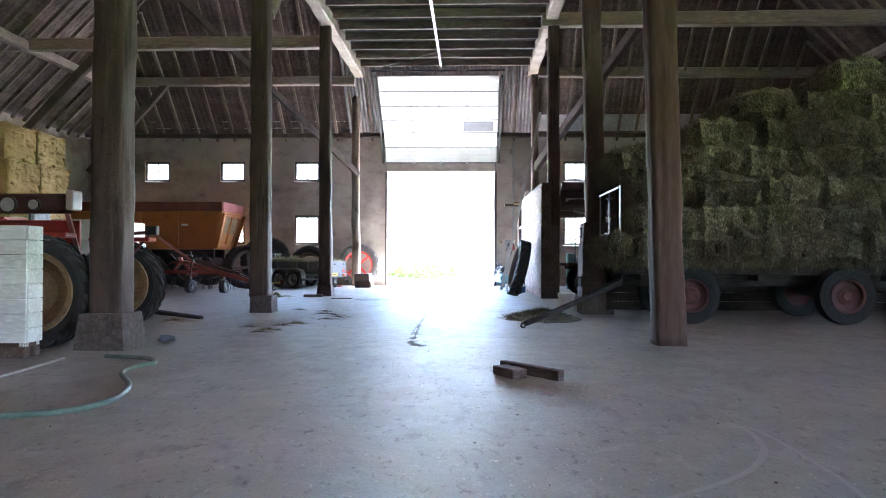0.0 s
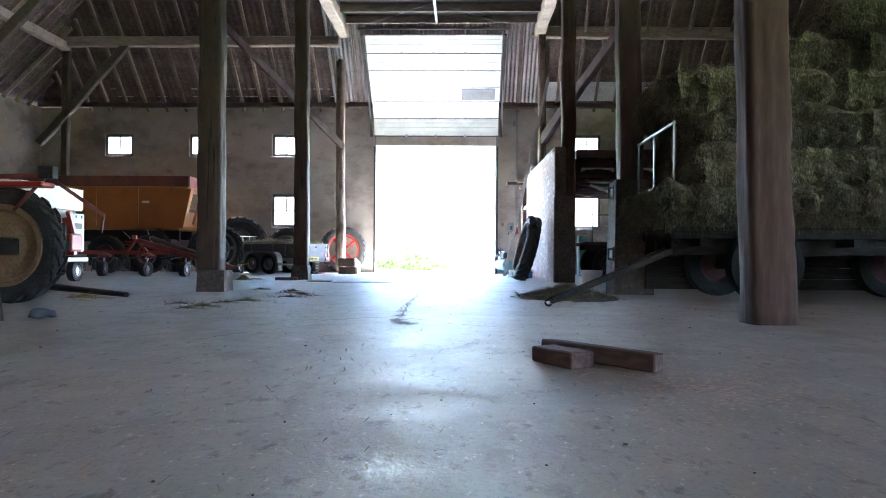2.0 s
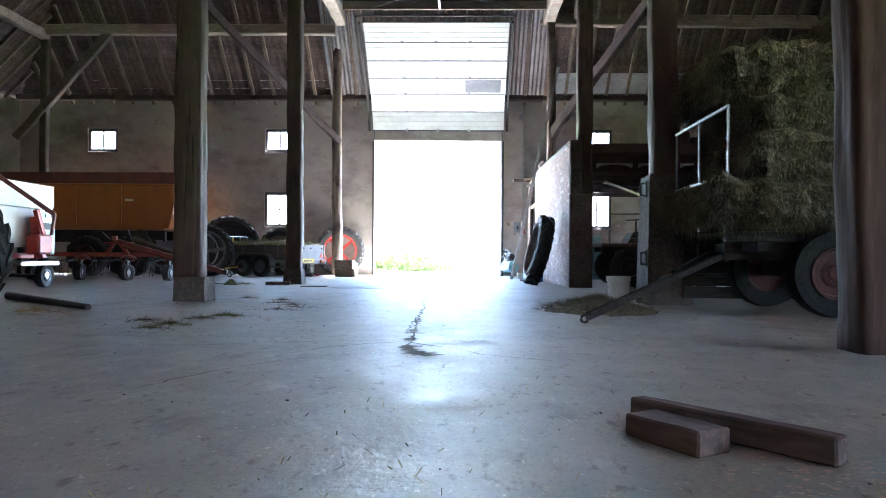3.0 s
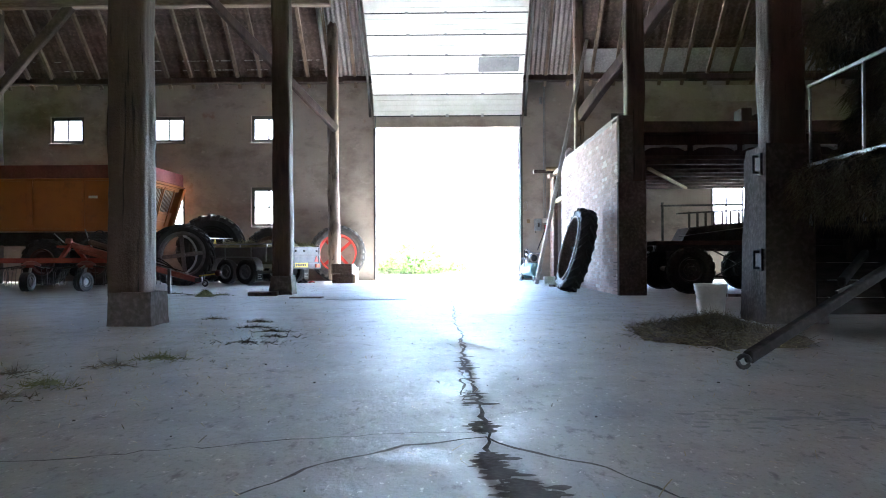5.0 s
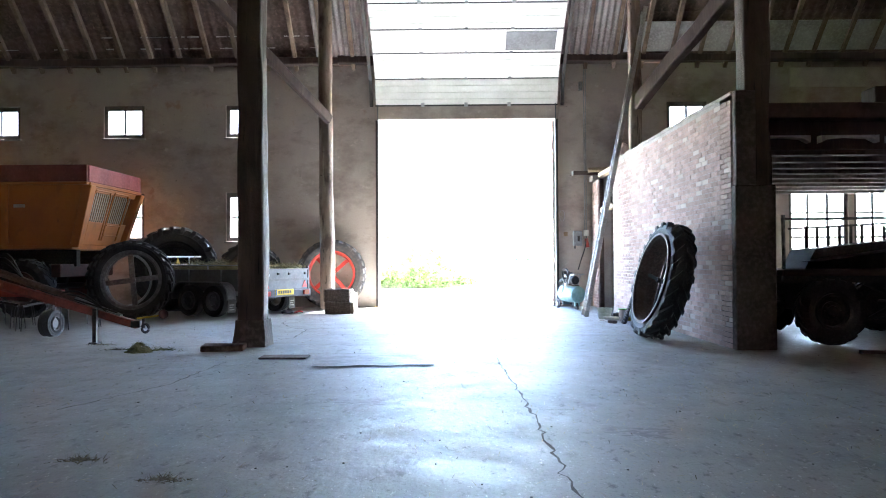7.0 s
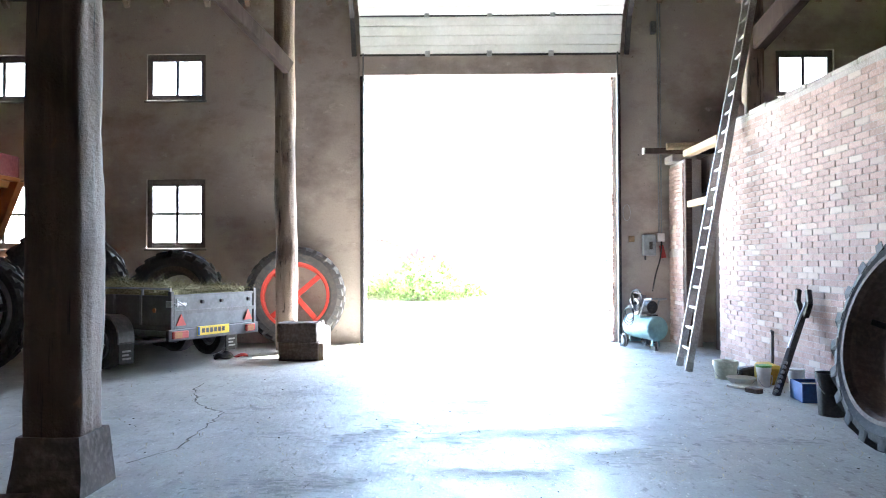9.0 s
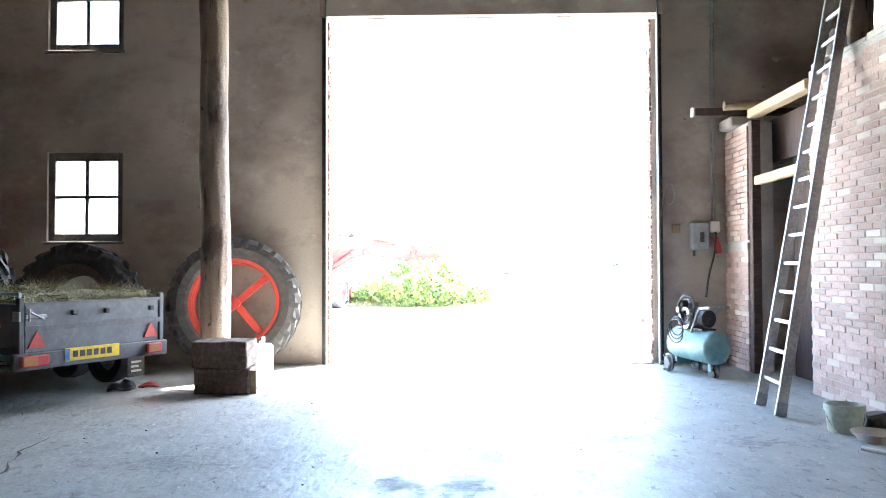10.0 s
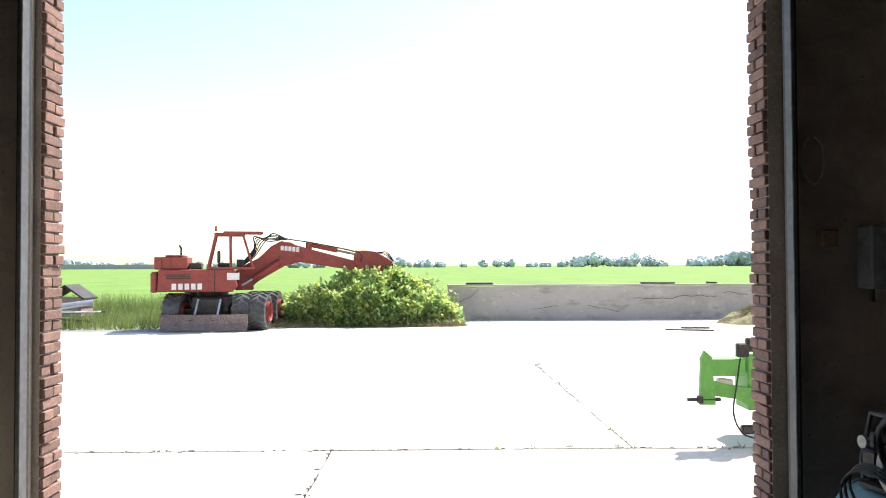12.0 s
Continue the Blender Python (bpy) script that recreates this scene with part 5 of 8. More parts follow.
def rag(x, y, mat, s, label, seed):
    bm = bmesh.new()
    bmesh.ops.create_icosphere(bm, subdivisions=3, radius=s)
    for v in bm.verts:
        v.co.z = max(-0.01, v.co.z * 0.4 + 0.03 * noise.noise(v.co * 12 + Vector((seed, 0, 0)))) + 0.02
        v.co += noise.noise_vector(v.co * 9 + Vector((seed, seed, 0))) * s * 0.35
        v.co.z = max(0.0, v.co.z)
    ob = finish(bm, "crumpled_sheet", mat, smooth=True)
    ob.location = (x, y, 0)
    return tagged(ob, label, "rag")


rag(-2.75, 8.34, M_BLUEGREY, 0.12, "crumpled blue grey plastic sheet on the floor", 3)


# ---- tool carrier tractor ----
def tractor():
    t = thing("tractor", pose(-4.15, 8.88, 0), "red row-crop tractor with tall narrow wheels and cream discs", "tractor")
    wheel(t, 0.16, -1.32, 0.67, 0.67, 0.26, 0.47, M_CREAM, lugs=20, lug_h=0.035)
    wheel(t, -0.10, 1.32, 0.66, 0.66, 0.26, 0.46, M_CREAM, lugs=20, lug_h=0.035)
    wheel(t, -2.5, -1.15, 0.48, 0.48, 0.2, 0.3, M_CREAM, lugs=18, lug_h=0.03)
    wheel(t, -2.5, 1.2, 0.48, 0.48, 0.2, 0.3, M_CREAM, lugs=18, lug_h=0.03)
    part("rear_axle", boxes((-0.1, 0.12, -1.1, 1.2, 0.55, 0.75), bevel=0.02), M_DARK, t)
    part("front_axle", boxes((-2.58, -2.42, -1.05, 1.1, 0.42, 0.56), bevel=0.02), M_DARK, t)
    body = boxes((-3.0, 0.15, -0.3, 0.34, 0.75, 1.05), bevel=0.03)
    part("gearbox", body, M_DARK, t)
    hood = bmesh.new()
    prism(hood, [(-3.1, 1.05), (-0.9, 1.05), (-0.9, 1.62), (-2.6, 1.55), (-3.1, 1.4)], -0.32, 0.36)
    bmesh.ops.bevel(hood, geom=hood.edges[:], offset=0.03, segments=2, affect="EDGES")
    part("hood", hood, M_RED, t, "red engine hood")
    for y in (-1.25, 1.05):
        part("mudguard", boxes((-0.5, 0.45, y, y + 0.27, 1.32, 1.38), bevel=0.015), M_RED, t)
    part("side_panel", boxes((-0.75, 0.35, -0.75, -0.70, 0.95, 1.55), bevel=0.01), M_RED, t, "red side plate")
    # lamp beam towards the aisle
    lb = boxes((-2.2, 0.38, -1.12, -0.92, 1.62, 1.86), bevel=0.03)
    part("lamp_beam", lb, M_BEAMDK, t, "blackened red cross beam")
    part("beam_cap", boxes((0.38, 0.47, -1.14, -0.9, 1.66, 1.90), bevel=0.015), M_PLASTIC, t, "white end marker")
    for x, r, mt in ((-0.32, 0.1, M_GALV), (0.0, 0.07, M_GALV)):
        e = part("lamp_housing", rod(bmesh.new(), (x, -1.10, 1.72), (x, -1.17, 1.72), r, r * 1.05, 20), M_DARK, t)
        part("lens", rod(bmesh.new(), (x, -1.171, 1.72), (x, -1.18, 1.72), r * 0.86, seg=20), M_GALV, e)
    part("lift_arm", bar(bmesh.new(), (0.32, -0.98, 1.62), (0.5, -0.95, 0.95), 0.05), M_PINK, t, "faded red strut")
    part("lift_arm", bar(bmesh.new(), (0.55, -0.4, 1.55), (0.75, -0.3, 1.0), 0.035), M_PINK, t, "faded red strut")
    la = bmesh.new()
    bar(la, (-0.1, 1.0, 1.42), (0.42, 1.2, 1.46), 0.05)
    bar(la, (0.42, 1.2, 1.46), (0.98, 1.4, 1.02), 0.04)
    bar(la, (0.1, 1.1, 1.05), (0.42, 1.2, 1.46), 0.035)
    bar(la, (0.98, 1.4, 1.02), (0.95, 1.4, 0.82), 0.025)
    part("linkage", la, M_REDDK, t, "rusty red lifting linkage")
    part("link_bracket", boxes((0.34, 0.52, 1.14, 1.26, 1.42, 1.56), bevel=0.01), M_DARK, t)
    part("seat_post", boxes((-0.5, -0.3, -0.1, 0.1, 1.05, 1.3)), M_DARK, t)
    part("seat", boxes((-0.62, -0.2, -0.24, 0.24, 1.3, 1.38), (-0.66, -0.58, -0.22, 0.22, 1.38, 1.75), bevel=0.03), M_DARKCLOTH, t)
    chain = bmesh.new()
    tube(chain, spline([(-1.4, -1.12, 1.62), (-1.0, -1.14, 1.50), (-0.6, -1.12, 1.62)], 6), 0.015)
    part("chain", chain, M_DARK, t)


tractor()


def bars_sign(parent, name, rows, mat):
    """Unreadable writing as plain bars."""
    part(name, boxes(*rows), mat, parent)


def spreader():
    s = thing("fertiliser_spreader", pose(-6.95, 14.85, 0, 0, 0, 90), "white and red fertiliser spreader standing on small wheels", "spreader")
    hp = bmesh.new()
    prism(hp, [(0, 1.46), (2.1, 1.46), (2.15, 1.52), (2.15, 1.90), (0, 1.90)], 0, 1.5)
    part("hopper_top", hp, M_WHITEP, s, "white hopper rim")
    lo = bmesh.new()
    prism(lo, [(0.1, 1.45), (2.05, 1.45), (1.75, 0.75), (0.4, 0.75)], 0.1, 1.4)
    part("hopper", lo, M_WHITEP, s)
    pn = part("front_panel", boxes((1.62, 2.12, -0.05, 0.0, 0.62, 1.40), bevel=0.02), M_PALEBLUE, s, "pale plastic splash panel")
    bars_sign(pn, "marking", [(1.72, 2.0, -0.058, -0.051, 1.08, 1.2), (1.76, 1.80, -0.058, -0.051, 1.3, 1.36), (1.98, 2.02, -0.058, -0.051, 1.3, 1.36)], M_DARK)
    fr = bmesh.new()
    bar(fr, (0.1, 0.2, 0.6), (2.0, 0.2, 0.6), 0.1)
    part("frame", fr, M_RED, s, "red steel frame")
    part("frame", bar(bmesh.new(), (0.1, 1.3, 0.6), (2.0, 1.3, 0.6), 0.1), M_RED, s)
    part("upright", bar(bmesh.new(), (1.55, -0.1, 0.55), (1.55, 0.0, 1.3), 0.12, 0.16), M_RED, s)
    part("strut", bar(bmesh.new(), (1.7, -0.12, 0.75), (1.4, -0.1, 1.42), 0.08), M_RED, s)
    part("gear_case", boxes((1.3, 1.75, -0.22, 0.05, 0.62, 0.98), bevel=0.04), M_RED, s)
    part("shelf", boxes((0.9, 2.1, -0.15, 1.4, 0.42, 0.50), bevel=0.01), M_GALV, s)
    part("rear_axle", rod(bmesh.new(), (1.85, 0.0, 0.23), (1.85, 1.5, 0.23), 0.03), M_DARK, s)
    wheel(s, 1.85, 0.0, 0.23, 0.23, 0.14, 0.11, M_GALV)
    wheel(s, 1.85, 1.5, 0.23, 0.23, 0.14, 0.11, M_GALV, flip=-1)
    wheel(s, 0.3, 0.0, 0.23, 0.23, 0.14, 0.11, M_GALV)
    wheel(s, 0.3, 1.5, 0.23, 0.23, 0.14, 0.11, M_GALV, flip=-1)
    for x, h in ((1.8, 0.45), (0.26, 0.6)):
        for y in (0.1, 1.34):
            part("leg", boxes((x, x + 0.08, y, y + 0.06, 0.2, h)), M_GALV, s)


spreader()


# ---- orange tipper ----
def tipper():
    t = thing("tipping_trailer", pose(-12.9, 24.0, 0) @ Matrix.Diagonal((1.0, 1.0, 1.045, 1.0)), "large orange tipping trailer with a faded purple top board", "trailer")
    L, W = 5.5, 2.4
    side = bmesh.new()
    prism(side, [(0, 1.35), (L - 0.3, 1.35), (L - 0.05, 2.45), (L - 0.05, 2.52), (0, 2.52)], 0.0, 0.05)
    sw = part("side_wall", side, M_ORANGE, t)
    for x in (0.05, 1.3, 2.6, 3.9):
        part("rib", boxes((x, x + 0.09, -0.035, -0.001, 1.4, 2.5)), M_ORANGE, sw)
    fs = bmesh.new()
    prism(fs, [(0, 1.35), (L - 0.3, 1.35), (L - 0.05, 2.52), (0, 2.52)], W - 0.05, W)
    part("side_wall", fs, M_ORANGE, t)
    part("front_wall", boxes((0, 0.05, 0.05, W - 0.05, 1.35, 2.52)), M_ORANGE, t)
    part("bed", boxes((0.05, L - 0.3, 0.05, W - 0.05, 1.28, 1.36)), M_ORANGE, t)
    tb = boxes((-0.02, L + 0.02, -0.03, 0.03, 2.53, 2.84), (-0.02, L + 0.02, W - 0.03, W + 0.03, 2.53, 2.84), (-0.02, 0.04, 0.03, W - 0.03, 2.53, 2.84), bevel=0.008)
    part("top_board", tb, M_DULLRED, t, "dull dark red extension board")
    part("top_board", boxes((L - 0.04, L + 0.04, 0.035, W - 0.035, 2.53, 2.84), bevel=0.008), M_PURPLE, t, "faded purple rear board")
    part("rim_rail", boxes((-0.02, L + 0.03, -0.05, 0.06, 2.47, 2.525), (L - 0.05, L + 0.05, 0.07, W, 2.46, 2.525), bevel=0.01), M_ORANGE, t)
    # tailgate leaning outwards towards the rim
    m = Matrix(((1, 0, 0.227, L - 0.29), (0, 1, 0, 0), (0, 0, 1, 1.36), (0, 0, 0, 1)))
    def leaned(rows, bevel=0.01):
        bm = bmesh.new()
        for r in rows:
            box(bm, *r, bevel, m)
        return bm
    part("corner_post", leaned([(-0.02, 0.16, -0.04, 0.16, -0.05, 1.1)]), M_ORANGE, t, "bright orange folded corner post")
    part("corner_post", leaned([(-0.02, 0.16, W - 0.16, W + 0.02, -0.05, 1.1)]), M_ORANGE, t)
    tg = part("tailgate", leaned([(0.0, 0.04, 0.16, W - 0.16, 0.0, 0.45), (0.0, 0.04, 0.16, W - 0.16, 1.0, 1.1)]), M_ORANGE, t)
    part("grid_plate", leaned([(0.0, 0.012, 0.3, W - 0.3, 0.45, 1.0)], 0), M_GREY, tg, "grey ribbed window plate")
    slats = [(0.012, 0.03, 0.32 + 0.09 * k, 0.35 + 0.09 * k, 0.45, 1.0) for k in range(20)]
    for sl in slats:
        part("grid_bar", leaned([sl], 0), M_CREAM, tg)
    fr = bmesh.new()
    for y in (0.32, 1.15):
        pipe(fr, [m @ Vector(p) for p in ((0.07, y, 0.1), (0.07, y, 0.95), (0.07, y + 0.06, 1.04), (0.07, y + 0.66, 1.04), (0.07, y + 0.72, 0.95), (0.07, y + 0.72, 0.1))], 0.018, 6)
    for z in (0.2, 0.4):
        pipe(fr, [m @ Vector((0.07, 1.2, z)), m @ Vector((0.07, 1.85, z))], 0.012, 6)
    part("ladder_frame", fr, M_ORANGE, tg)
    part("plate_label", boxes((4.1, 4.32, -0.044, -0.036, 2.05, 2.11)), M_PLASTIC, t, "small pale sticker")
    part("chassis", boxes((0.2, L - 0.5, 0.6, 0.75, 0.95, 1.27), (0.2, L - 0.5, W - 0.75, W - 0.6, 0.95, 1.27), (2.6, 4.6, 0.3, W - 0.3, 0.85, 1.0)), M_DARK, t)
    part("bumper", boxes((L - 0.75, L - 0.55, 0.1, W - 0.1, 0.75, 1.0), bevel=0.02), M_BEAMDK, t)
    for x in (2.95, 4.25):
        part("axle", rod(bmesh.new(), (x, 0.1, 0.55), (x, W - 0.1, 0.55), 0.06), M_DARK, t)
        wheel(t, x, 0.12, 0.55, 0.55, 0.4, 0.3, M_BEAMDK, lugs=18, lug_h=0.02)
        wheel(t, x, W - 0.12, 0.55, 0.55, 0.4, 0.3, M_BEAMDK, lugs=18, lug_h=0.02, flip=-1)
    part("stand", boxes((0.3, 0.42, 1.1, 1.22, 0.0, 1.28)), M_DARK, t)
    # the body narrows towards its bed
    for ob in t.children_recursive:
        if ob.type == "MESH" and ob.name.split(".")[0] in ("side_wall", "tailgate", "grid_plate", "grid_bar", "ladder_frame", "corner_post", "bed", "front_wall", "rib"):
            for v in ob.data.vertices:
                if v.co.z < 2.5:
                    v.co.y -= 0.30 * (2.5 - v.co.z) * v.co.y / W


tipper()


# ---- hay tedder ----
def tedder():
    t = thing("hay_tedder", pose(-0.2, 0.42, 0), "red rotary hay tedder with spring tines and a long drawbar", "hay tedder")
    part("cross_beam", bar(bmesh.new(), (-9.6, 20.5, 0.62), (-5.9, 20.3, 0.62), 0.1), M_REDFADE, t)
    hs = bmesh.new()
    bar(hs, (-7.6, 20.4, 0.62), (-7.3, 20.3, 0.98), 0.07)
    bar(hs, (-7.0, 20.3, 0.62), (-7.3, 20.3, 0.98), 0.07)
    bar(hs, (-7.6, 20.3, 0.9), (-6.9, 20.35, 0.9), 0.05)
    part("headstock", hs, M_REDFADE, t)
    db = bmesh.new()
    bar(db, (-7.0, 19.75, 0.93), (-4.30, 19.18, 0.24), 0.08, 0.10, 0.01)
    bar(db, (-7.0, 20.05, 0.80), (-4.75, 19.26, 0.34), 0.06, 0.06, 0.01)
    bar(db, (-5.5, 19.40, 0.50), (-5.6, 19.58, 0.55), 0.05)
    part("drawbar", db, M_ORANGERED, t, "faded orange red drawbar")
    part("drive_shaft", rod(bmesh.new(), (-6.7, 19.86, 0.98), (-5.25, 19.42, 0.58), 0.055, 0.045, 12), M_RIMBROWN, t, "brown cardan shaft guard")
    part("guard_tube", rod(bmesh.new(), (-5.25, 19.42, 0.58), (-4.55, 19.24, 0.36), 0.03), M_GREY, t)
    hc = bmesh.new()
    tube(hc, [(-4.19 + 0.045 * math.cos(a), 19.16, 0.20 + 0.055 * math.sin(a)) for a in [k * math.pi / 8 for k in range(17)]], 0.018, 6)
    box(hc, -4.38, -4.25, 19.13, 19.21, 0.21, 0.30, 0.01)
    rod(hc, (-4.22, 19.17, 0.36), (-4.22, 19.17, 0.20), 0.02)
    part("hitch", hc, M_DARK, t)
    lever = bar(bmesh.new(), (-4.30, 19.16, 0.33), (-3.99, 19.16, 0.37), 0.022)
    ln = part("hitch_lever", lever, M_YELLOW, t, "worn yellowish hitch lever")
    ball = bmesh.new()
    bmesh.ops.create_icosphere(ball, subdivisions=3, radius=0.062, matrix=Matrix.Translation((-3.95, 19.16, 0.385)))
    part("lever_ball", ball, M_REDOX, ln, "dark round lever ball", smooth=True)
    part("stand", boxes((-4.90, -4.85, 19.16, 19.22, 0.0, 0.46), (-4.93, -4.82, 19.12, 19.26, 0.0, 0.015)), M_DARK, t)
    hose = bmesh.new()
    for off in (0.0, 0.06, 0.12):
        tube(hose, spline([(-7.0, 20.0 + off, 0.95), (-6.5, 19.8 + off, 1.08 + off), (-5.9, 19.6, 0.72 - off), (-5.2, 19.38, 0.56 + off), (-4.6, 19.24, 0.40 - off)], 6), 0.012)
    part("hydraulic_hose", hose, M_RUBBER, t)
    lamp = boxes((-7.34, -7.22, 20.12, 20.2, 0.96, 1.06), bevel=0.01)
    part("marker_lamp", lamp, M_PINK, t)
    part("lever", bar(bmesh.new(), (-6.9, 20.3, 0.9), (-7.02, 20.28, 1.25), 0.022), M_GREY, t)
    part("lever", bar(bmesh.new(), (-7.4, 20.2, 0.98), (-7.55, 20.1, 1.16), 0.02), M_GREY, t)
    for i, (x, y) in enumerate(((-9.3, 20.4), (-8.1, 20.25), (-6.95, 20.2), (-5.95, 20.2))):
        rt = part("rotor", lathe(bmesh.new(), [(0.001, 0.48), (0.16, 0.48), (0.18, 0.54), (0.1, 0.6), (0.001, 0.62)], 18, Matrix.Translation((x, y, 0))), M_REDDK, t)
        for k in range(6):
            a = k * math.pi / 3 + i * 0.4
            c, s = math.cos(a), math.sin(a)
            ar = bmesh.new()
            bar(ar, (x + 0.1 * c, y + 0.1 * s, 0.52), (x + 0.55 * c, y + 0.55 * s, 0.46), 0.03)
            part("arm", ar, M_DARK, rt)
            tn = bmesh.new()
            for o in (-0.05, 0.05):
                px, py = x + 0.56 * c - o * s, y + 0.56 * s + o * c
                tube(tn, [(px, py, 0.46), (px + 0.03 * c, py + 0.03 * s, 0.38), (px + 0.05 * c, py + 0.05 * s, 0.12)], 0.007, 5)
            part("tine", tn, M_DARKGREY, rt)
        wheel(t, x + 0.05, y - 0.22, 0.2, 0.2, 0.17, 0.1, M_DARK2, steer=(80, 96, 74, 84)[i])
        part("wheel_leg", bar(bmesh.new(), (x, y, 0.5), (x + 0.05, y - 0.22, 0.2), 0.04), M_GREY, t)


tedder()


# ---- loose wheels and tyres ----
def loose_wheel(x, y, z, R, w, r, rim_mat, n_spokes, spoke_w, label, tilt=0.0, turn=0.0, lugs=22, tyre_mat=None, a0=0.4, ring=0.035, group=""):
    t = thing("spare_tyre", pose(x, y, z, tilt, 0, turn), label, "wheel", group)
    part("tyre", tyre_mesh(R, w, r, lugs, 0.045, 48), tyre_mat or M_RUBBER, t)
    if n_spokes:
        part("rim", spoke_rim(r, w * 0.7, ring), rim_mat, t)
        part("spokes", spokes_mesh(r, n_spokes, spoke_w, 0.025, a0, 0.06), rim_mat, t)
    elif ring > 0.035:
        part("rim", spoke_rim(r, w * 0.7, ring), rim_mat, t)
    elif rim_mat:
        part("rim", disc_rim(r, w * 0.5), rim_mat, t)
    return t


loose_wheel(-6.32, 23.6, 0.735, 0.73, 0.30, 0.56, M_RIMGREY, 4, 0.095, "narrow tractor wheel with a grey cross-spoked rim", -5, 6, 24, a0=0.12, ring=0.08)
loose_wheel(-6.62, 23.98, 0.725, 0.72, 0.30, 0.54, M_GALV, 0, 0, "dark tractor wheel with a bare steel rim ring behind another wheel", -5, 3, 24, ring=0.06)
loose_wheel(-3.08, 26.59, 0.775, 0.765, 0.36, 0.53, M_RED2, 4, 0.085, "large dusty tractor wheel with a bright red spoked rim", -9, 8, 26, M_DUSTY_RUBBER, a0=0.72, ring=0.05)
loose_wheel(-4.9, 26.4, 0.745, 0.735, 0.42, 0.50, M_RIMBROWN, 0, 0, "big black tractor wheel leaning on the plaster wall", -9, -5, 22, ring=0.11)
loose_wheel(-6.4, 25.9, 0.92, 0.90, 0.5, 0.55, M_DARK, 0, 0, "very large black tractor wheel leaning on the wall", -10, 12, 22)
# wheel against the brick wall: its axis points across the nave
lw = thing("spare_tyre", pose(2.53, 19.96, 0.785, 0, 14, 3) @ pose(0, 0, 0, 0, 0, 90), "tall black tractor tyre on a dark rim against the brick wall", "wheel")
part("tyre", tyre_mesh(0.79, 0.31, 0.60, 22, 0.04, 56), M_RUBBER, lw)
part("rim", lathe(bmesh.new(), [(0.615, -0.15), (0.63, -0.17), (0.60, -0.17), (0.575, -0.13), (0.565, 0.0), (0.575, 0.13), (0.60, 0.17), (0.63, 0.17), (0.615, 0.15)], 56, ROT_X, closed=True), M_RIMBROWN, lw, "brown rusty rim band")
part("spokes", spokes_mesh(0.58, 4, 0.045, 0.025, 0.12, 0.035), M_DULLRUBBER, lw)


# ---- car trailer ----
def car_trailer():
    t = thing("car_trailer", pose(-3.935, 23.67, 0, 0, 0, -29), "grey two-axle car trailer loaded with hay", "trailer")
    # local x runs forwards as -x, y across
    L, W = 2.7, 1.35
    part("side_board", boxes((-L, 0, -0.02, 0.02, 0.56, 0.92), bevel=0.006), M_DARK2, t)
    part("side_board", boxes((-L, 0, W - 0.02, W + 0.02, 0.56, 0.92), bevel=0.006), M_DARK2, t)
    part("head_board", boxes((-L - 0.02, -L + 0.02, 0.02, W - 0.02, 0.56, 0.92), bevel=0.006), M_DARK2, t)
    tg = part("tailgate", boxes((-0.015, 0.02, 0.03, W - 0.03, 0.52, 0.70), (-0.015, 0.02, 0.03, W - 0.03, 0.73, 0.91), bevel=0.006), M_GREYPANEL, t, "grey ribbed tailgate")
    part("gate_rail", boxes((0.02, 0.035, 0.02, W - 0.02, 0.695, 0.74), (0.0, 0.03, 0.02, W - 0.02, 0.905, 0.93)), M_DARK2, tg)
    for y in (0.42, 0.73, 1.2):
        part("latch", boxes((0.02, 0.06, y, y + 0.045, 0.81, 0.855), bevel=0.008), M_DARK, tg)
    for y in (0.0, W):
        part("corner_post", boxes((-0.03, 0.03, y - 0.022, y + 0.022, 0.5, 0.97), bevel=0.006), M_DARK2, t)
    ct = bmesh.new()
    box(ct, 0.02, 0.05, 0.02, 0.20, 0.80, 0.83, 0.004)
    box(ct, -0.05, 0.05, -0.035, -0.021, 0.78, 0.86, 0.004)
    rod(ct, (0.05, 0.06, 0.85), (0.06, 0.17, 0.79), 0.009)
    rod(ct, (0.05, 0.05, 0.78), (0.05, 0.05, 0.88), 0.011)
    part("corner_catch", ct, M_GALV, t, "galvanised over-centre catch")
    for x in (-0.5, -1.0, -1.9):
        part("board_rib", boxes((x - 0.02, x + 0.02, -0.034, -0.021, 0.56, 0.92), bevel=0.003), M_GUARD, t)
    part("side_reflector", rod(bmesh.new(), (-0.26, -0.021, 0.74), (-0.26, -0.03, 0.74), 0.028, seg=14), M_ORANGE, t, "small orange side reflector")
    part("floor", boxes((-L, 0, 0.0, W, 0.5, 0.56)), M_DARK2, t)
    part("chassis", boxes((-L, 0, 0.2, 0.28, 0.40, 0.5), (-L, 0, W - 0.28, W - 0.2, 0.40, 0.5), (-L - 1.1, -L, W / 2 - 0.04, W / 2 + 0.04, 0.40, 0.48)), M_GALV, t)
    part("bumper_bar", boxes((-0.02, 0.035, -0.06, W + 0.06, 0.38, 0.52), bevel=0.008), M_DARK2, t)
    for y0, y1 in ((-0.02, 0.21), (W - 0.19, W - 0.03)):
        lm = part("tail_lamp", boxes((0.036, 0.075, y0, y1, 0.41, 0.50), bevel=0.01), M_RED2, t)
        part("indicator", boxes((0.0755, 0.08, y0 + 0.012, y0 + 0.125, 0.418, 0.492), bevel=0.001), M_ORANGE, lm, "orange indicator glass")
    pl = part("number_plate", boxes((0.036, 0.046, 0.36, 0.88, 0.42, 0.53), bevel=0.003), M_YPLATE, t, "yellow plate with dark bars")
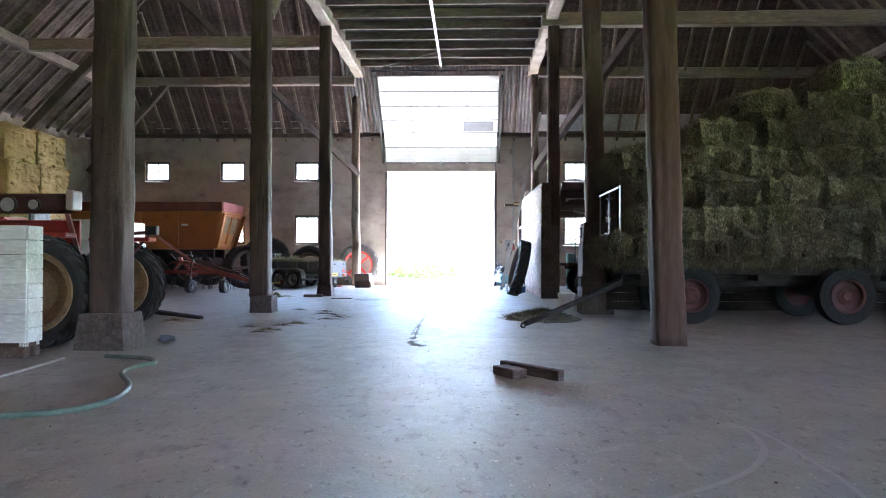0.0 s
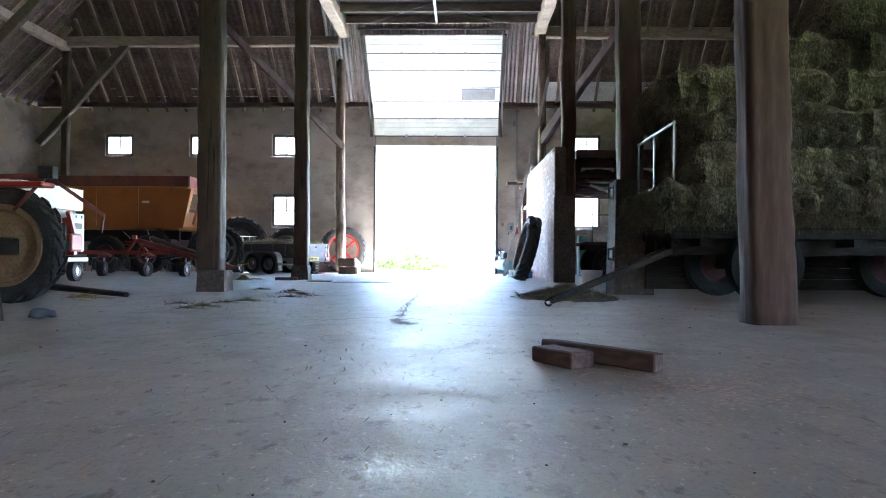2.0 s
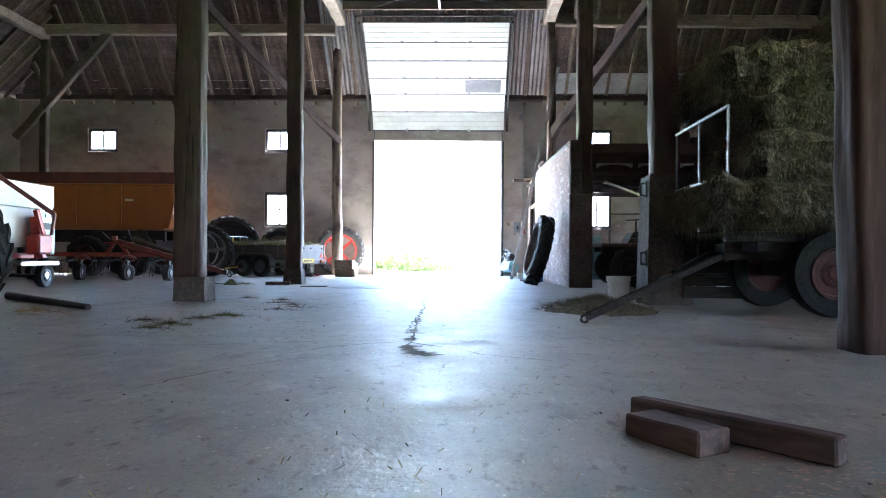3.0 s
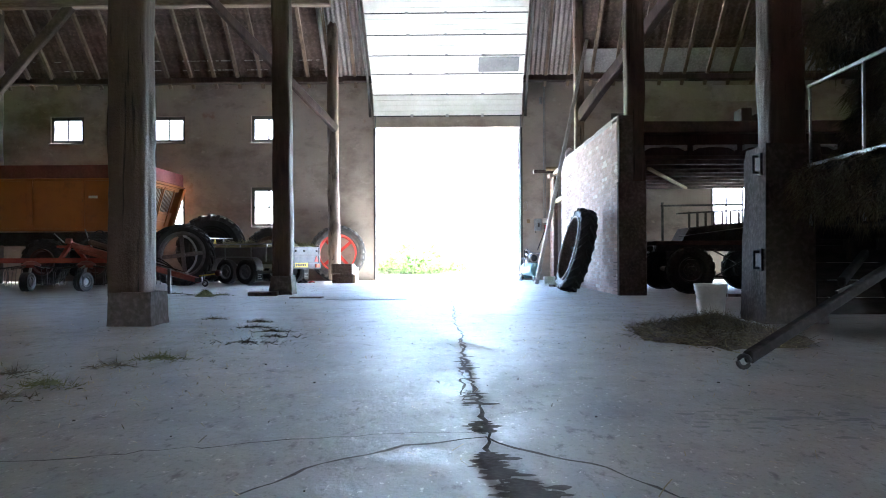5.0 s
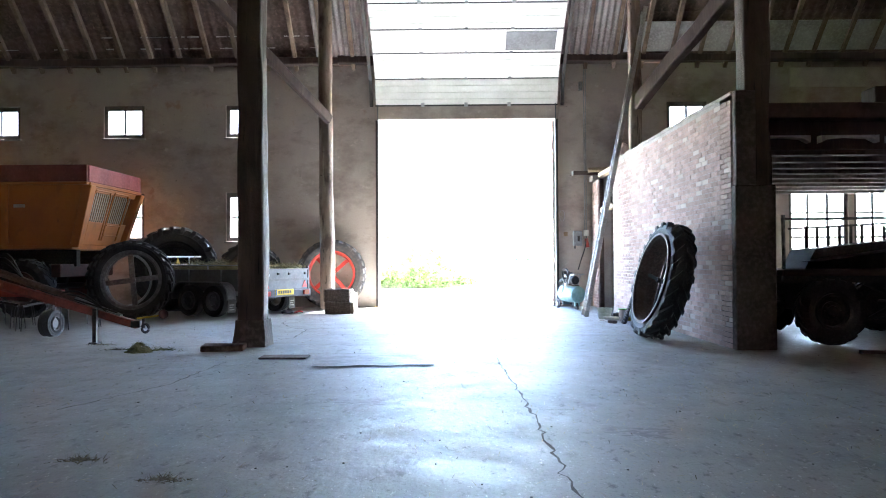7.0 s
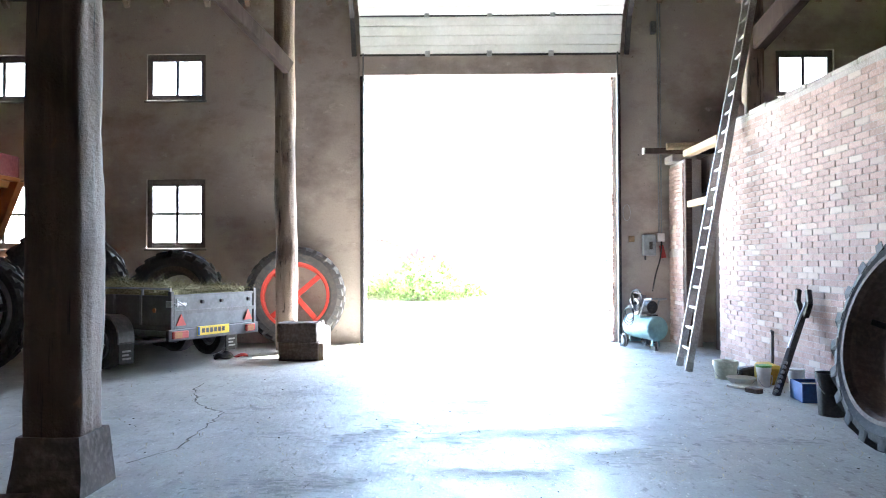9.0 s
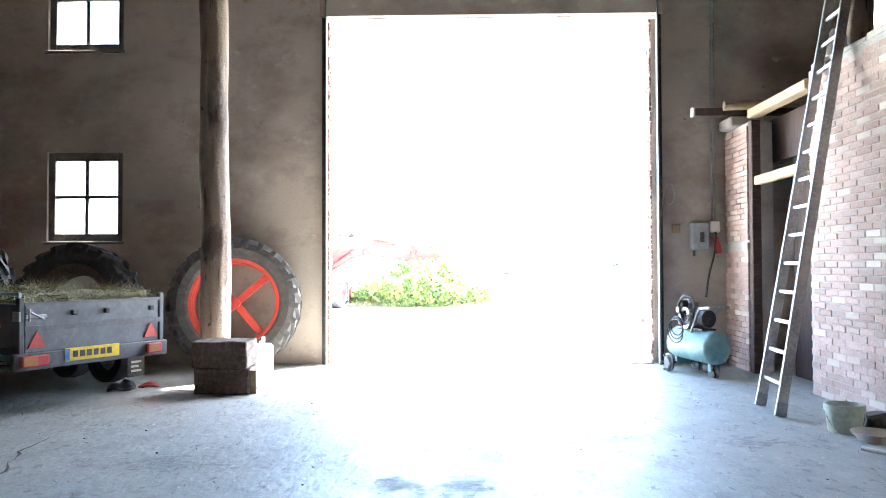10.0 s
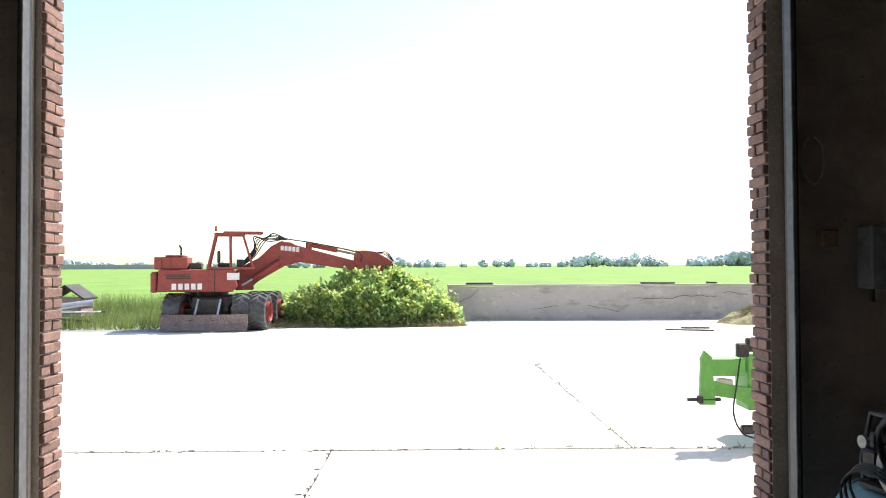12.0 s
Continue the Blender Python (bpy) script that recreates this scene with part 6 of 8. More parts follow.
    part("plate_marks", boxes(*[(0.0465, 0.049, 0.43 + 0.065 * k, 0.475 + 0.065 * k, 0.45, 0.505) for k in range(6)]), M_DARK, pl)
    part("plate_strip", boxes((0.0465, 0.0485, 0.365, 0.40, 0.425, 0.525)), M_BLUE, pl)
    for y in (0.05, W - 0.20):
        tr = bmesh.new()
        prism(tr, [(y, 0.56), (y + 0.15, 0.56), (y + 0.075, 0.70)], 0.024, 0.034, Matrix(((0, 1, 0, 0), (1, 0, 0, 0), (0, 0, 1, 0), (0, 0, 0, 1))))
        part("reflector", tr, M_RED2, t)
    for x in (-0.99, -1.67):
        wheel(t, x, -0.17, 0.315, 0.315, 0.17, 0.18, M_GREYPANEL)
        wheel(t, x, W + 0.17, 0.315, 0.315, 0.17, 0.18, M_GALV, flip=-1)
        part("axle", rod(bmesh.new(), (x, -0.1, 0.29), (x, W + 0.1, 0.29), 0.03), M_DARK, t)
    for y0, y1 in ((-0.28, -0.06), (W + 0.06, W + 0.28)):
        mg = bmesh.new()
        arc = [k * math.pi / 12 for k in range(7)]
        outline = [(-0.57, 0.34)] + [(-0.83 + 0.26 * math.cos(a), 0.42 + 0.26 * math.sin(a)) for a in arc] + [(-1.85 - 0.26 * math.sin(a), 0.42 + 0.26 * math.cos(a)) for a in arc] + [(-2.11, 0.34)]
        inner = [(-1.34 + (x + 1.34) * 0.972, z - 0.018 * (z > 0.36)) for x, z in outline]
        prism(mg, outline + inner[::-1], y0, y1)
        lip = y0 if y0 < 0 else y1
        for p, q in zip(outline, outline[1:]):
            rod(mg, (p[0], lip, p[1]), (q[0], lip, q[1]), 0.011, seg=6)
        part("mudguard", mg, M_GUARD, t, "rounded grey steel mudguard with a rolled lip")
        fl = part("mud_flap", boxes((-0.585, -0.57, y0 + 0.01, y1 - 0.01, 0.10, 0.36)), M_RUBBER, t)
        part("flap_marks", boxes(*[(-0.569, -0.567, y0 + 0.05, y1 - 0.05 - 0.03 * (r % 2), 0.15 + 0.045 * r, 0.172 + 0.045 * r) for r in range(3)]), M_GREY, fl, "pale worn lettering bars")
    rl = bmesh.new()
    for z in (1.02, 1.18):
        bar(rl, (-L, 0.05, z), (-L, W - 0.05, z), 0.025)
    for y in (0.05, W / 2, W - 0.05):
        bar(rl, (-L, y, 0.92), (-L, y, 1.18), 0.025)
    bar(rl, (-L, 0, 1.0), (0.0, 0, 1.0), 0.022)
    for x in (-0.011, -0.5, -1.4):
        bar(rl, (x, 0, 0.92), (x, 0, 1.0), 0.022)
    part("head_rail", rl, M_GALV, t)
    part("warning_triangle", prism(bmesh.new(), [(0.3, 1.02), (0.42, 1.02), (0.36, 1.17)], -L + 0.015, -L + 0.025, Matrix(((0, 1, 0, 0), (1, 0, 0, 0), (0, 0, 1, 0), (0, 0, 0, 1)))), M_YELLOW, t)
    return t


car_trailer()
def trailer_hay():
    """A flat load of hay: a lumpy bed with stalks standing up and over the boards."""
    bm = boxes((-2.60, -0.08, 0.09, 1.29, 0.57, 0.99))
    bmesh.ops.subdivide_edges(bm, edges=bm.edges[:], cuts=9, use_grid_fill=True)
    roughen(bm, 0.05, 5, 2)
    rh = random.Random(9)
    rows = []
    for _ in range(7000):
        x, y = rh.uniform(-2.62, -0.03), rh.uniform(0.04, 1.34)
        up = max(0.0, noise.noise(Vector((x * 2.2, y * 2.2, 3)))) * 0.30
        rows.append(((x, y, 0.95 + up * rh.random()), Vector((rh.gauss(0, 1), rh.gauss(0, 1), rh.uniform(-0.3, 0.9))).normalized()))
    blades(bm, rows, 0.17, 0.0035)
    ob = tagged(finish(bm, "hay_load", M_HAYDRY), "dry hay heaped in the trailer", "hay", kind="stuff")
    ob.matrix_world = pose(-3.935, 23.67, 0, 0, 0, -29)


trailer_hay()

# block, canister and rags at the door post
blk = thing("timber_stack", pose(-2.95, 24.80, 0), "two stacked dark sleeper blocks in front of the door post", "timber block")
for i, (z0, z1, dx) in enumerate(((0.0, 0.24, 0.02), (0.245, 0.50, 0.0))):
    bm = boxes((dx, dx + 0.53, 0.0, 0.38, z0, z1), bevel=0.012)
    bmesh.ops.subdivide_edges(bm, edges=[e for e in bm.edges if e.calc_length() > 0.2], cuts=5, use_grid_fill=True)
    roughen(bm, 0.010, 7, i * 3)
    part("sleeper_block", bm, M_BLOCK, blk)
can = bmesh.new()
box(can, -0.10, 0.10, -0.14, 0.14, 0.0, 0.40, 0.03)
cn = tagged(finish(can, "jerrycan", M_JUG), "white plastic jerrycan beside the sleeper blocks", "canister")
cn.matrix_world = pose(-2.46, 25.52, 0, 0, 0, 10)
part("cap", rod(bmesh.new(), (0.0, -0.07, 0.40), (0.0, -0.07, 0.44), 0.03), M_JUG, cn)
part("handle", pipe(bmesh.new(), [(0, 0.10, 0.395), (0, 0.09, 0.46), (0, 0.0, 0.46), (0, -0.02, 0.395)], 0.016, 6), M_JUG, cn)
tagged(finish(boxes((-2.40, -2.34, 24.84, 24.89, 0, 0.22)), "wooden_peg", M_PALE), "short pale wooden peg against the block", "wood")
rag(-3.75, 25.05, M_DARKCLOTH, 0.14, "crumpled dark cloth on the floor", 5)
rag(-3.55, 25.25, M_RED2, 0.09, "crumpled red cloth on the floor", 8)
mat_bm = bmesh.new()
bmesh.ops.create_grid(mat_bm, x_segments=26, y_segments=16, size=1.0)
for v in mat_bm.verts:
    wave = 0.03 * noise.noise(Vector((v.co.x * 3, 5, 1)))
    v.co = Vector((v.co.x * 0.62, (v.co.y + wave) * 0.40, 0.012 + 0.010 * noise.noise(v.co * 2.4)))
bmesh.ops.solidify(mat_bm, geom=mat_bm.faces[:], thickness=0.004)
fm = tagged(finish(mat_bm, "floor_mat", M_MAT), "thin grey sheet lying flat on the floor", "mat")
fm.matrix_world = pose(-1.17, 17.75, 0.002, 0, 0, 7)
tagged(finish(roughen(boxes((-2.45, -1.93, 17.95, 18.2, 0.0, 0.02), bevel=0.004), 0.006, 6), "board_scrap", M_BLOCK), "flat dark scrap of board on the floor", "board")


# ---- right side: bucket, second wagon, ladder, compressor ----
def bucket(x, y, z=0.0, r=0.16, h=0.34, mat=None, label="white plastic bucket with a lid", lid=True, name="bucket"):
    t = tagged(finish(lathe(bmesh.new(), [(0.001, 0.0), (r * 0.85, 0.0), (r * 0.98, h - 0.05), (r * 1.06, h - 0.05), (r * 1.06, h), (r * 0.96, h), (r * 0.94, h - 0.06), (0.001, h - 0.06)], 32), name, mat or M_PLASTIC, smooth=False), label, "bucket")
    t.location = (x, y, z)
    if lid:
        part("lid", lathe(bmesh.new(), [(0.001, h + 0.005), (r * 1.09, h + 0.005), (r * 1.09, h + 0.025), (0.001, h + 0.028)], 32), mat or M_PLASTIC, t)
    part("handle", tube(bmesh.new(), [(r * 1.07 * math.cos(a), -0.02 - 0.06 * math.sin(a), h - 0.08 - 0.12 * math.sin(a)) for a in [k * math.pi / 12 for k in range(13)]], 0.005, 5), M_GALV, t)
    return t


bucket(3.16, 14.4, r=0.17, h=0.33)
rag(3.72, 14.55, M_BLUEGREY, 0.16, "crumpled blue grey sack on the floor", 11)


def dark_wagon():
    w = thing("flat_wagon", pose(3.8, 19.09, 0), "dark flat farm wagon with rubber wheels under the loft", "wagon")
    part("deck", boxes((0, 6.5, 0, 2.0, 0.86, 0.94), bevel=0.01), M_SPLANK, w)
    part("chassis", boxes((0.1, 6.4, 0.5, 0.6, 0.76, 0.86), (0.1, 6.4, 1.4, 1.5, 0.76, 0.86), (0.0, 6.5, 0.0, 0.06, 0.80, 0.86)), M_DARK, w)
    cb = bmesh.new()
    for x0, x1 in ((1.05, 1.9), (1.9, 1.05), (2.6, 3.3), (3.3, 2.6)):
        bar(cb, (x0, 0.1, 0.76), (x1, 0.1, 0.30), 0.025)
    bar(cb, (1.0, 0.1, 0.30), (3.3, 0.1, 0.30), 0.03)
    part("brace", cb, M_DARK, w)
    for x in (0.62, 2.25, 5.4):
        part("axle", rod(bmesh.new(), (x, 0.15, 0.42), (x, 1.85, 0.42), 0.05), M_DARK, w)
        wheel(w, x, 0.10, 0.42, 0.42, 0.24, 0.22, M_DARK, lugs=16, lug_h=0.02)
        wheel(w, x, 1.9, 0.42, 0.42, 0.24, 0.22, M_DARK, lugs=16, lug_h=0.02, flip=-1)
        part("stub", boxes((x - 0.08, x + 0.08, 0.7, 1.3, 0.42, 0.76)), M_DARK, w)


dark_wagon()
# implement lying on the wagon: a sloping hopper, a slotted back and a guard rail
im = thing("harrow_frame", pose(4.0, 19.6, 0.94), "dark steel implement with a slotted frame lying on the wagon", "implement")
part("hopper", prism(bmesh.new(), [(0.55, 0.0), (0.7, 0.27), (2.2, 0.42), (5.4, 0.44), (5.5, 0.0)], 0.5, 1.25), M_DARK, im)
part("cover_sheet", bar(bmesh.new(), (0.5, 0.2, 0.10), (2.3, 0.3, 0.34), 0.5, 0.012, up=(0, 0, 1)), M_DARK, im)
for k in range(9):
    part("slot_bar", boxes((0.92 + 0.165 * k, 0.965 + 0.165 * k, 1.28, 1.31, 0.24, 0.62), bevel=0.006), M_DARK, im)
part("slot_rail", bar(bmesh.new(), (0.7, 1.295, 0.58), (2.7, 1.295, 0.68), 0.03, 0.10, up=(0, 1, 0)), M_DARK, im)
part("guard_rail", bar(bmesh.new(), (0.05, 0.1, 0.66), (5.2, 0.1, 0.70), 0.035, 0.035, 0.006), M_DARKGREY, im)
for x in (0.08, 1.6, 3.2, 5.1):
    part("guard_post", bar(bmesh.new(), (x, 0.1, 0.0), (x, 0.1, 0.72), 0.035), M_DARKGREY, im)
part("mast", boxes((2.42, 2.5, 0.6, 0.68, 0.1, 0.95), (2.3, 2.62, 0.58, 0.70, 0.42, 0.50), bevel=0.01), M_DARK, im)
tg_ = tagged(finish(boxes((4.45, 4.75, 24.2, 24.6, 0, 1.25), bevel=0.03), "cabinet", M_TEAL), "tall teal metal cabinet in the back room", "cabinet")
for k in range(7):
    r_ = tagged(finish(bar(bmesh.new(), (4.3 + 0.4 * k, 18.3 + 0.05 * k, 0.02), (5.0 + 0.4 * k, 18.1 + 0.1 * k, 0.02), 0.04), "stick", M_WOOD), "loose dark stick on the floor", "stick", "sticks on the floor")


def ladder():
    t = thing("ladder", pose(0, 0, 0), "aluminium ladder leaning against the wall end", "ladder")
    a0, a1 = Vector((2.22, 24.27, 0.0)), Vector((2.185, 23.79, 0.0))
    top = Vector((1.355, 0.58, 6.1))
    for a in (a0, a1):
        part("stile", bar(bmesh.new(), a, a + top + Vector((0, 0.10 if a is a1 else -0.04, 0)), 0.028, 0.085, 0.004, up=(1, 0, 0)), M_ALU, t)
        part("foot", bar(bmesh.new(), a, a + top * 0.018, 0.032, 0.09, 0.004, up=(1, 0, 0)), M_GREY, t)
    n = 24
    for k in range(n):
        f = (0.25 + 0.25 * k) / 6.19
        if f > 0.98:
            break
        part("rung", bar(bmesh.new(), a0 + top * f + Vector((0, -0.04 * f, 0)), a1 + top * f + Vector((0, 0.10 * f, 0)), 0.03, 0.03, 0.003), M_ALU, t)


ladder()


def compressor():
    t = thing("air_compressor", pose(2.21, 26.45, 0, 0, 0, -75) @ Matrix.Diagonal((0.84, 0.9, 0.95, 1.0)), "dull teal air compressor with a cylindrical tank on wheels", "compressor")
    tank = bmesh.new()
    prof = [(0.001, -0.52)] + [(0.19 * math.sin(a), -0.42 - 0.10 * math.cos(a)) for a in [k * math.pi / 12 for k in range(1, 7)]]
    prof += [(0.19, 0.42)] + [(0.19 * math.cos(a), 0.42 + 0.10 * math.sin(a)) for a in [k * math.pi / 12 for k in range(1, 6)]] + [(0.001, 0.52)]
    lathe(tank, prof, 32, Matrix.Translation((0.35, 0, 0.34)) @ ROT_Y)
    part("tank", tank, M_TEAL, t, "teal painted air tank", smooth=True)
    part("seam", lathe(bmesh.new(), [(0.192, -0.43), (0.196, -0.43), (0.196, -0.415), (0.192, -0.415)], 32, Matrix.Translation((0.35, 0, 0.34)) @ ROT_Y, closed=True), M_TEAL, t)
    for y in (-0.2, 0.2):
        wheel(t, 0.0, y, 0.10, 0.10, 0.05, 0.055, M_GREYPANEL, flip=1 if y < 0 else -1)
    part("axle", rod(bmesh.new(), (0.0, -0.2, 0.10), (0.0, 0.2, 0.10), 0.012), M_DARK, t)
    part("leg", boxes((-0.02, 0.02, -0.1, 0.1, 0.08, 0.2)), M_TEAL, t)
    part("leg", boxes((0.68, 0.74, -0.06, 0.06, 0.07, 0.2)), M_TEAL, t)
    wheel(t, 0.71, 0.0, 0.045, 0.045, 0.03, 0.025, M_DARK, name="caster")
    part("base_plate", boxes((0.0, 0.62, -0.1, 0.1, 0.525, 0.545)), M_DARK, t)
    cyl = bmesh.new()
    for k in range(7):
        lathe(cyl, [(0.001, 0.545 + 0.035 * k), (0.065, 0.545 + 0.035 * k), (0.065, 0.562 + 0.035 * k), (0.045, 0.565 + 0.035 * k), (0.001, 0.58 + 0.035 * k)], 16, Matrix.Translation((0.22, 0, 0)))
    part("finned_cylinder", cyl, M_DARK2, t)
    cyl2 = bmesh.new()
    for k in range(6):
        lathe(cyl2, [(0.001, 0.545 + 0.033 * k), (0.055, 0.545 + 0.033 * k), (0.055, 0.56 + 0.033 * k), (0.038, 0.564 + 0.033 * k), (0.001, 0.578 + 0.033 * k)], 16, Matrix.Translation((0.10, 0.05, 0)))
    part("finned_cylinder", cyl2, M_DARK2, t)
    part("cylinder_head", boxes((0.15, 0.29, -0.07, 0.07, 0.79, 0.84), bevel=0.012), M_DARK2, t)
    part("air_filter", rod(bmesh.new(), (0.22, -0.07, 0.82), (0.22, -0.15, 0.82), 0.045, seg=16), M_DARK, t)
    part("delivery_pipe", pipe(bmesh.new(), [(0.10, 0.05, 0.74), (0.10, 0.05, 0.86), (-0.06, 0.05, 0.86), (-0.10, 0.02, 0.62), (-0.06, 0.0, 0.46)], 0.012), M_DARKGREY, t)
    part("motor", rod(bmesh.new(), (0.32, 0, 0.66), (0.62, 0, 0.66), 0.1, seg=24), M_DARK, t)
    part("flywheel", lathe(bmesh.new(), [(0.09, -0.015), (0.13, -0.015), (0.13, 0.015), (0.09, 0.015)], 28, Matrix.Translation((0.3, -0.13, 0.66)) @ ROT_X, closed=True), M_GREY, t)
    part("pressure_switch", boxes((-0.02, 0.08, -0.06, 0.06, 0.56, 0.70), (0.0, 0.05, -0.03, 0.03, 0.70, 0.78), bevel=0.012), M_DARK, t)
    part("gauge", rod(bmesh.new(), (0.02, -0.065, 0.74), (0.02, -0.09, 0.74), 0.032, seg=16), M_GREY, t)
    part("handle", pipe(bmesh.new(), [(0.42, -0.13, 0.50), (0.62, -0.13, 0.78), (0.84, -0.13, 0.80), (0.84, 0.13, 0.80), (0.62, 0.13, 0.78), (0.42, 0.13, 0.50)], 0.016), M_GREY, t)
    for k in range(4):
        r = 0.14 + 0.014 * k
        cx, cz = 0.34 + 0.02 * k, 0.80 - 0.015 * k
        part("air_hose", tube(bmesh.new(), [(cx + r * math.cos(a), -0.14 - 0.012 * k + 0.02 * math.sin(a * 2), cz + r * 0.9 * math.sin(a)) for a in [q * math.pi / 10 for q in range(21)]], 0.009, 6), M_RUBBER, t)
    for k in range(3):
        r = 0.15 + 0.02 * k
        part("air_hose", tube(bmesh.new(), [(0.2 + r * math.cos(a), -0.20 - 0.01 * k, 0.56 - 0.03 * k + r * 0.75 * math.sin(a)) for a in [q * math.pi / 10 for q in range(21)]], 0.008, 6), M_RUBBER, t)


compressor()

# electrics on the end wall
el = thing("switch_box", pose(0, 0, 0), "grey electrical switch box mounted on the wall", "switch box")
part("box", boxes((2.46, 2.66, 26.85, 26.995, 1.40, 1.74), bevel=0.01), M_GREYBOX, el)
part("button", boxes((2.55, 2.60, 26.842, 26.85, 1.50, 1.62)), M_DARK, el)
part("gland", rod(bmesh.new(), (2.5, 26.92, 1.40), (2.5, 26.92, 1.33), 0.015), M_DARK, el)
sk = thing("socket", pose(0, 0, 0), "cream wall socket above the compressor", "socket")
part("plate", boxes((2.25, 2.34, 26.95, 26.996, 1.62, 1.72), bevel=0.006), M_CREAM, sk)
jb = thing("junction_box", pose(0, 0, 0), "pale junction box on conduit pipes", "junction box")
part("box", boxes((2.70, 2.82, 26.92, 26.996, 1.62, 1.76), bevel=0.008), M_PLASTIC, jb)
for x in (2.735, 2.775):
    part("conduit", rod(bmesh.new(), (x, 26.96, 1.76), (x, 26.96, 5.5), 0.012, seg=8), M_GREY, jb)
fe = thing("red_plug", pose(0, 0, 0), "red power coupler hanging under the junction box", "plug")
part("body", rod(bmesh.new(), (2.76, 26.92, 1.56), (2.79, 26.9, 1.36), 0.035, 0.045, 14), M_RED, fe)
part("cable", tube(bmesh.new(), spline([(2.76, 26.93, 1.62), (2.76, 26.9, 1.58), (2.72, 26.85, 1.35), (2.62, 26.75, 1.1), (2.5, 26.5, 0.85)], 6), 0.012), M_RUBBER, fe)
wl = thing("wire_loop", pose(0, 0, 0), "thin white wire loop hanging on the wall", "wire")
part("loop", tube(bmesh.new(), [(2.22 + 0.06 * math.sin(a), 26.975, 2.1 + 0.13 * math.cos(a)) for a in [k * math.pi / 10 for k in range(20)]], 0.004, 5), M_GALV, wl)
part("nail", rod(bmesh.new(), (2.22, 26.96, 2.23), (2.22, 27.0, 2.23), 0.005, seg=6), M_GREY, wl)
lamp_ = thing("door_sensor", pose(0, 0, 0), "small grey sensor box high on the wall", "sensor")
part("housing", boxes((2.62, 2.70, 26.9, 26.996, 5.0, 5.2), bevel=0.01), M_GREY, lamp_)

sack = bmesh.new()
bmesh.ops.create_icosphere(sack, subdivisions=3, radius=0.2)
for v in sack.verts:
    v.co = Vector((v.co.x * 0.55, v.co.y * 0.7, max(-0.12, v.co.z * 0.9))) + noise.noise_vector(v.co * 7) * 0.05
so = tagged(finish(sack, "paper_sack", M_PALESACK, smooth=True), "crumpled pale pink sack on top of the brick wall", "sack")
so.location = (3.12, 24.72, BZ + 0.16)

# row of things along the brick wall
bucket(2.43, 23.27, r=0.13, h=0.2, mat=M_CLEARPL, label="cloudy plastic tub with green dregs", lid=False, name="tub")
bucket(2.64, 22.76, r=0.07, h=0.2, label="white plastic canister with a green lid", lid=False, name="canister")
part("lid", rod(bmesh.new(), (0, 0, 0.202), (0, 0, 0.222), 0.08, seg=24), M_GREEN, [o for o in bpy.data.objects if o.name.startswith("canister")][-1])
bucket(2.84, 22.46, r=0.075, h=0.2, label="white plastic pot beside the wall", lid=True, name="canister")
bucket(2.60, 21.30, r=0.12, h=0.36, mat=M_RUBBER, label="black rubber bucket against the wall", lid=False)
yt = bmesh.new()
box(yt, -0.2, 0.2, -0.09, 0.09, 0, 0.2, 0.03)
o = tagged(finish(yt, "tub", M_YELLOW), "yellow plastic tub beside the brick wall", "tub")
o.matrix_world = pose(2.79, 23.0, 0, 0, 0, 86)
bt = bmesh.new()
for r in ((-0.2, 0.2, -0.15, -0.13, 0, 0.22), (-0.2, 0.2, 0.13, 0.15, 0, 0.22), (-0.2, -0.18, -0.13, 0.13, 0, 0.22), (0.18, 0.2, -0.13, 0.13, 0, 0.22), (-0.2, 0.2, -0.15, 0.15, 0, 0.02)):
    box(bt, *r, 0.004)
o = tagged(finish(bt, "crate", M_BLUE), "blue plastic crate on the floor", "crate")
o.matrix_world = pose(2.74, 21.98, 0, 0, 0, 84) @ Matrix.Scale(0.8, 4)
part("paper", boxes((-0.12, 0.1, -0.1, 0.1, 0.02, 0.19)), M_PLASTIC, o)
cl = tagged(finish(roughen(boxes((-0.11, 0.11, -0.08, 0.08, 0, 0.12), bevel=0.02), 0.02, 6), "oily_cloth", M_DARKCLOTH), "dark oily cloth crumpled beside the tub", "cloth")
cl.matrix_world = pose(2.68, 23.35, 0, 0, 0, 20)
tr_ = tagged(finish(lathe(bmesh.new(), [(0.001, 0.01), (0.10, 0.01), (0.15, 0.06), (0.155, 0.06), (0.105, 0.0), (0.001, 0.0)], 24), "tray", M_PLASTIC), "pale shallow tray on the floor", "tray")
tr_.location = (2.49, 22.98, 0)
br_ = thing("hand_brush", pose(2.34, 22.44, 0, 0, 0, -60), "hand brush with a pale handle on the floor", "brush")
part("handle", rod(bmesh.new(), (-0.24, 0, 0.03), (0.0, 0, 0.03), 0.014), M_PLASTIC, br_)
part("bristles", boxes((0.0, 0.16, -0.04, 0.04, 0.0, 0.05), bevel=0.008), M_BLOCK, br_)
sp = thing("handle_bar", pose(0, 0, 0), "short dark iron bar standing against the brick wall", "bar")
part("bar", rod(bmesh.new(), (2.91, 23.18, 0.0), (2.93, 23.21, 0.53), 0.016), M_DARK, sp)
part("grip", rod(bmesh.new(), (2.91, 23.17, 0.52), (2.94, 23.27, 0.53), 0.015), M_DARK, sp)


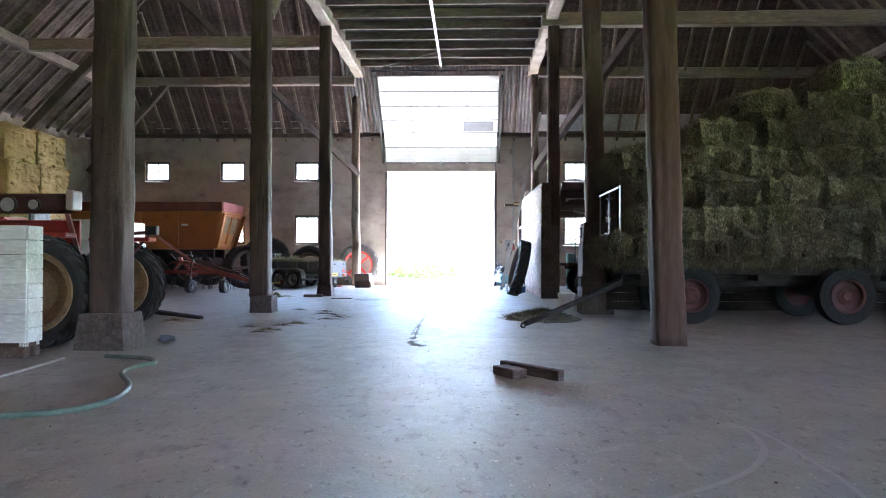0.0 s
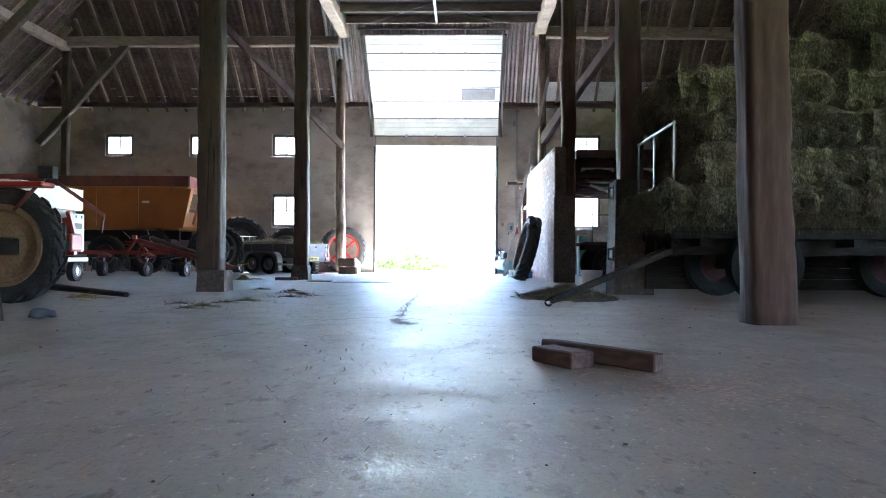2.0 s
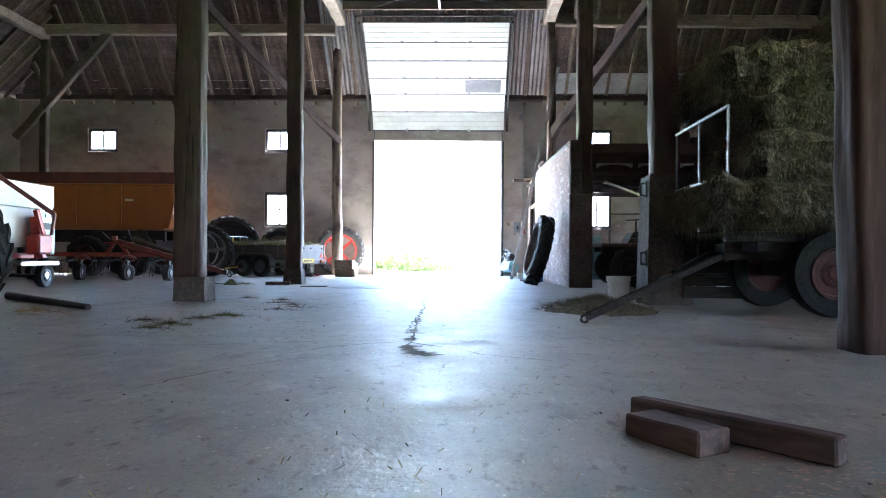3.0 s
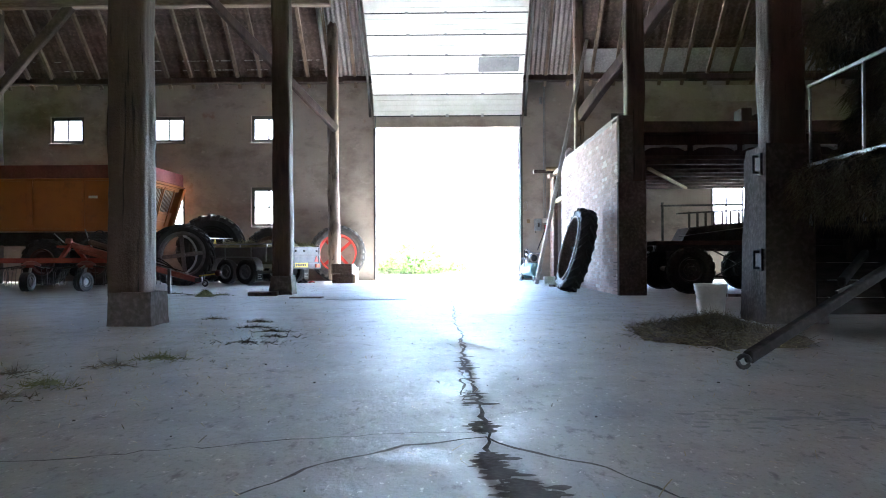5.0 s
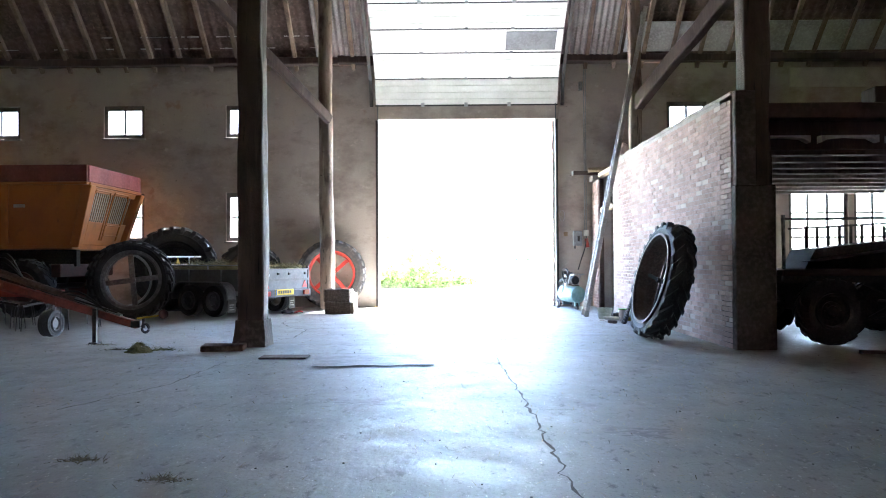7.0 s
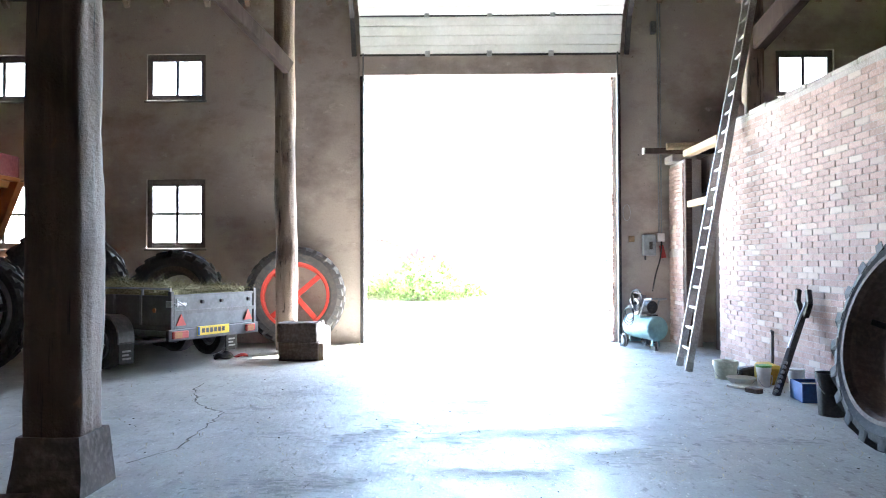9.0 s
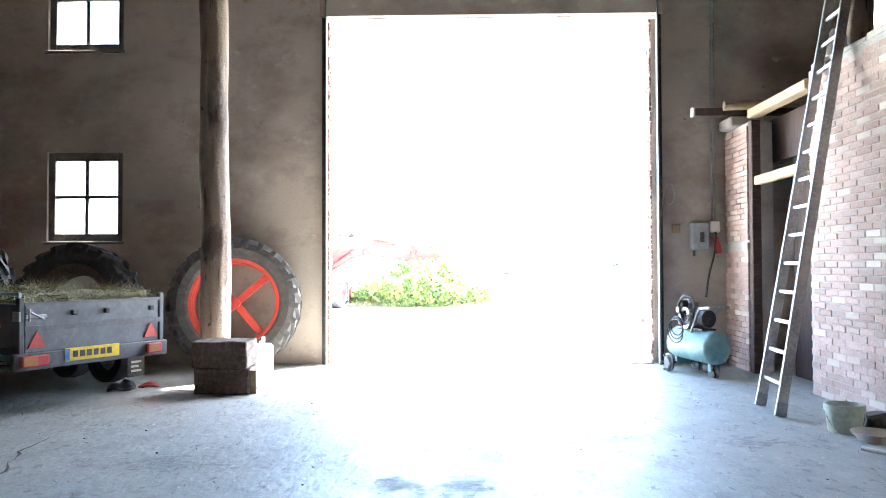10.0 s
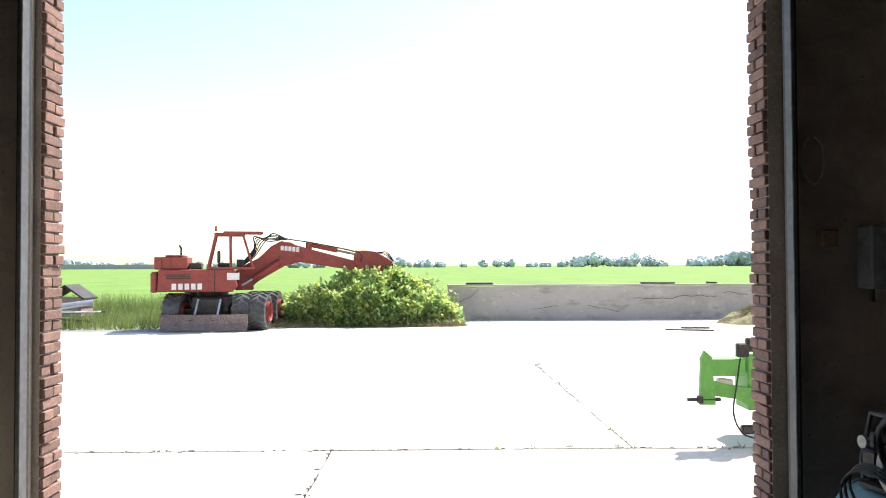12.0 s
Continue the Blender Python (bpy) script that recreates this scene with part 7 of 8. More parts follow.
def drawbar_tool():
    t = thing("tow_bar", pose(0, 0, 0), "black perforated steel tow bar leaning on the brick wall", "tow bar")
    a, b = Vector((2.53, 22.22, 0.0)), Vector((2.90, 22.42, 0.80))
    part("bar", bar(bmesh.new(), a, b, 0.05, 0.075, 0.006), M_DARK, t)
    d = (b - a)
    for k in range(7):
        p = a + d * (0.06 + 0.055 * k)
        part("hole_ring", rod(bmesh.new(), p + Vector((-0.02, -0.03, 0)), p + Vector((-0.03, -0.04, 0)), 0.018, seg=10), M_GALV, t)
    for s in (-1, 1):
        fk = bmesh.new()
        bar(fk, b + Vector((0, s * 0.04, -0.05)), b + Vector((0.0, s * 0.13, 0.10)), 0.05, 0.06, 0.005)
        bar(fk, b + Vector((0, s * 0.13, 0.09)), b + Vector((0.0, s * 0.10, 0.22)), 0.045, 0.06, 0.005)
        part("fork", fk, M_DARK, t)
    part("chain", tube(bmesh.new(), spline([b + Vector((-0.02, -0.1, 0.1)), (2.76, 22.33, 0.60), (2.70, 22.31, 0.45)], 6), 0.012), M_GALV, t)


drawbar_tool()

# ---- outside ----
YARD_Y, YARD_Z = 43.0, -0.27


def ground_z(y):
    return -0.03 + (YARD_Z + 0.03) * min(1, max(0, (y - YF) / (YARD_Y - YF)))


def sheet(name, rows, mat, label, category):
    """Ground strips from rows of (y, z, x0, x1)."""
    bm = bmesh.new()
    prev = None
    for y, z, x0, x1 in rows:
        cur = [bm.verts.new((x0 + (x1 - x0) * k / 8, y, z)) for k in range(9)]
        if prev:
            for k in range(8):
                bm.faces.new((prev[k], prev[k + 1], cur[k + 1], cur[k]))
        prev = cur
    return tagged(finish(bm, name, mat), label, category, kind="structure")


sheet("ground", [(-300, -0.36, -500, 500), (26, -0.36, -500, 500), (44, -0.34, -500, 500), (48.2, -0.32, -500, 500), (300, -0.3, -700, 700), (2500, -0.3, -3500, 3500)], M_FIELD, "flat green crop field reaching the horizon", "field")
# concrete yard in slabs
slab_x = [-14.0, -9.2, -4.6, -0.75, 3.6, 8.2, 13.0, 18.5]
slab_y = [YF + 0.36, 29.42, 34.2, 38.8, 43.4, 48.0]
yard = thing("yard", pose(0, 0, 0), "sun-bleached concrete slabs of the farm yard", "yard", kind="structure")
for i in range(len(slab_x) - 1):
    for j in range(len(slab_y) - 1):
        if j == 4 and i == 0:
            continue
        stagger = 2.62 if j else 0.0
        x0, x1, y0, y1 = slab_x[i] + (stagger if i else 0), slab_x[i + 1] + (stagger if i < len(slab_x) - 2 else 0), slab_y[j], slab_y[j + 1]
        g, gx = 0.018, 0.007
        bm = bmesh.new()
        n = 10
        top = {}
        for a in range(n + 1):
            for b in range(n + 1):
                x, y = x0 + gx + (x1 - x0 - 2 * gx) * a / n, y0 + g + (y1 - y0 - 2 * g) * b / n
                e = 0.012 * noise.noise(Vector((x * 3, y * 3, 0))) if a in (0, n) or b in (0, n) else 0
                top[a, b] = bm.verts.new((x + e, y + e, ground_z(y) + 0.008 * noise.noise(Vector((x * 0.5, y * 0.5, 1)))))
        for a in range(n):
            for b in range(n):
                bm.faces.new((top[a, b], top[a + 1, b], top[a + 1, b + 1], top[a, b + 1]))
        low = [bm.verts.new((v.co.x, v.co.y, v.co.z - 0.2)) for v in (top[0, 0], top[n, 0], top[n, n], top[0, n])]
        bm.faces.new([low[0], low[1], *[top[a, 0] for a in range(n, -1, -1)]])
        bm.faces.new([low[1], low[2], *[top[n, b] for b in range(n, -1, -1)]])
        bm.faces.new([low[2], low[3], *[top[a, n] for a in range(0, n + 1)]])
        bm.faces.new([low[3], low[0], *[top[0, b] for b in range(0, n + 1)]])
        part("slab", bm, M_YARD, yard)
part("joint_bed", boxes((-14, 18.5, YF + 0.36, 29.42, -0.5, -0.09), (-14, 18.5, 29.42, 38.8, -0.5, -0.235), (-14, 18.5, 38.8, 48.0, -0.5, -0.31)), M_DAMP, yard)
tagged(finish(boxes((DOOR_L, DOOR_R, 27.045, 27.07, -0.02, 0.006), bevel=0.002), "threshold_rail", M_DARK), "thin dark steel edge across the threshold", "threshold", kind="structure")
tagged(finish(boxes((-2.6, 2.6, YF + 0.0, YF + 0.36, -0.3, -0.006), bevel=0.006), "threshold", M_FLOOR), "worn concrete threshold under the door", "threshold", kind="structure")
tagged(finish(boxes((-2.04, 2.04, YF - 0.03, YF - 0.004, 0.0005, 0.004)), "door_seal", M_DARK), "dark seal strip across the doorway", "strip", kind="structure")


def yard_wall():
    """A long low wall with an uneven top, bulges and cracks."""
    bm = bmesh.new()
    x0, x1, y, t = 0.6, 22.0, 47.2, 0.25
    n, m = 110, 9
    z1 = 0.83
    for yy in (y, y + t):
        g = {}
        for i in range(n + 1):
            for j in range(m + 1):
                x = x0 + (x1 - x0) * i / n
                z = -0.4 + (z1 + 0.4 + 0.025 * noise.noise(Vector((x * 0.8, 0, 3)))) * j / m
                g[i, j] = bm.verts.new((x, yy + 0.025 * noise.noise(Vector((x * 1.5, yy, z * 2))), z))
        for i in range(n):
            for j in range(m):
                bm.faces.new((g[i, j], g[i + 1, j], g[i + 1, j + 1], g[i, j + 1]))
        if yy == y:
            first = g
    for i in range(n):
        bm.faces.new((first[i, m], first[i + 1, m], g[i + 1, m], g[i, m]))
    for i in (0, n):
        for j in range(m):
            bm.faces.new((first[i, j], first[i, j + 1], g[i, j + 1], g[i, j]))
    w = tagged(finish(bm, "yard_wall", M_WALLCON), "cracked grey concrete wall along the yard", "wall", kind="structure")
    part("coping", boxes((x0 - 0.02, x1, y - 0.04, y + t + 0.04, z1 + 0.022, z1 + 0.07), bevel=0.01), M_WALLCON, w)
    rc = random.Random(4)
    for cx, cz, steps, sx in ((1.6, 0.75, 7, -0.13), (8.1, 0.45, 8, 0.16), (8.1, 0.45, 6, -0.2), (5.2, 0.2, 9, 0.12), (9.7, 0.6, 6, 0.15), (3.4, 0.1, 5, 0.2)):
        bm = bmesh.new()
        pts = [(cx, y - 0.03, cz)]
        for k in range(steps):
            p = pts[-1]
            pts.append((p[0] + sx * rc.uniform(0.5, 1.4), y - 0.03, p[2] + rc.uniform(-0.06, 0.05) - (0.06 if sx < 0 and cx < 2 else 0)))
        for a, b in zip(pts, pts[1:]):
            bar(bm, a, b, 0.012, 0.012)
        part("crack", bm, M_CRACK, w)
    for x, ww in ((1.2, 0.9), (7.0, 1.1), (9.2, 0.3), (11.3, 0.2)):
        o = tagged(finish(roughen(boxes((x, x + ww, y + 0.02, y + 0.24, z1 + 0.07, z1 + 0.13), bevel=0.015), 0.02, 4), "slab_piece", M_DARK), "dark flat piece lying on the wall top", "plank", "pieces on the wall top")


yard_wall()


# ---- leaves ----
def leaf_cloud(bm, n, place, size, rnd_, droop=0.3):
    """n folded leaves at places drawn by place()."""
    for _ in range(n):
        p, out = place()
        d = (out + Vector((rnd_.gauss(0, 0.6), rnd_.gauss(0, 0.6), rnd_.gauss(-droop, 0.5)))).normalized()
        s = d.cross(Vector((rnd_.gauss(0, 1), rnd_.gauss(0, 1), rnd_.gauss(0, 1)))).normalized()
        L = size * rnd_.uniform(0.6, 1.4)
        nrm = d.cross(s)
        a = bm.verts.new(p)
        b = bm.verts.new(p + d * L * 0.5 + s * L * 0.36 + nrm * L * 0.10)
        c = bm.verts.new(p + d * L)
        e = bm.verts.new(p + d * L * 0.5 - s * L * 0.36 + nrm * L * 0.10)
        bm.faces.new((a, b, c))
        bm.faces.new((a, c, e))


def bush():
    rb_ = random.Random(12)
    cx, cy, rx, ry, h = -1.80, 46.0, 2.75, 1.3, 1.55
    b = thing("bush", pose(0, 0, 0), "sprawling leafy green bush growing over a heap in the yard", "bush")
    base = bmesh.new()
    g = 30
    vs = {}
    def top(u, v):
        r = u * u + v * v
        return max(0.0, 1 - r) ** 0.36 * h * (0.84 + 0.40 * noise.noise(Vector((u * 2.8, v * 2.0, 5))) + 0.34 * noise.noise(Vector((u * 7, v * 5, 2)))) * (1.0 - 0.20 * abs(u))
    for i in range(g + 1):
        for j in range(g + 1):
            u, v = i / g * 2 - 1, j / g * 2 - 1
            vs[i, j] = base.verts.new((cx + u * rx * 0.94, cy + v * ry * 0.94, ground_z(cy) - 0.06 + 0.9 * top(u, v)))
    for i in range(g):
        for j in range(g):
            base.faces.new((vs[i, j], vs[i + 1, j], vs[i + 1, j + 1], vs[i, j + 1]))
    part("mound", base, M_GRASS, b, "dark earth and stems under the leaves")
    bm = bmesh.new()

    def place():
        while True:
            u, v = rb_.uniform(-1.02, 1.02), rb_.uniform(-1.02, 0.6)
            if u * u + v * v < 1.06:
                break
        z = ground_z(cy) + top(u, v) * rb_.uniform(0.80, 1.10) + rb_.uniform(-0.05, 0.12)
        out = Vector((u, v * 1.4, 0.8)).normalized()
        return Vector((cx + u * rx, cy + v * ry, z)), out
    leaf_cloud(bm, 8000, place, 0.13, rb_)
    part("foliage", bm, M_LEAF, b)

    def clumped(want):
        def pick():
            while True:
                p, out = place()
                if noise.noise(p * 2.3 + Vector((want * 9, 0, 0))) > 0.12:
                    return p, out
        return pick
    # clumps in the shade-coloured copy and in yellow leaves
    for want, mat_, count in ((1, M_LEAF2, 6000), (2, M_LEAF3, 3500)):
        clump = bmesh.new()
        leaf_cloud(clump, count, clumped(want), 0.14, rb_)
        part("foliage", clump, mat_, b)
    dry = bmesh.new()
    blades(dry, [((cx + rb_.uniform(-1.05, 1.05) * rx, cy - ry * rb_.uniform(0.6, 1.05), ground_z(cy) + 0.01), Vector((rb_.gauss(0, 0.8), rb_.gauss(-0.2, 0.6), rb_.uniform(0.1, 0.8))).normalized()) for _ in range(2600)], 0.3, 0.008)
    part("dead_growth", dry, M_HAYDRY, b)["kind"] = "stuff"
    sprigs = bmesh.new()
    for _ in range(130):
        p0, out0 = place()
        d0 = (out0 + Vector((rb_.gauss(0, 0.4), rb_.gauss(0, 0.3), rb_.uniform(0.2, 0.9)))).normalized()
        ln = rb_.uniform(0.15, 0.42)
        leaf_cloud(sprigs, 14, lambda: (p0 + d0 * ln * rb_.random(), d0), 0.12, rb_)
    part("sprig", sprigs, M_LEAF, b)["kind"] = "stuff"
    bm = bmesh.new()
    def place2():
        u = rb_.uniform(-1, 1)
        return Vector((cx + u * rx, cy - ry * math.sqrt(max(0, 1 - u * u)) * rb_.uniform(0.85, 1.1), ground_z(cy) + rb_.uniform(0, 0.3))), Vector((0, -1, 0.6))
    leaf_cloud(bm, 1800, place2, 0.13, rb_, -0.6)
    part("fringe", bm, M_GRASS, b)


bush()


def grass_strip(name, x0, x1, y0, y1, n, h, seed, label):
    rg = random.Random(seed)
    bm = bmesh.new()
    rows = []
    for _ in range(n):
        rows.append(((rg.uniform(x0, x1), rg.uniform(y0, y1), -0.34), Vector((rg.gauss(0, 0.3), rg.gauss(0, 0.3), 1)).normalized()))
    blades(bm, rows, h, 0.012)
    return tagged(finish(bm, name, M_GRASS), label, "grass", kind="stuff")


grass_strip("tall_grass", -16, 1.5, 48.2, 53, 14000, 0.85, 3, "tall pale grass along the field edge")
grass_strip("tall_grass", -16, -8.0, 44.6, 48.2, 5000, 0.5, 4, "rough green grass beside the yard")
grass_strip("tall_grass", 1.0, 30, 48.0, 49.0, 4000, 0.5, 5, "grass behind the yard wall")


def ball_template():
    bm = bmesh.new()
    bmesh.ops.create_icosphere(bm, subdivisions=2, radius=1.0)
    out = [v.co.copy() for v in bm.verts], [tuple(v.index for v in f.verts) for f in bm.faces]
    bm.free()
    return out


BALL = ball_template()


def far_tree(vs, fs, x, y, h, w, rnd_):
    """A far crown of several uneven clumps over a short trunk."""
    for k in range(9):
        a = rnd_.uniform(0, 6.28)
        r = w * rnd_.uniform(0.14, 0.34)
        c = Vector((x + math.cos(a) * w * 0.4 * rnd_.random(), y + math.sin(a) * w * 0.3, h * rnd_.uniform(0.3, 0.82)))
        n = len(vs)
        for q in BALL[0]:
            p = c + Vector((q.x * r, q.y * r, q.z * r * 1.1))
            vs.append(p + noise.noise_vector(p * 0.7) * r * 0.7)
        fs += [tuple(n + i for i in f) for f in BALL[1]]
    raw_box(vs, fs, x - w * 0.03, x + w * 0.03, y - w * 0.03, y + w * 0.03, -0.3, h * 0.5)


rt = random.Random(21)
far_v, far_f = [], []
# clumps as (bearing in metres at 677 m, height, width of clump)
CLUMPS = [(-350, 9, 14), (-336, 10, 16), (-322, 5, 16), (-308, 6, 10), (-296, 7, 8), (-45, 12, 8), (-36, 13, 10), (-27, 9, 8), (-8, 4, 14), (8, 4, 8), (26, 5, 6), (47, 6, 8), (57, 7, 9), (68, 7, 9), (88, 3, 10), (104, 3, 8),
          (121, 6, 10), (133, 9, 14), (147, 11, 14), (160, 8, 10), (172, 9, 14), (184, 12, 14), (198, 8, 14), (210, 4, 14), (243, 5, 12), (256, 7, 14), (270, 11, 14), (284, 13, 16), (300, 12, 16)]
for x, h, w in CLUMPS:
    for k in range(3):
        far_tree(far_v, far_f, x + rt.uniform(-w, w) * 0.45, 700 + rt.uniform(-8, 8), h * rt.uniform(0.6, 1.05), w * rt.uniform(0.7, 1.0), rt)
for k in range(60):
    far_tree(far_v, far_f, -330 + k * 5.2 + rt.uniform(-2, 2), 745 + rt.uniform(-6, 20), rt.uniform(3.5, 6), rt.uniform(6, 9), rt)
tagged(from_lists("far_trees", far_v, far_f, M_FARTREE), "rows of trees along the horizon with haze painted into their colour", "trees", kind="stuff")
tagged(finish(boxes((-330, -190, 590, 598, -0.3, 3.2)), "far_sheds", M_SHEET), "long low pale sheds on the horizon", "building", kind="stuff")


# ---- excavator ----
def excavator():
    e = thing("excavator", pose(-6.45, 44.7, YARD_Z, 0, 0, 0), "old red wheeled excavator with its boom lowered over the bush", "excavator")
    # undercarriage, blade towards the barn
    part("undercarriage", boxes((-0.25, 0.95, -0.85, 1.2, 0.45, 0.95), (-0.05, 0.75, -1.0, -0.85, 0.35, 0.9), bevel=0.03), M_DARK, e)
    for y in (-0.62, 0.95):
        part("axle", boxes((-0.9, 1.4, y - 0.12, y + 0.12, 0.38, 0.62), bevel=0.02), M_DARK, e)
        for x, f in ((-0.74, 1), (1.20, -1)):
            we = new("wheel")
            we.parent = e
            we.matrix_basis = pose(x, y, 0.52, 0, 0, -90 if f > 0 else 90)
            part("tyre", tyre_mesh(0.52, 0.50, 0.27, 18, 0.04, 36), M_TRACTYRE, we)
            part("rim", disc_rim(0.27, 0.3, 0.12), M_REDFADE, we)
        w2 = new("wheel")
        w2.parent = e
        w2.matrix_basis = pose(1.66, y + 0.02, 0.52, 0, 0, 90)
        part("tyre", tyre_mesh(0.52, 0.44, 0.27, 18, 0.04, 36), M_TRACTYRE, w2)
        part("rim", disc_rim(0.27, 0.3, -0.1), M_REDFADE, w2)
    bl = bmesh.new()
    prism(bl, [(-1.45, 0.03), (-1.40, 0.02), (-1.32, 0.24), (-1.34, 0.48), (-1.38, 0.48), (-1.37, 0.24)], -1.05, 1.72, Matrix(((0, 1, 0, 0), (1, 0, 0, 0), (0, 0, 1, 0), (0, 0, 0, 1))))
    part("dozer_blade", bl, M_RUSTBLADE, e, "worn rusty grey dozer blade")
    for x in (-0.1, 0.62):
        part("blade_arm", bar(bmesh.new(), (x, -0.9, 0.55), (x, -1.36, 0.28), 0.1), M_DARK, e)
        part("blade_ram", rod(bmesh.new(), (x + 0.12, -1.0, 0.88), (x + 0.12, -1.33, 0.44), 0.035), M_GALV, e)
    under = set(e.children)
    part("slew_ring", rod(bmesh.new(), (0.35, 0.1, 0.95), (0.35, 0.1, 1.08), 0.55, seg=32), M_DARK, e)
    # upper structure faces +x
    up = bmesh.new()
    prism(up, [(-1.43, 1.10), (1.05, 1.08), (1.24, 1.22), (1.10, 1.72), (-1.40, 1.72)], -0.95, 1.15)
    bmesh.ops.bevel(up, geom=up.edges[:], offset=0.025, segments=1, affect="EDGES")
    ub = part("upper_body", up, M_REDFADE, e, "faded red engine housing")
    part("counterweight", boxes((-1.66, -1.44, -0.9, 1.1, 1.08, 1.66), bevel=0.05), M_REDFADE, e)
    part("hood", boxes((-1.55, -0.45, -0.85, 1.05, 1.725, 2.08), (-1.2, -0.6, -0.83, 1.0, 2.08, 2.13), bevel=0.03), M_REDFADE, e)
    for x in (-1.0, -1.3):
        part("hood_line", boxes((x, x + 0.02, -0.862, -0.85, 1.74, 2.06)), M_DARK, e)
    part("vent", boxes(*[(-1.1, -0.45, -0.957, -0.945, 1.56 - 0.05 * k, 1.585 - 0.05 * k) for k in range(3)]), M_DARK, ub)
    part("marking", boxes(*[(-0.95 + 0.17 * k, -0.83 + 0.17 * k, -0.957, -0.95, 1.16, 1.33) for k in range(5)]), M_PLASTIC, ub, "pale bars of worn lettering")
    part("notice", boxes((0.52, 0.86, -0.957, -0.95, 1.42, 1.62)), M_PLASTIC, ub)
    part("panel_gap", boxes((0.18, 0.2, -0.957, -0.95, 1.1, 1.7)), M_DARK, ub)
    part("exhaust", pipe(bmesh.new(), [(-0.75, 0.0, 2.1), (-0.75, 0.0, 2.34), (-0.82, 0.0, 2.42)], 0.035), M_DARK, e)
    # cab
    cab = bmesh.new()
    z0, z1 = 1.72, 2.72
    for p, q in (((0.22, z0), (0.5, z1)), ((1.0, z0), (0.98, z1)), ((1.78, z0), (1.42, z1))):
        for y in (-0.88, -0.02):
            bar(cab, (p[0], y, p[1]), (q[0], y, q[1]), 0.075, 0.075, 0.008)
    for y in (-0.88, -0.02):
        bar(cab, (0.46, y, z1), (1.46, y, z1), 0.08, 0.08, 0.008)
        bar(cab, (0.25, y, z0 + 0.03), (1.78, y, z0 + 0.03), 0.07, 0.07, 0.008)
    for x, z in ((0.48, z1), (1.44, z1), (1.78, z0 + 0.03), (0.22, z0 + 0.03)):
        bar(cab, (x, -0.88, z), (x, -0.02, z), 0.075, 0.075, 0.008)
    cb = part("cab_frame", cab, M_REDFADE, e)
    part("cab_roof", boxes((0.42, 1.52, -0.93, 0.03, 2.74, 2.80), bevel=0.02), M_REDFADE, cb)
    part("seat", boxes((0.55, 0.95, -0.65, -0.25, 1.75, 1.9), (0.53, 0.63, -0.63, -0.27, 1.9, 2.25), bevel=0.03), M_DARK, e)
    part("console", boxes((1.2, 1.45, -0.8, -0.6, 1.74, 2.0), bevel=0.02), M_DARK, e)
    part("seat", boxes((-0.4, 0.0, -0.8, 0.0, 1.73, 1.9), bevel=0.02), M_DARK, e)
    part("beacon", rod(bmesh.new(), (0.5, -0.8, 2.8), (0.5, -0.8, 2.95), 0.05, 0.035, 12), M_ORANGE, e, "amber beacon")
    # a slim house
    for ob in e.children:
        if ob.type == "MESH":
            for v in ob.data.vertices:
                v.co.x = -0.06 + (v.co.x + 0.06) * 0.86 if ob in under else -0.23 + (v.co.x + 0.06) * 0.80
    # boom
    def arm(rows, y, w, mat=M_REDFADE, name="boom"):
        bm = bmesh.new()
        prism(bm, rows, y - w / 2, y + w / 2)
        bmesh.ops.bevel(bm, geom=bm.edges[:], offset=0.02, segments=1, affect="EDGES")
        return part(name, bm, mat, e)
    yb_ = 0.25
    part("boom_foot", boxes((0.72, 1.26, 0.0, 0.5, 1.10, 1.36), bevel=0.03), M_REDFADE, e)
    b1 = arm([(0.80, 1.22), (1.24, 1.22), (1.40, 1.36), (2.10, 1.80), (2.62, 1.92), (2.72, 2.06), (2.62, 2.36), (2.35, 2.52), (2.05, 2.56), (1.76, 2.40), (1.42, 2.04), (1.0, 1.84), (0.72, 1.66)], yb_, 0.34)
    part("marking", boxes(*[(2.04 + 0.115 * k, 2.13 + 0.115 * k, yb_ - 0.178, yb_ - 0.171, 2.28 - 0.012 * k, 2.42 - 0.012 * k) for k in range(5)]), M_PLASTIC, b1, "pale bars of a painted name")
    arm([(2.30, 2.05), (2.66, 1.92), (4.20, 1.68), (4.40, 1.78), (4.42, 1.90), (4.28, 1.96), (3.07, 2.28), (2.45, 2.46)], yb_, 0.27)
    arm([(4.26, 1.80), (4.44, 1.70), (4.62, 1.76), (5.0, 1.58), (5.14, 1.60), (5.48, 1.86), (5.46, 1.96), (4.95, 2.25), (4.62, 2.28), (4.36, 2.28), (4.28, 2.16)], yb_, 0.22, name="stick")
    part("boom_ram", rod(bmesh.new(), (2.90, yb_, 2.46), (3.75, yb_, 2.28), 0.07), M_REDFADE, e)
    part("ram_rod", rod(bmesh.new(), (3.75, yb_, 2.28), (4.34, yb_, 2.16), 0.035), M_GREY, e)
    part("ram_bracket", boxes((2.80, 2.98, yb_ - 0.09, yb_ + 0.09, 2.28, 2.53), bevel=0.03), M_REDFADE, e)
    part("lift_ram", rod(bmesh.new(), (1.22, yb_ - 0.24, 1.42), (2.02, yb_ - 0.24, 1.94), 0.085), M_REDFADE, e)
    part("ram_rod", rod(bmesh.new(), (0.92, yb_ - 0.24, 1.24), (1.22, yb_ - 0.24, 1.42), 0.045), M_GALV, e)
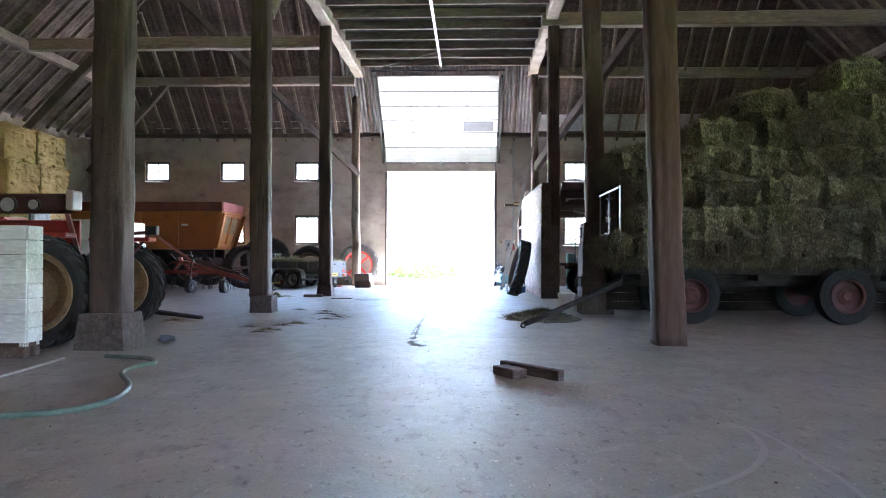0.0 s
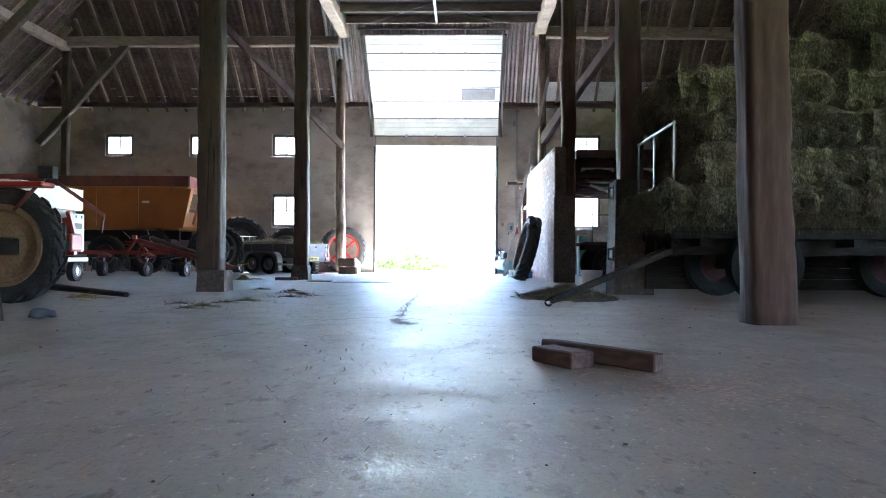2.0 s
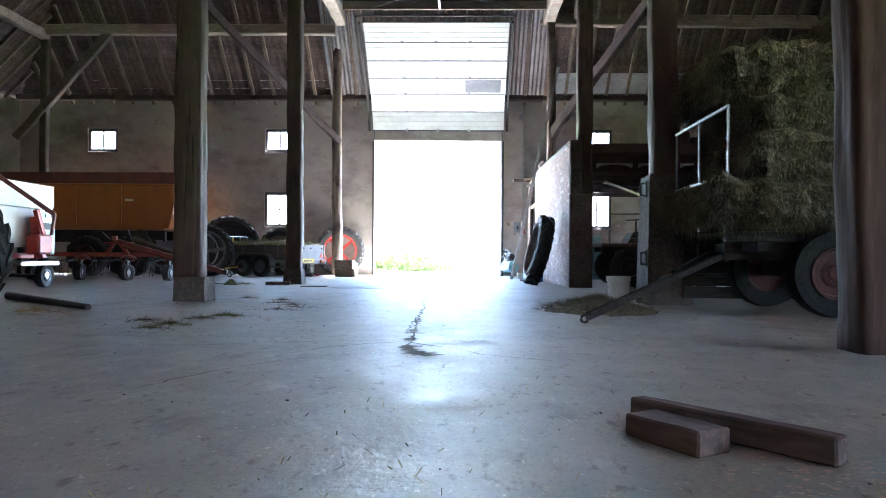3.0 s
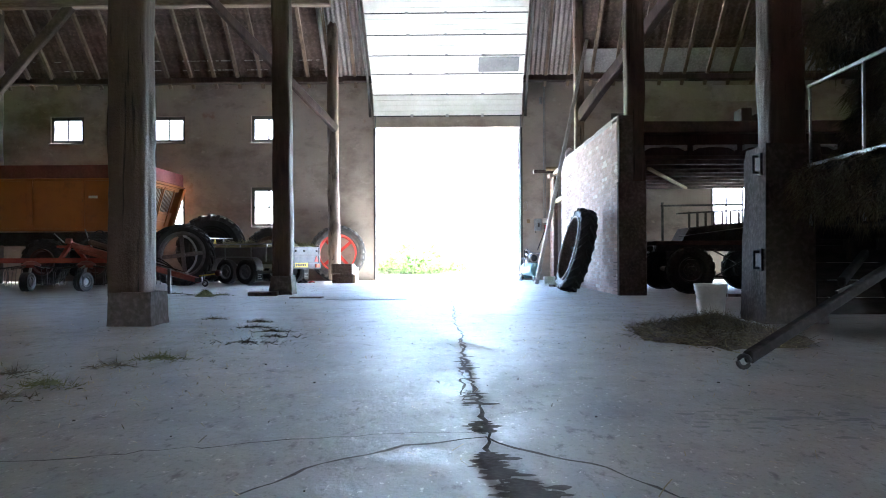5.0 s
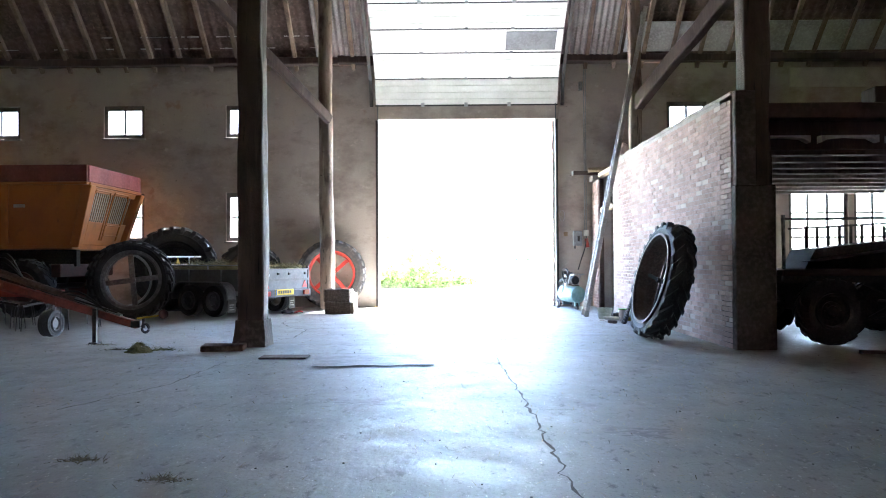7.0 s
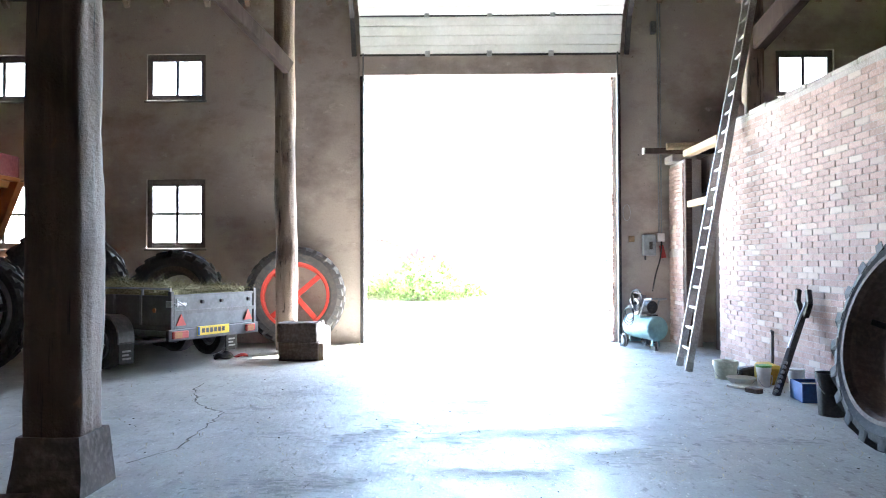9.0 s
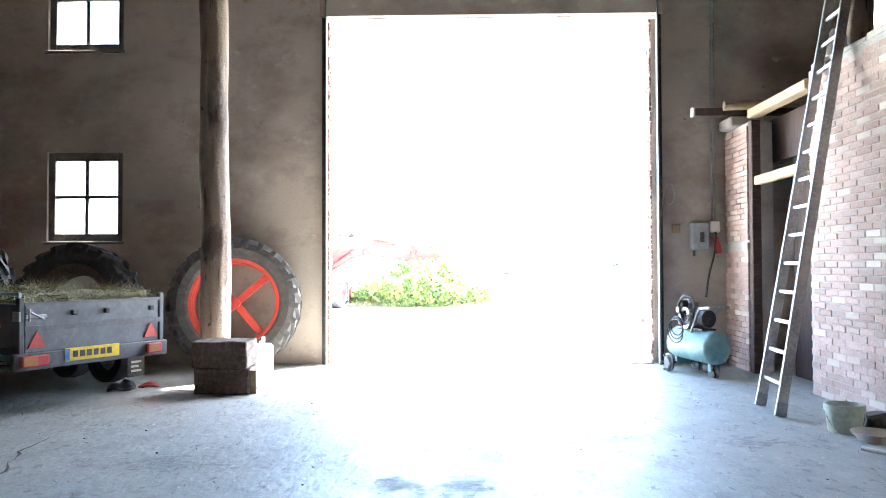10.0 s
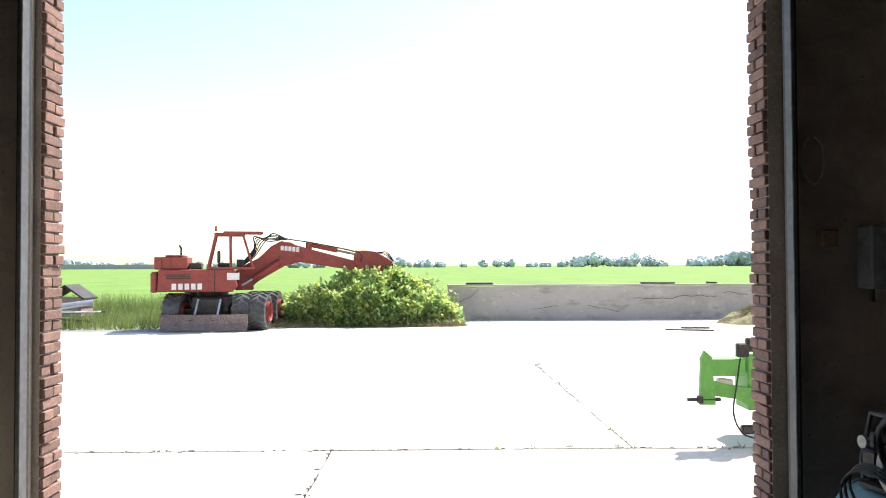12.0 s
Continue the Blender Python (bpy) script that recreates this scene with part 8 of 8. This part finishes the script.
    for x, z, r in ((2.08, 1.98, 0.11), (2.56, 2.02, 0.09), (4.36, 1.90, 0.08), (0.95, 1.34, 0.1)):
        part("pivot_pin", rod(bmesh.new(), (x, yb_ - 0.26, z), (x, yb_ + 0.26, z), r, seg=16), M_REDFADE, e)
    part("linkage", bar(bar(bmesh.new(), (5.35, yb_, 1.95), (5.75, yb_, 1.60), 0.06), (5.2, yb_, 1.66), (5.5, yb_, 1.45), 0.06), M_DARK, e)
    def hose(pts, r):
        part("hydraulic_hose", tube(bmesh.new(), spline(pts, 6), r, 5), M_RUBBER, e)
    for k in range(6):
        o = 0.05 * k
        hose([(0.75, 0.0 + o, 1.72), (1.25, -0.05 + o, 2.06 + 0.05 * k), (1.52 - 0.05 * k, 0.0 + o, 2.45 + 0.05 * k), (1.80 - 0.02 * k, 0.0 + o, 2.78 - 0.045 * k), (2.25, 0.05 + o, 2.62), (2.9, 0.1 + o, 2.53), (3.9, 0.1 + o, 2.34), (4.3, 0.12 + o, 2.25)], 0.017)
    for k in range(3):
        hose([(4.30, 0.08 + 0.08 * k, 2.28), (4.5, 0.08 + 0.08 * k, 2.12 - 0.05 * k), (4.42, 0.08 + 0.08 * k, 1.86)], 0.016)
        hose([(5.0, 0.15 + 0.08 * k, 2.22), (5.3, 0.15 + 0.08 * k, 2.22 - 0.04 * k), (5.5, 0.15 + 0.08 * k, 1.95)], 0.014)
    # the house is slewed with its boom reaching into the bush
    swing = Matrix.Translation((0.28, 0.1, 0)) @ Matrix.Rotation(radians(14), 4, "Z") @ Matrix.Translation((-0.28, -0.1, 0))
    for ob in e.children_recursive:
        if ob.type == "MESH" and ob not in under and ob.parent not in under:
            ob.data.transform(swing)


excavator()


# ---- green implement beside the door ----
def green_implement():
    g = thing("front_linkage_frame", pose(2.52, 29.4, 0.02) @ Matrix.Scale(0.76, 4), "bright green implement frame standing in the yard", "implement")
    pl = bmesh.new()
    prism(pl, [(-0.08, 0.38), (0.10, 0.38), (0.06, 0.93), (-0.02, 1.0), (-0.06, 0.9)], 0.0, 0.06)
    part("side_plate", pl, M_GREEN, g)
    part("top_box", boxes((0.02, 0.46, 0.03, 0.30, 0.70, 0.90), bevel=0.01), M_GREEN, g)
    lo = bmesh.new()
    prism(lo, [(0.04, 0.66), (0.30, 0.60), (0.62, 0.55), (0.62, 0.30), (0.35, 0.44), (0.08, 0.48)], 0.02, 0.10)
    part("lower_arm", lo, M_GREEN, g)
    part("mount_plate", boxes((0.50, 0.72, 0.06, 0.42, 0.30, 0.95), bevel=0.01), M_GREEN, g)
    part("pin", rod(bmesh.new(), (-0.22, 0.02, 0.44), (0.16, 0.02, 0.44), 0.022), M_DARK, g)
    part("pin_head", boxes((-0.10, -0.05, -0.02, 0.06, 0.40, 0.48)), M_DARK, g)
    part("filter", rod(bmesh.new(), (0.16, 0.1, 0.62), (0.32, 0.1, 0.60), 0.06, seg=16), M_PLASTIC, g, "white filter canister")
    part("top_fittings", boxes((0.36, 0.5, 0.0, 0.08, 0.92, 1.08), (0.48, 0.6, 0.02, 0.1, 0.98, 1.14), bevel=0.015), M_DARK, g)
    part("cable", tube(bmesh.new(), spline([(0.38, -0.02, 0.92), (0.32, -0.05, 0.6), (0.27, -0.08, 0.3), (0.36, -0.1, 0.08), (0.52, -0.12, 0.02)], 8), 0.01), M_RUBBER, g)
    for x in (1.6, 2.3):
        for y in (0.1, 0.9):
            part("support", boxes((x, x + 0.1, y, y + 0.1, -0.2, 0.9), bevel=0.01), M_DARK, g)
    part("body_frame", boxes((0.72, 2.4, 0.1, 1.0, 0.35, 0.85), bevel=0.03), M_GREEN, g)
    part("foot", boxes((0.36, 0.66, -0.1, -0.02, 0.06, 0.16), bevel=0.02), M_DARK, g)


green_implement()

# small brick hut and junk at the field edge
hut = thing("small_hut", pose(-12.35, 47.2, -0.34), "tiny brick hut with a dark pitched roof at the field edge", "hut")
part("wall", boxes((0, 1.0, 0, 0.8, 0, 0.86)), M_BRICK, hut)
rf = bmesh.new()
prism(rf, [(-0.12, 0.84), (0.5, 1.22), (1.12, 0.80), (1.12, 0.86), (0.5, 1.30), (-0.12, 0.90)], -0.1, 0.9)
part("roof", rf, M_DARK, hut)
pp = tagged(finish(rod(bmesh.new(), (-13.0, 45.4, 0.08), (-10.6, 46.4, 0.38), 0.13, seg=16), "drain_pipe", M_GALV), "large grey pipe lying on a junk heap", "pipe")
jk = thing("junk_heap", pose(-12.0, 45.6, -0.34), "heap of weathered boards and pallets at the yard edge", "junk")
for k in range(12):
    bm = boxes((-0.7, 0.7, -0.08, 0.08, 0, 0.04))
    o = part("board", bm, M_CRATE if k % 2 else M_SPLANK, jk)
    o.matrix_basis = pose(rt.uniform(-0.2, 1.4), rt.uniform(-0.4, 0.6), 0.03 + 0.04 * k, rt.uniform(-4, 4), rt.uniform(-6, 6), rt.uniform(-40, 40))
hh = hay_heap("manure_heap", 9.9, 45.4, 2.2, 1.5, 0.5, 3500, M_HAYDRY, "low heap of straw and stones by the wall", 0.18, 31)
hh.location.z = YARD_Z
st = tagged(finish(bar(bar(bmesh.new(), (6.5, 43.2, YARD_Z + 0.02), (7.7, 42.8, YARD_Z + 0.02), 0.035), (7.1, 43.7, YARD_Z + 0.02), (7.8, 43.4, YARD_Z + 0.04), 0.045), "branch", M_SPLANK), "dead branch lying on the yard", "branch")


rw = random.Random(61)
weeds, wv, wf = bmesh.new(), [], []
JOINTS = [((1.87, 29.42), (1.88, 35.6), 9), ((-12, 29.42), (-1.0, 29.42), 14), ((-1, 29.42), (3.5, 29.42), 16), ((-0.75, 29.42), (-0.75, 27.4), 8), ((1.85, 35.2), (1.95, 35.7), 40)]
for a, b, many in JOINTS:
    for _ in range(int(math.dist(a, b) * many)):
        f = rw.random()
        x, y = a[0] + (b[0] - a[0]) * f + rw.gauss(0, 0.02), a[1] + (b[1] - a[1]) * f + rw.gauss(0, 0.02)
        r = rw.uniform(0.003, 0.012)
        z = ground_z(y)
        raw_box(wv, wf, x - r * rw.uniform(0.6, 4), x + r, y - r, y + r, z - 0.02, z + 0.009)
        if rw.random() < 0.05:
            blades(weeds, [((x + rw.gauss(0, 0.02), y + rw.gauss(0, 0.02), z), Vector((rw.gauss(0, 0.5), rw.gauss(0, 0.5), 1)).normalized()) for _ in range(7)], 0.05, 0.004)
tagged(from_lists("joint_crumbs", wv, wf, M_DIRT), "dark crumbled dirt along the yard joints", "dirt", kind="stuff")
tagged(finish(weeds, "joint_weeds", M_GRASS), "small weeds growing in the yard joints", "weeds", kind="stuff")


# ---- floor cracks, litter ----
def crack(pts, w, seed):
    """A jagged dark ribbon of broken concrete along a line on the floor."""
    rc = random.Random(seed)
    line = []
    for a, b in zip(pts, pts[1:]):
        n = max(2, int(math.dist(a, b) / 0.07))
        for k in range(n):
            line.append((a[0] + (b[0] - a[0]) * k / n + rc.gauss(0, 0.012), a[1] + (b[1] - a[1]) * k / n + rc.gauss(0, 0.01)))
    line.append(pts[-1])
    bm = bmesh.new()
    prev = None
    for i, (x, y) in enumerate(line):
        j = min(i + 1, len(line) - 1)
        i0 = max(i - 1, 0)
        d = Vector((line[j][0] - line[i0][0], line[j][1] - line[i0][1], 0)).normalized()
        s = Vector((-d.y, d.x, 0)) * w * rc.uniform(0.35, 1.3) * (0.5 + 0.5 * abs(math.sin(i * 0.37)))
        cur = (bm.verts.new(Vector((x, y, 0.0035)) + s), bm.verts.new(Vector((x, y, 0.0035)) - s))
        if prev:
            bm.faces.new((prev[0], prev[1], cur[1], cur[0]))
        prev = cur
    return tagged(finish(bm, "floor_crack", M_CRACK, floor_ob), kind="structure")


crack([(0.47, 8.00), (0.42, 8.41), (0.41, 8.78), (0.41, 9.07), (0.38, 9.72), (0.35, 10.67), (0.33, 12.47)], 0.015, 1)
crack([(0.31, 12.02), (0.33, 10.85), (0.32, 10.16), (0.34, 9.36)], 0.008, 21)
crack([(0.33, 12.47), (0.27, 13.53), (0.26, 14.64), (0.25, 15.44), (0.20, 16.65), (0.16, 18.31)], 0.011, 2)
crack([(0.41, 8.72), (0.11, 8.60), (-0.12, 8.39), (-0.32, 8.05)], 0.010, 3)
crack([(0.41, 8.72), (0.49, 8.57), (0.73, 8.38), (0.92, 8.07), (1.35, 7.80)], 0.010, 4)
crack([(-1.90, 8.31), (-1.05, 8.41), (-0.38, 8.66), (0.21, 8.82), (0.41, 8.78)], 0.006, 5)
crack([(-0.77, 6.73), (-0.51, 7.41), (-0.19, 7.85)], 0.006, 6)
crack([(-3.20, 15.21), (-2.80, 16.31), (-2.75, 17.76)], 0.008, 7)
crack([(-3.32, 23.00), (-3.28, 22.60), (-2.97, 21.80), (-2.61, 21.40), (-2.57, 20.70), (-2.55, 20.17), (-2.74, 19.80)], 0.010, 8)
crack([(0.25, 15.19), (0.58, 15.17)], 0.007, 9)
crack([(-2.30, 18.36), (-0.55, 18.46), (1.85, 18.51)], 0.006, 10)


def scuff(pts, w):
    """A faint skid mark: a smooth thin ribbon on the floor."""
    bm = bmesh.new()
    prev = None
    line = spline([(x, y, 0.0015) for x, y in pts], 8)
    for a, b in zip(line, line[1:]):
        d = (Vector(b) - Vector(a)).normalized()
        s = Vector((-d.y, d.x, 0)) * w
        cur = (bm.verts.new(Vector(a) + s), bm.verts.new(Vector(a) - s))
        if prev:
            bm.faces.new((prev[0], prev[1], cur[1], cur[0]))
        prev = cur
    return tagged(finish(bm, "skid_mark", M_DIRT, floor_ob), kind="structure")


scuff([(2.9, 3.9), (2.94, 3.68), (2.87, 3.28), (2.69, 2.93), (2.44, 2.64), (2.0, 2.3)], 0.02)
scuff([(2.98, 3.8), (3.02, 3.61), (3.03, 3.16), (3.02, 2.65), (2.95, 2.2)], 0.014)


def litter(n, seed, area, mat, L, label):
    rl = random.Random(seed)
    bm = bmesh.new()
    for _ in range(n):
        if rl.random() < 0.6:
            cx, cy, sx, sy = rl.choice(area)
            x, y = rl.gauss(cx, sx), rl.gauss(cy, sy)
        else:
            x, y = rl.uniform(-4.5, 4.5), rl.uniform(6.0, 26.5)
        if not (-13 < x < 14 and 1 < y < 26.8):
            continue
        a = rl.uniform(0, 6.28)
        d = Vector((math.cos(a), math.sin(a), 0)) * L * rl.uniform(0.3, 1.2)
        s = Vector((-d.y, d.x, 0)).normalized() * rl.uniform(0.001, 0.0025)
        p = Vector((x, y, 0.003))
        lift = Vector((0, 0, rl.uniform(0.0, 0.02)))
        bm.faces.new([bm.verts.new(q) for q in (p - s, p + s, p + d + s + lift, p + d - s + lift)])
    return tagged(finish(bm, "straw_litter", mat), label, "litter", kind="stuff")


SPOTS = [(0.3, 4.8, 0.5, 1.0), (-1.6, 9.8, 0.6, 0.7), (-2.6, 11.5, 0.8, 1.2), (2.0, 11.6, 0.7, 0.6), (-1.8, 12.6, 0.7, 0.5), (1.2, 14.5, 0.8, 1.5), (2.2, 16.5, 0.8, 1.5), (-2.0, 21.0, 1.2, 1.5), (2.2, 22.0, 0.6, 2.0), (0.0, 20.3, 1.5, 0.5), (4.5, 10.5, 1.2, 0.5), (-4.2, 17.0, 1.0, 1.5)]
litter(6000, 1, SPOTS, M_LITTER, 0.045, "fine pale straw litter on the floor")
litter(1100, 2, SPOTS, M_HAY, 0.035, "short green hay stalks on the floor")


def crumbs(n, seed):
    rl = random.Random(seed)
    vs, fs = [], []
    for _ in range(n):
        cx, cy, sx, sy = rl.choice(SPOTS)
        x, y = (rl.gauss(cx, sx * 1.3), rl.gauss(cy, sy * 1.3)) if rl.random() < 0.5 else (rl.uniform(-3.5, 3.5), rl.uniform(1.5, 26))
        r = rl.uniform(0.002, 0.006)
        if 1 < y < 26.8:
            raw_box(vs, fs, x - r * rl.uniform(0.5, 1.5), x + r, y - r, y + r * rl.uniform(0.5, 1.5), 0.0, r)
    return tagged(from_lists("floor_crumbs", vs, fs, M_CRACK), "dark crumbs of dirt on the floor", "dirt", kind="stuff")


crumbs(380, 3)


def damp_patch(x, y, rx, ry, seed, mat=None):
    """Caked dirt: a broken cluster of thin flakes."""
    rp = random.Random(seed)
    bm = bmesh.new()
    for _ in range(int(25 + 60 * rx / 0.3)):
        px, py = rp.gauss(x, rx * 0.9), rp.gauss(y, ry * 1.3)
        r0, a0 = rp.uniform(0.004, 0.03), rp.uniform(0, 6.28)
        ring = [bm.verts.new((px + r0 * rp.uniform(0.6, 1.5) * math.cos(a0 + a) * 1.5, py + r0 * rp.uniform(0.5, 1.1) * math.sin(a0 + a), 0.003 + 0.00003 * _)) for a in [2 * math.pi * k / 7 for k in range(7)]]
        bm.faces.new(ring)
    return tagged(finish(bm, "dirt_patch", mat or M_DAMP, floor_ob), kind="structure")


for k, (x, y, rx, ry) in enumerate(((-1.21, 20.79, 0.2, 0.16), (-1.3, 20.4, 0.2, 0.12), (-0.6, 20.48, 0.13, 0.07), (-0.05, 20.6, 0.22, 0.07), (0.45, 20.75, 0.25, 0.06), (0.6, 19.92, 0.24, 0.09), (0.82, 20.28, 0.12, 0.2), (-1.34, 19.4, 0.17, 0.12), (-1.7, 19.33, 0.2, 0.06), (-1.94, 20.64, 0.1, 0.06), (-0.44, 21.5, 0.13, 0.1), (-0.7, 21.9, 0.08, 0.06), (-0.35, 21.9, 0.08, 0.06), (-0.2, 19.6, 0.25, 0.07), (1.63, 22.9, 0.16, 0.07), (-2.4, 21.6, 0.2, 0.06), (-2.2, 22.3, 0.2, 0.07), (1.7, 20.4, 0.25, 0.05), (0.85, 14.45, 0.14, 0.06), (-1.0, 15.5, 0.2, 0.07), (1.7, 9.0, 0.3, 0.1))):
    damp_patch(x, y, rx, ry, k)
for k, (x, y, rx, ry) in enumerate(((0.42, 8.42, 0.025, 0.06), (0.44, 8.28, 0.03, 0.05), (0.48, 8.14, 0.035, 0.05), (0.55, 8.04, 0.045, 0.03), (0.40, 8.9, 0.02, 0.05), (0.38, 9.5, 0.025, 0.1), (0.36, 10.4, 0.02, 0.2))):
    damp_patch(x, y, rx, ry, 60 + k, M_CRACK)

rs = random.Random(77)
sand = bmesh.new()
for _ in range(900):
    sx, sy, sr = rs.gauss(2.1, 0.28), rs.gauss(5.15, 0.3), rs.uniform(0.003, 0.011)
    sand.faces.new([sand.verts.new((sx + sr * math.cos(a) * 1.4, sy + sr * math.sin(a), 0.002)) for a in (0.3, 1.6, 2.9, 4.2, 5.4)])
tagged(finish(sand, "spilled_meal", M_SAND), "tan meal spilled in a thin patch on the floor", "spill", kind="stuff")

# ---- bricks ----
brick_field(bwall, BY0 + 0.1, BY1, 0.0, BZ - 0.01, (23.2, 24.9, 0.6, 2.6))


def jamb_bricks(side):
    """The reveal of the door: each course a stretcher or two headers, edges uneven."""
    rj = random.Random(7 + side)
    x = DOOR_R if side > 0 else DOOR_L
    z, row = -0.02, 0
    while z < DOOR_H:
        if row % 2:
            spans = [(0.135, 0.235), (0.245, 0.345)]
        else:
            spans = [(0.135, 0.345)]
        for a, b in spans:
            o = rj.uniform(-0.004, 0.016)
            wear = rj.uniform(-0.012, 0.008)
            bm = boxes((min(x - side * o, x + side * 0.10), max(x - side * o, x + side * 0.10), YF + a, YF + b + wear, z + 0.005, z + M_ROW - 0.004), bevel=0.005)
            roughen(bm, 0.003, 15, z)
            # M_JAMB carries the shade of the reveal in its colour
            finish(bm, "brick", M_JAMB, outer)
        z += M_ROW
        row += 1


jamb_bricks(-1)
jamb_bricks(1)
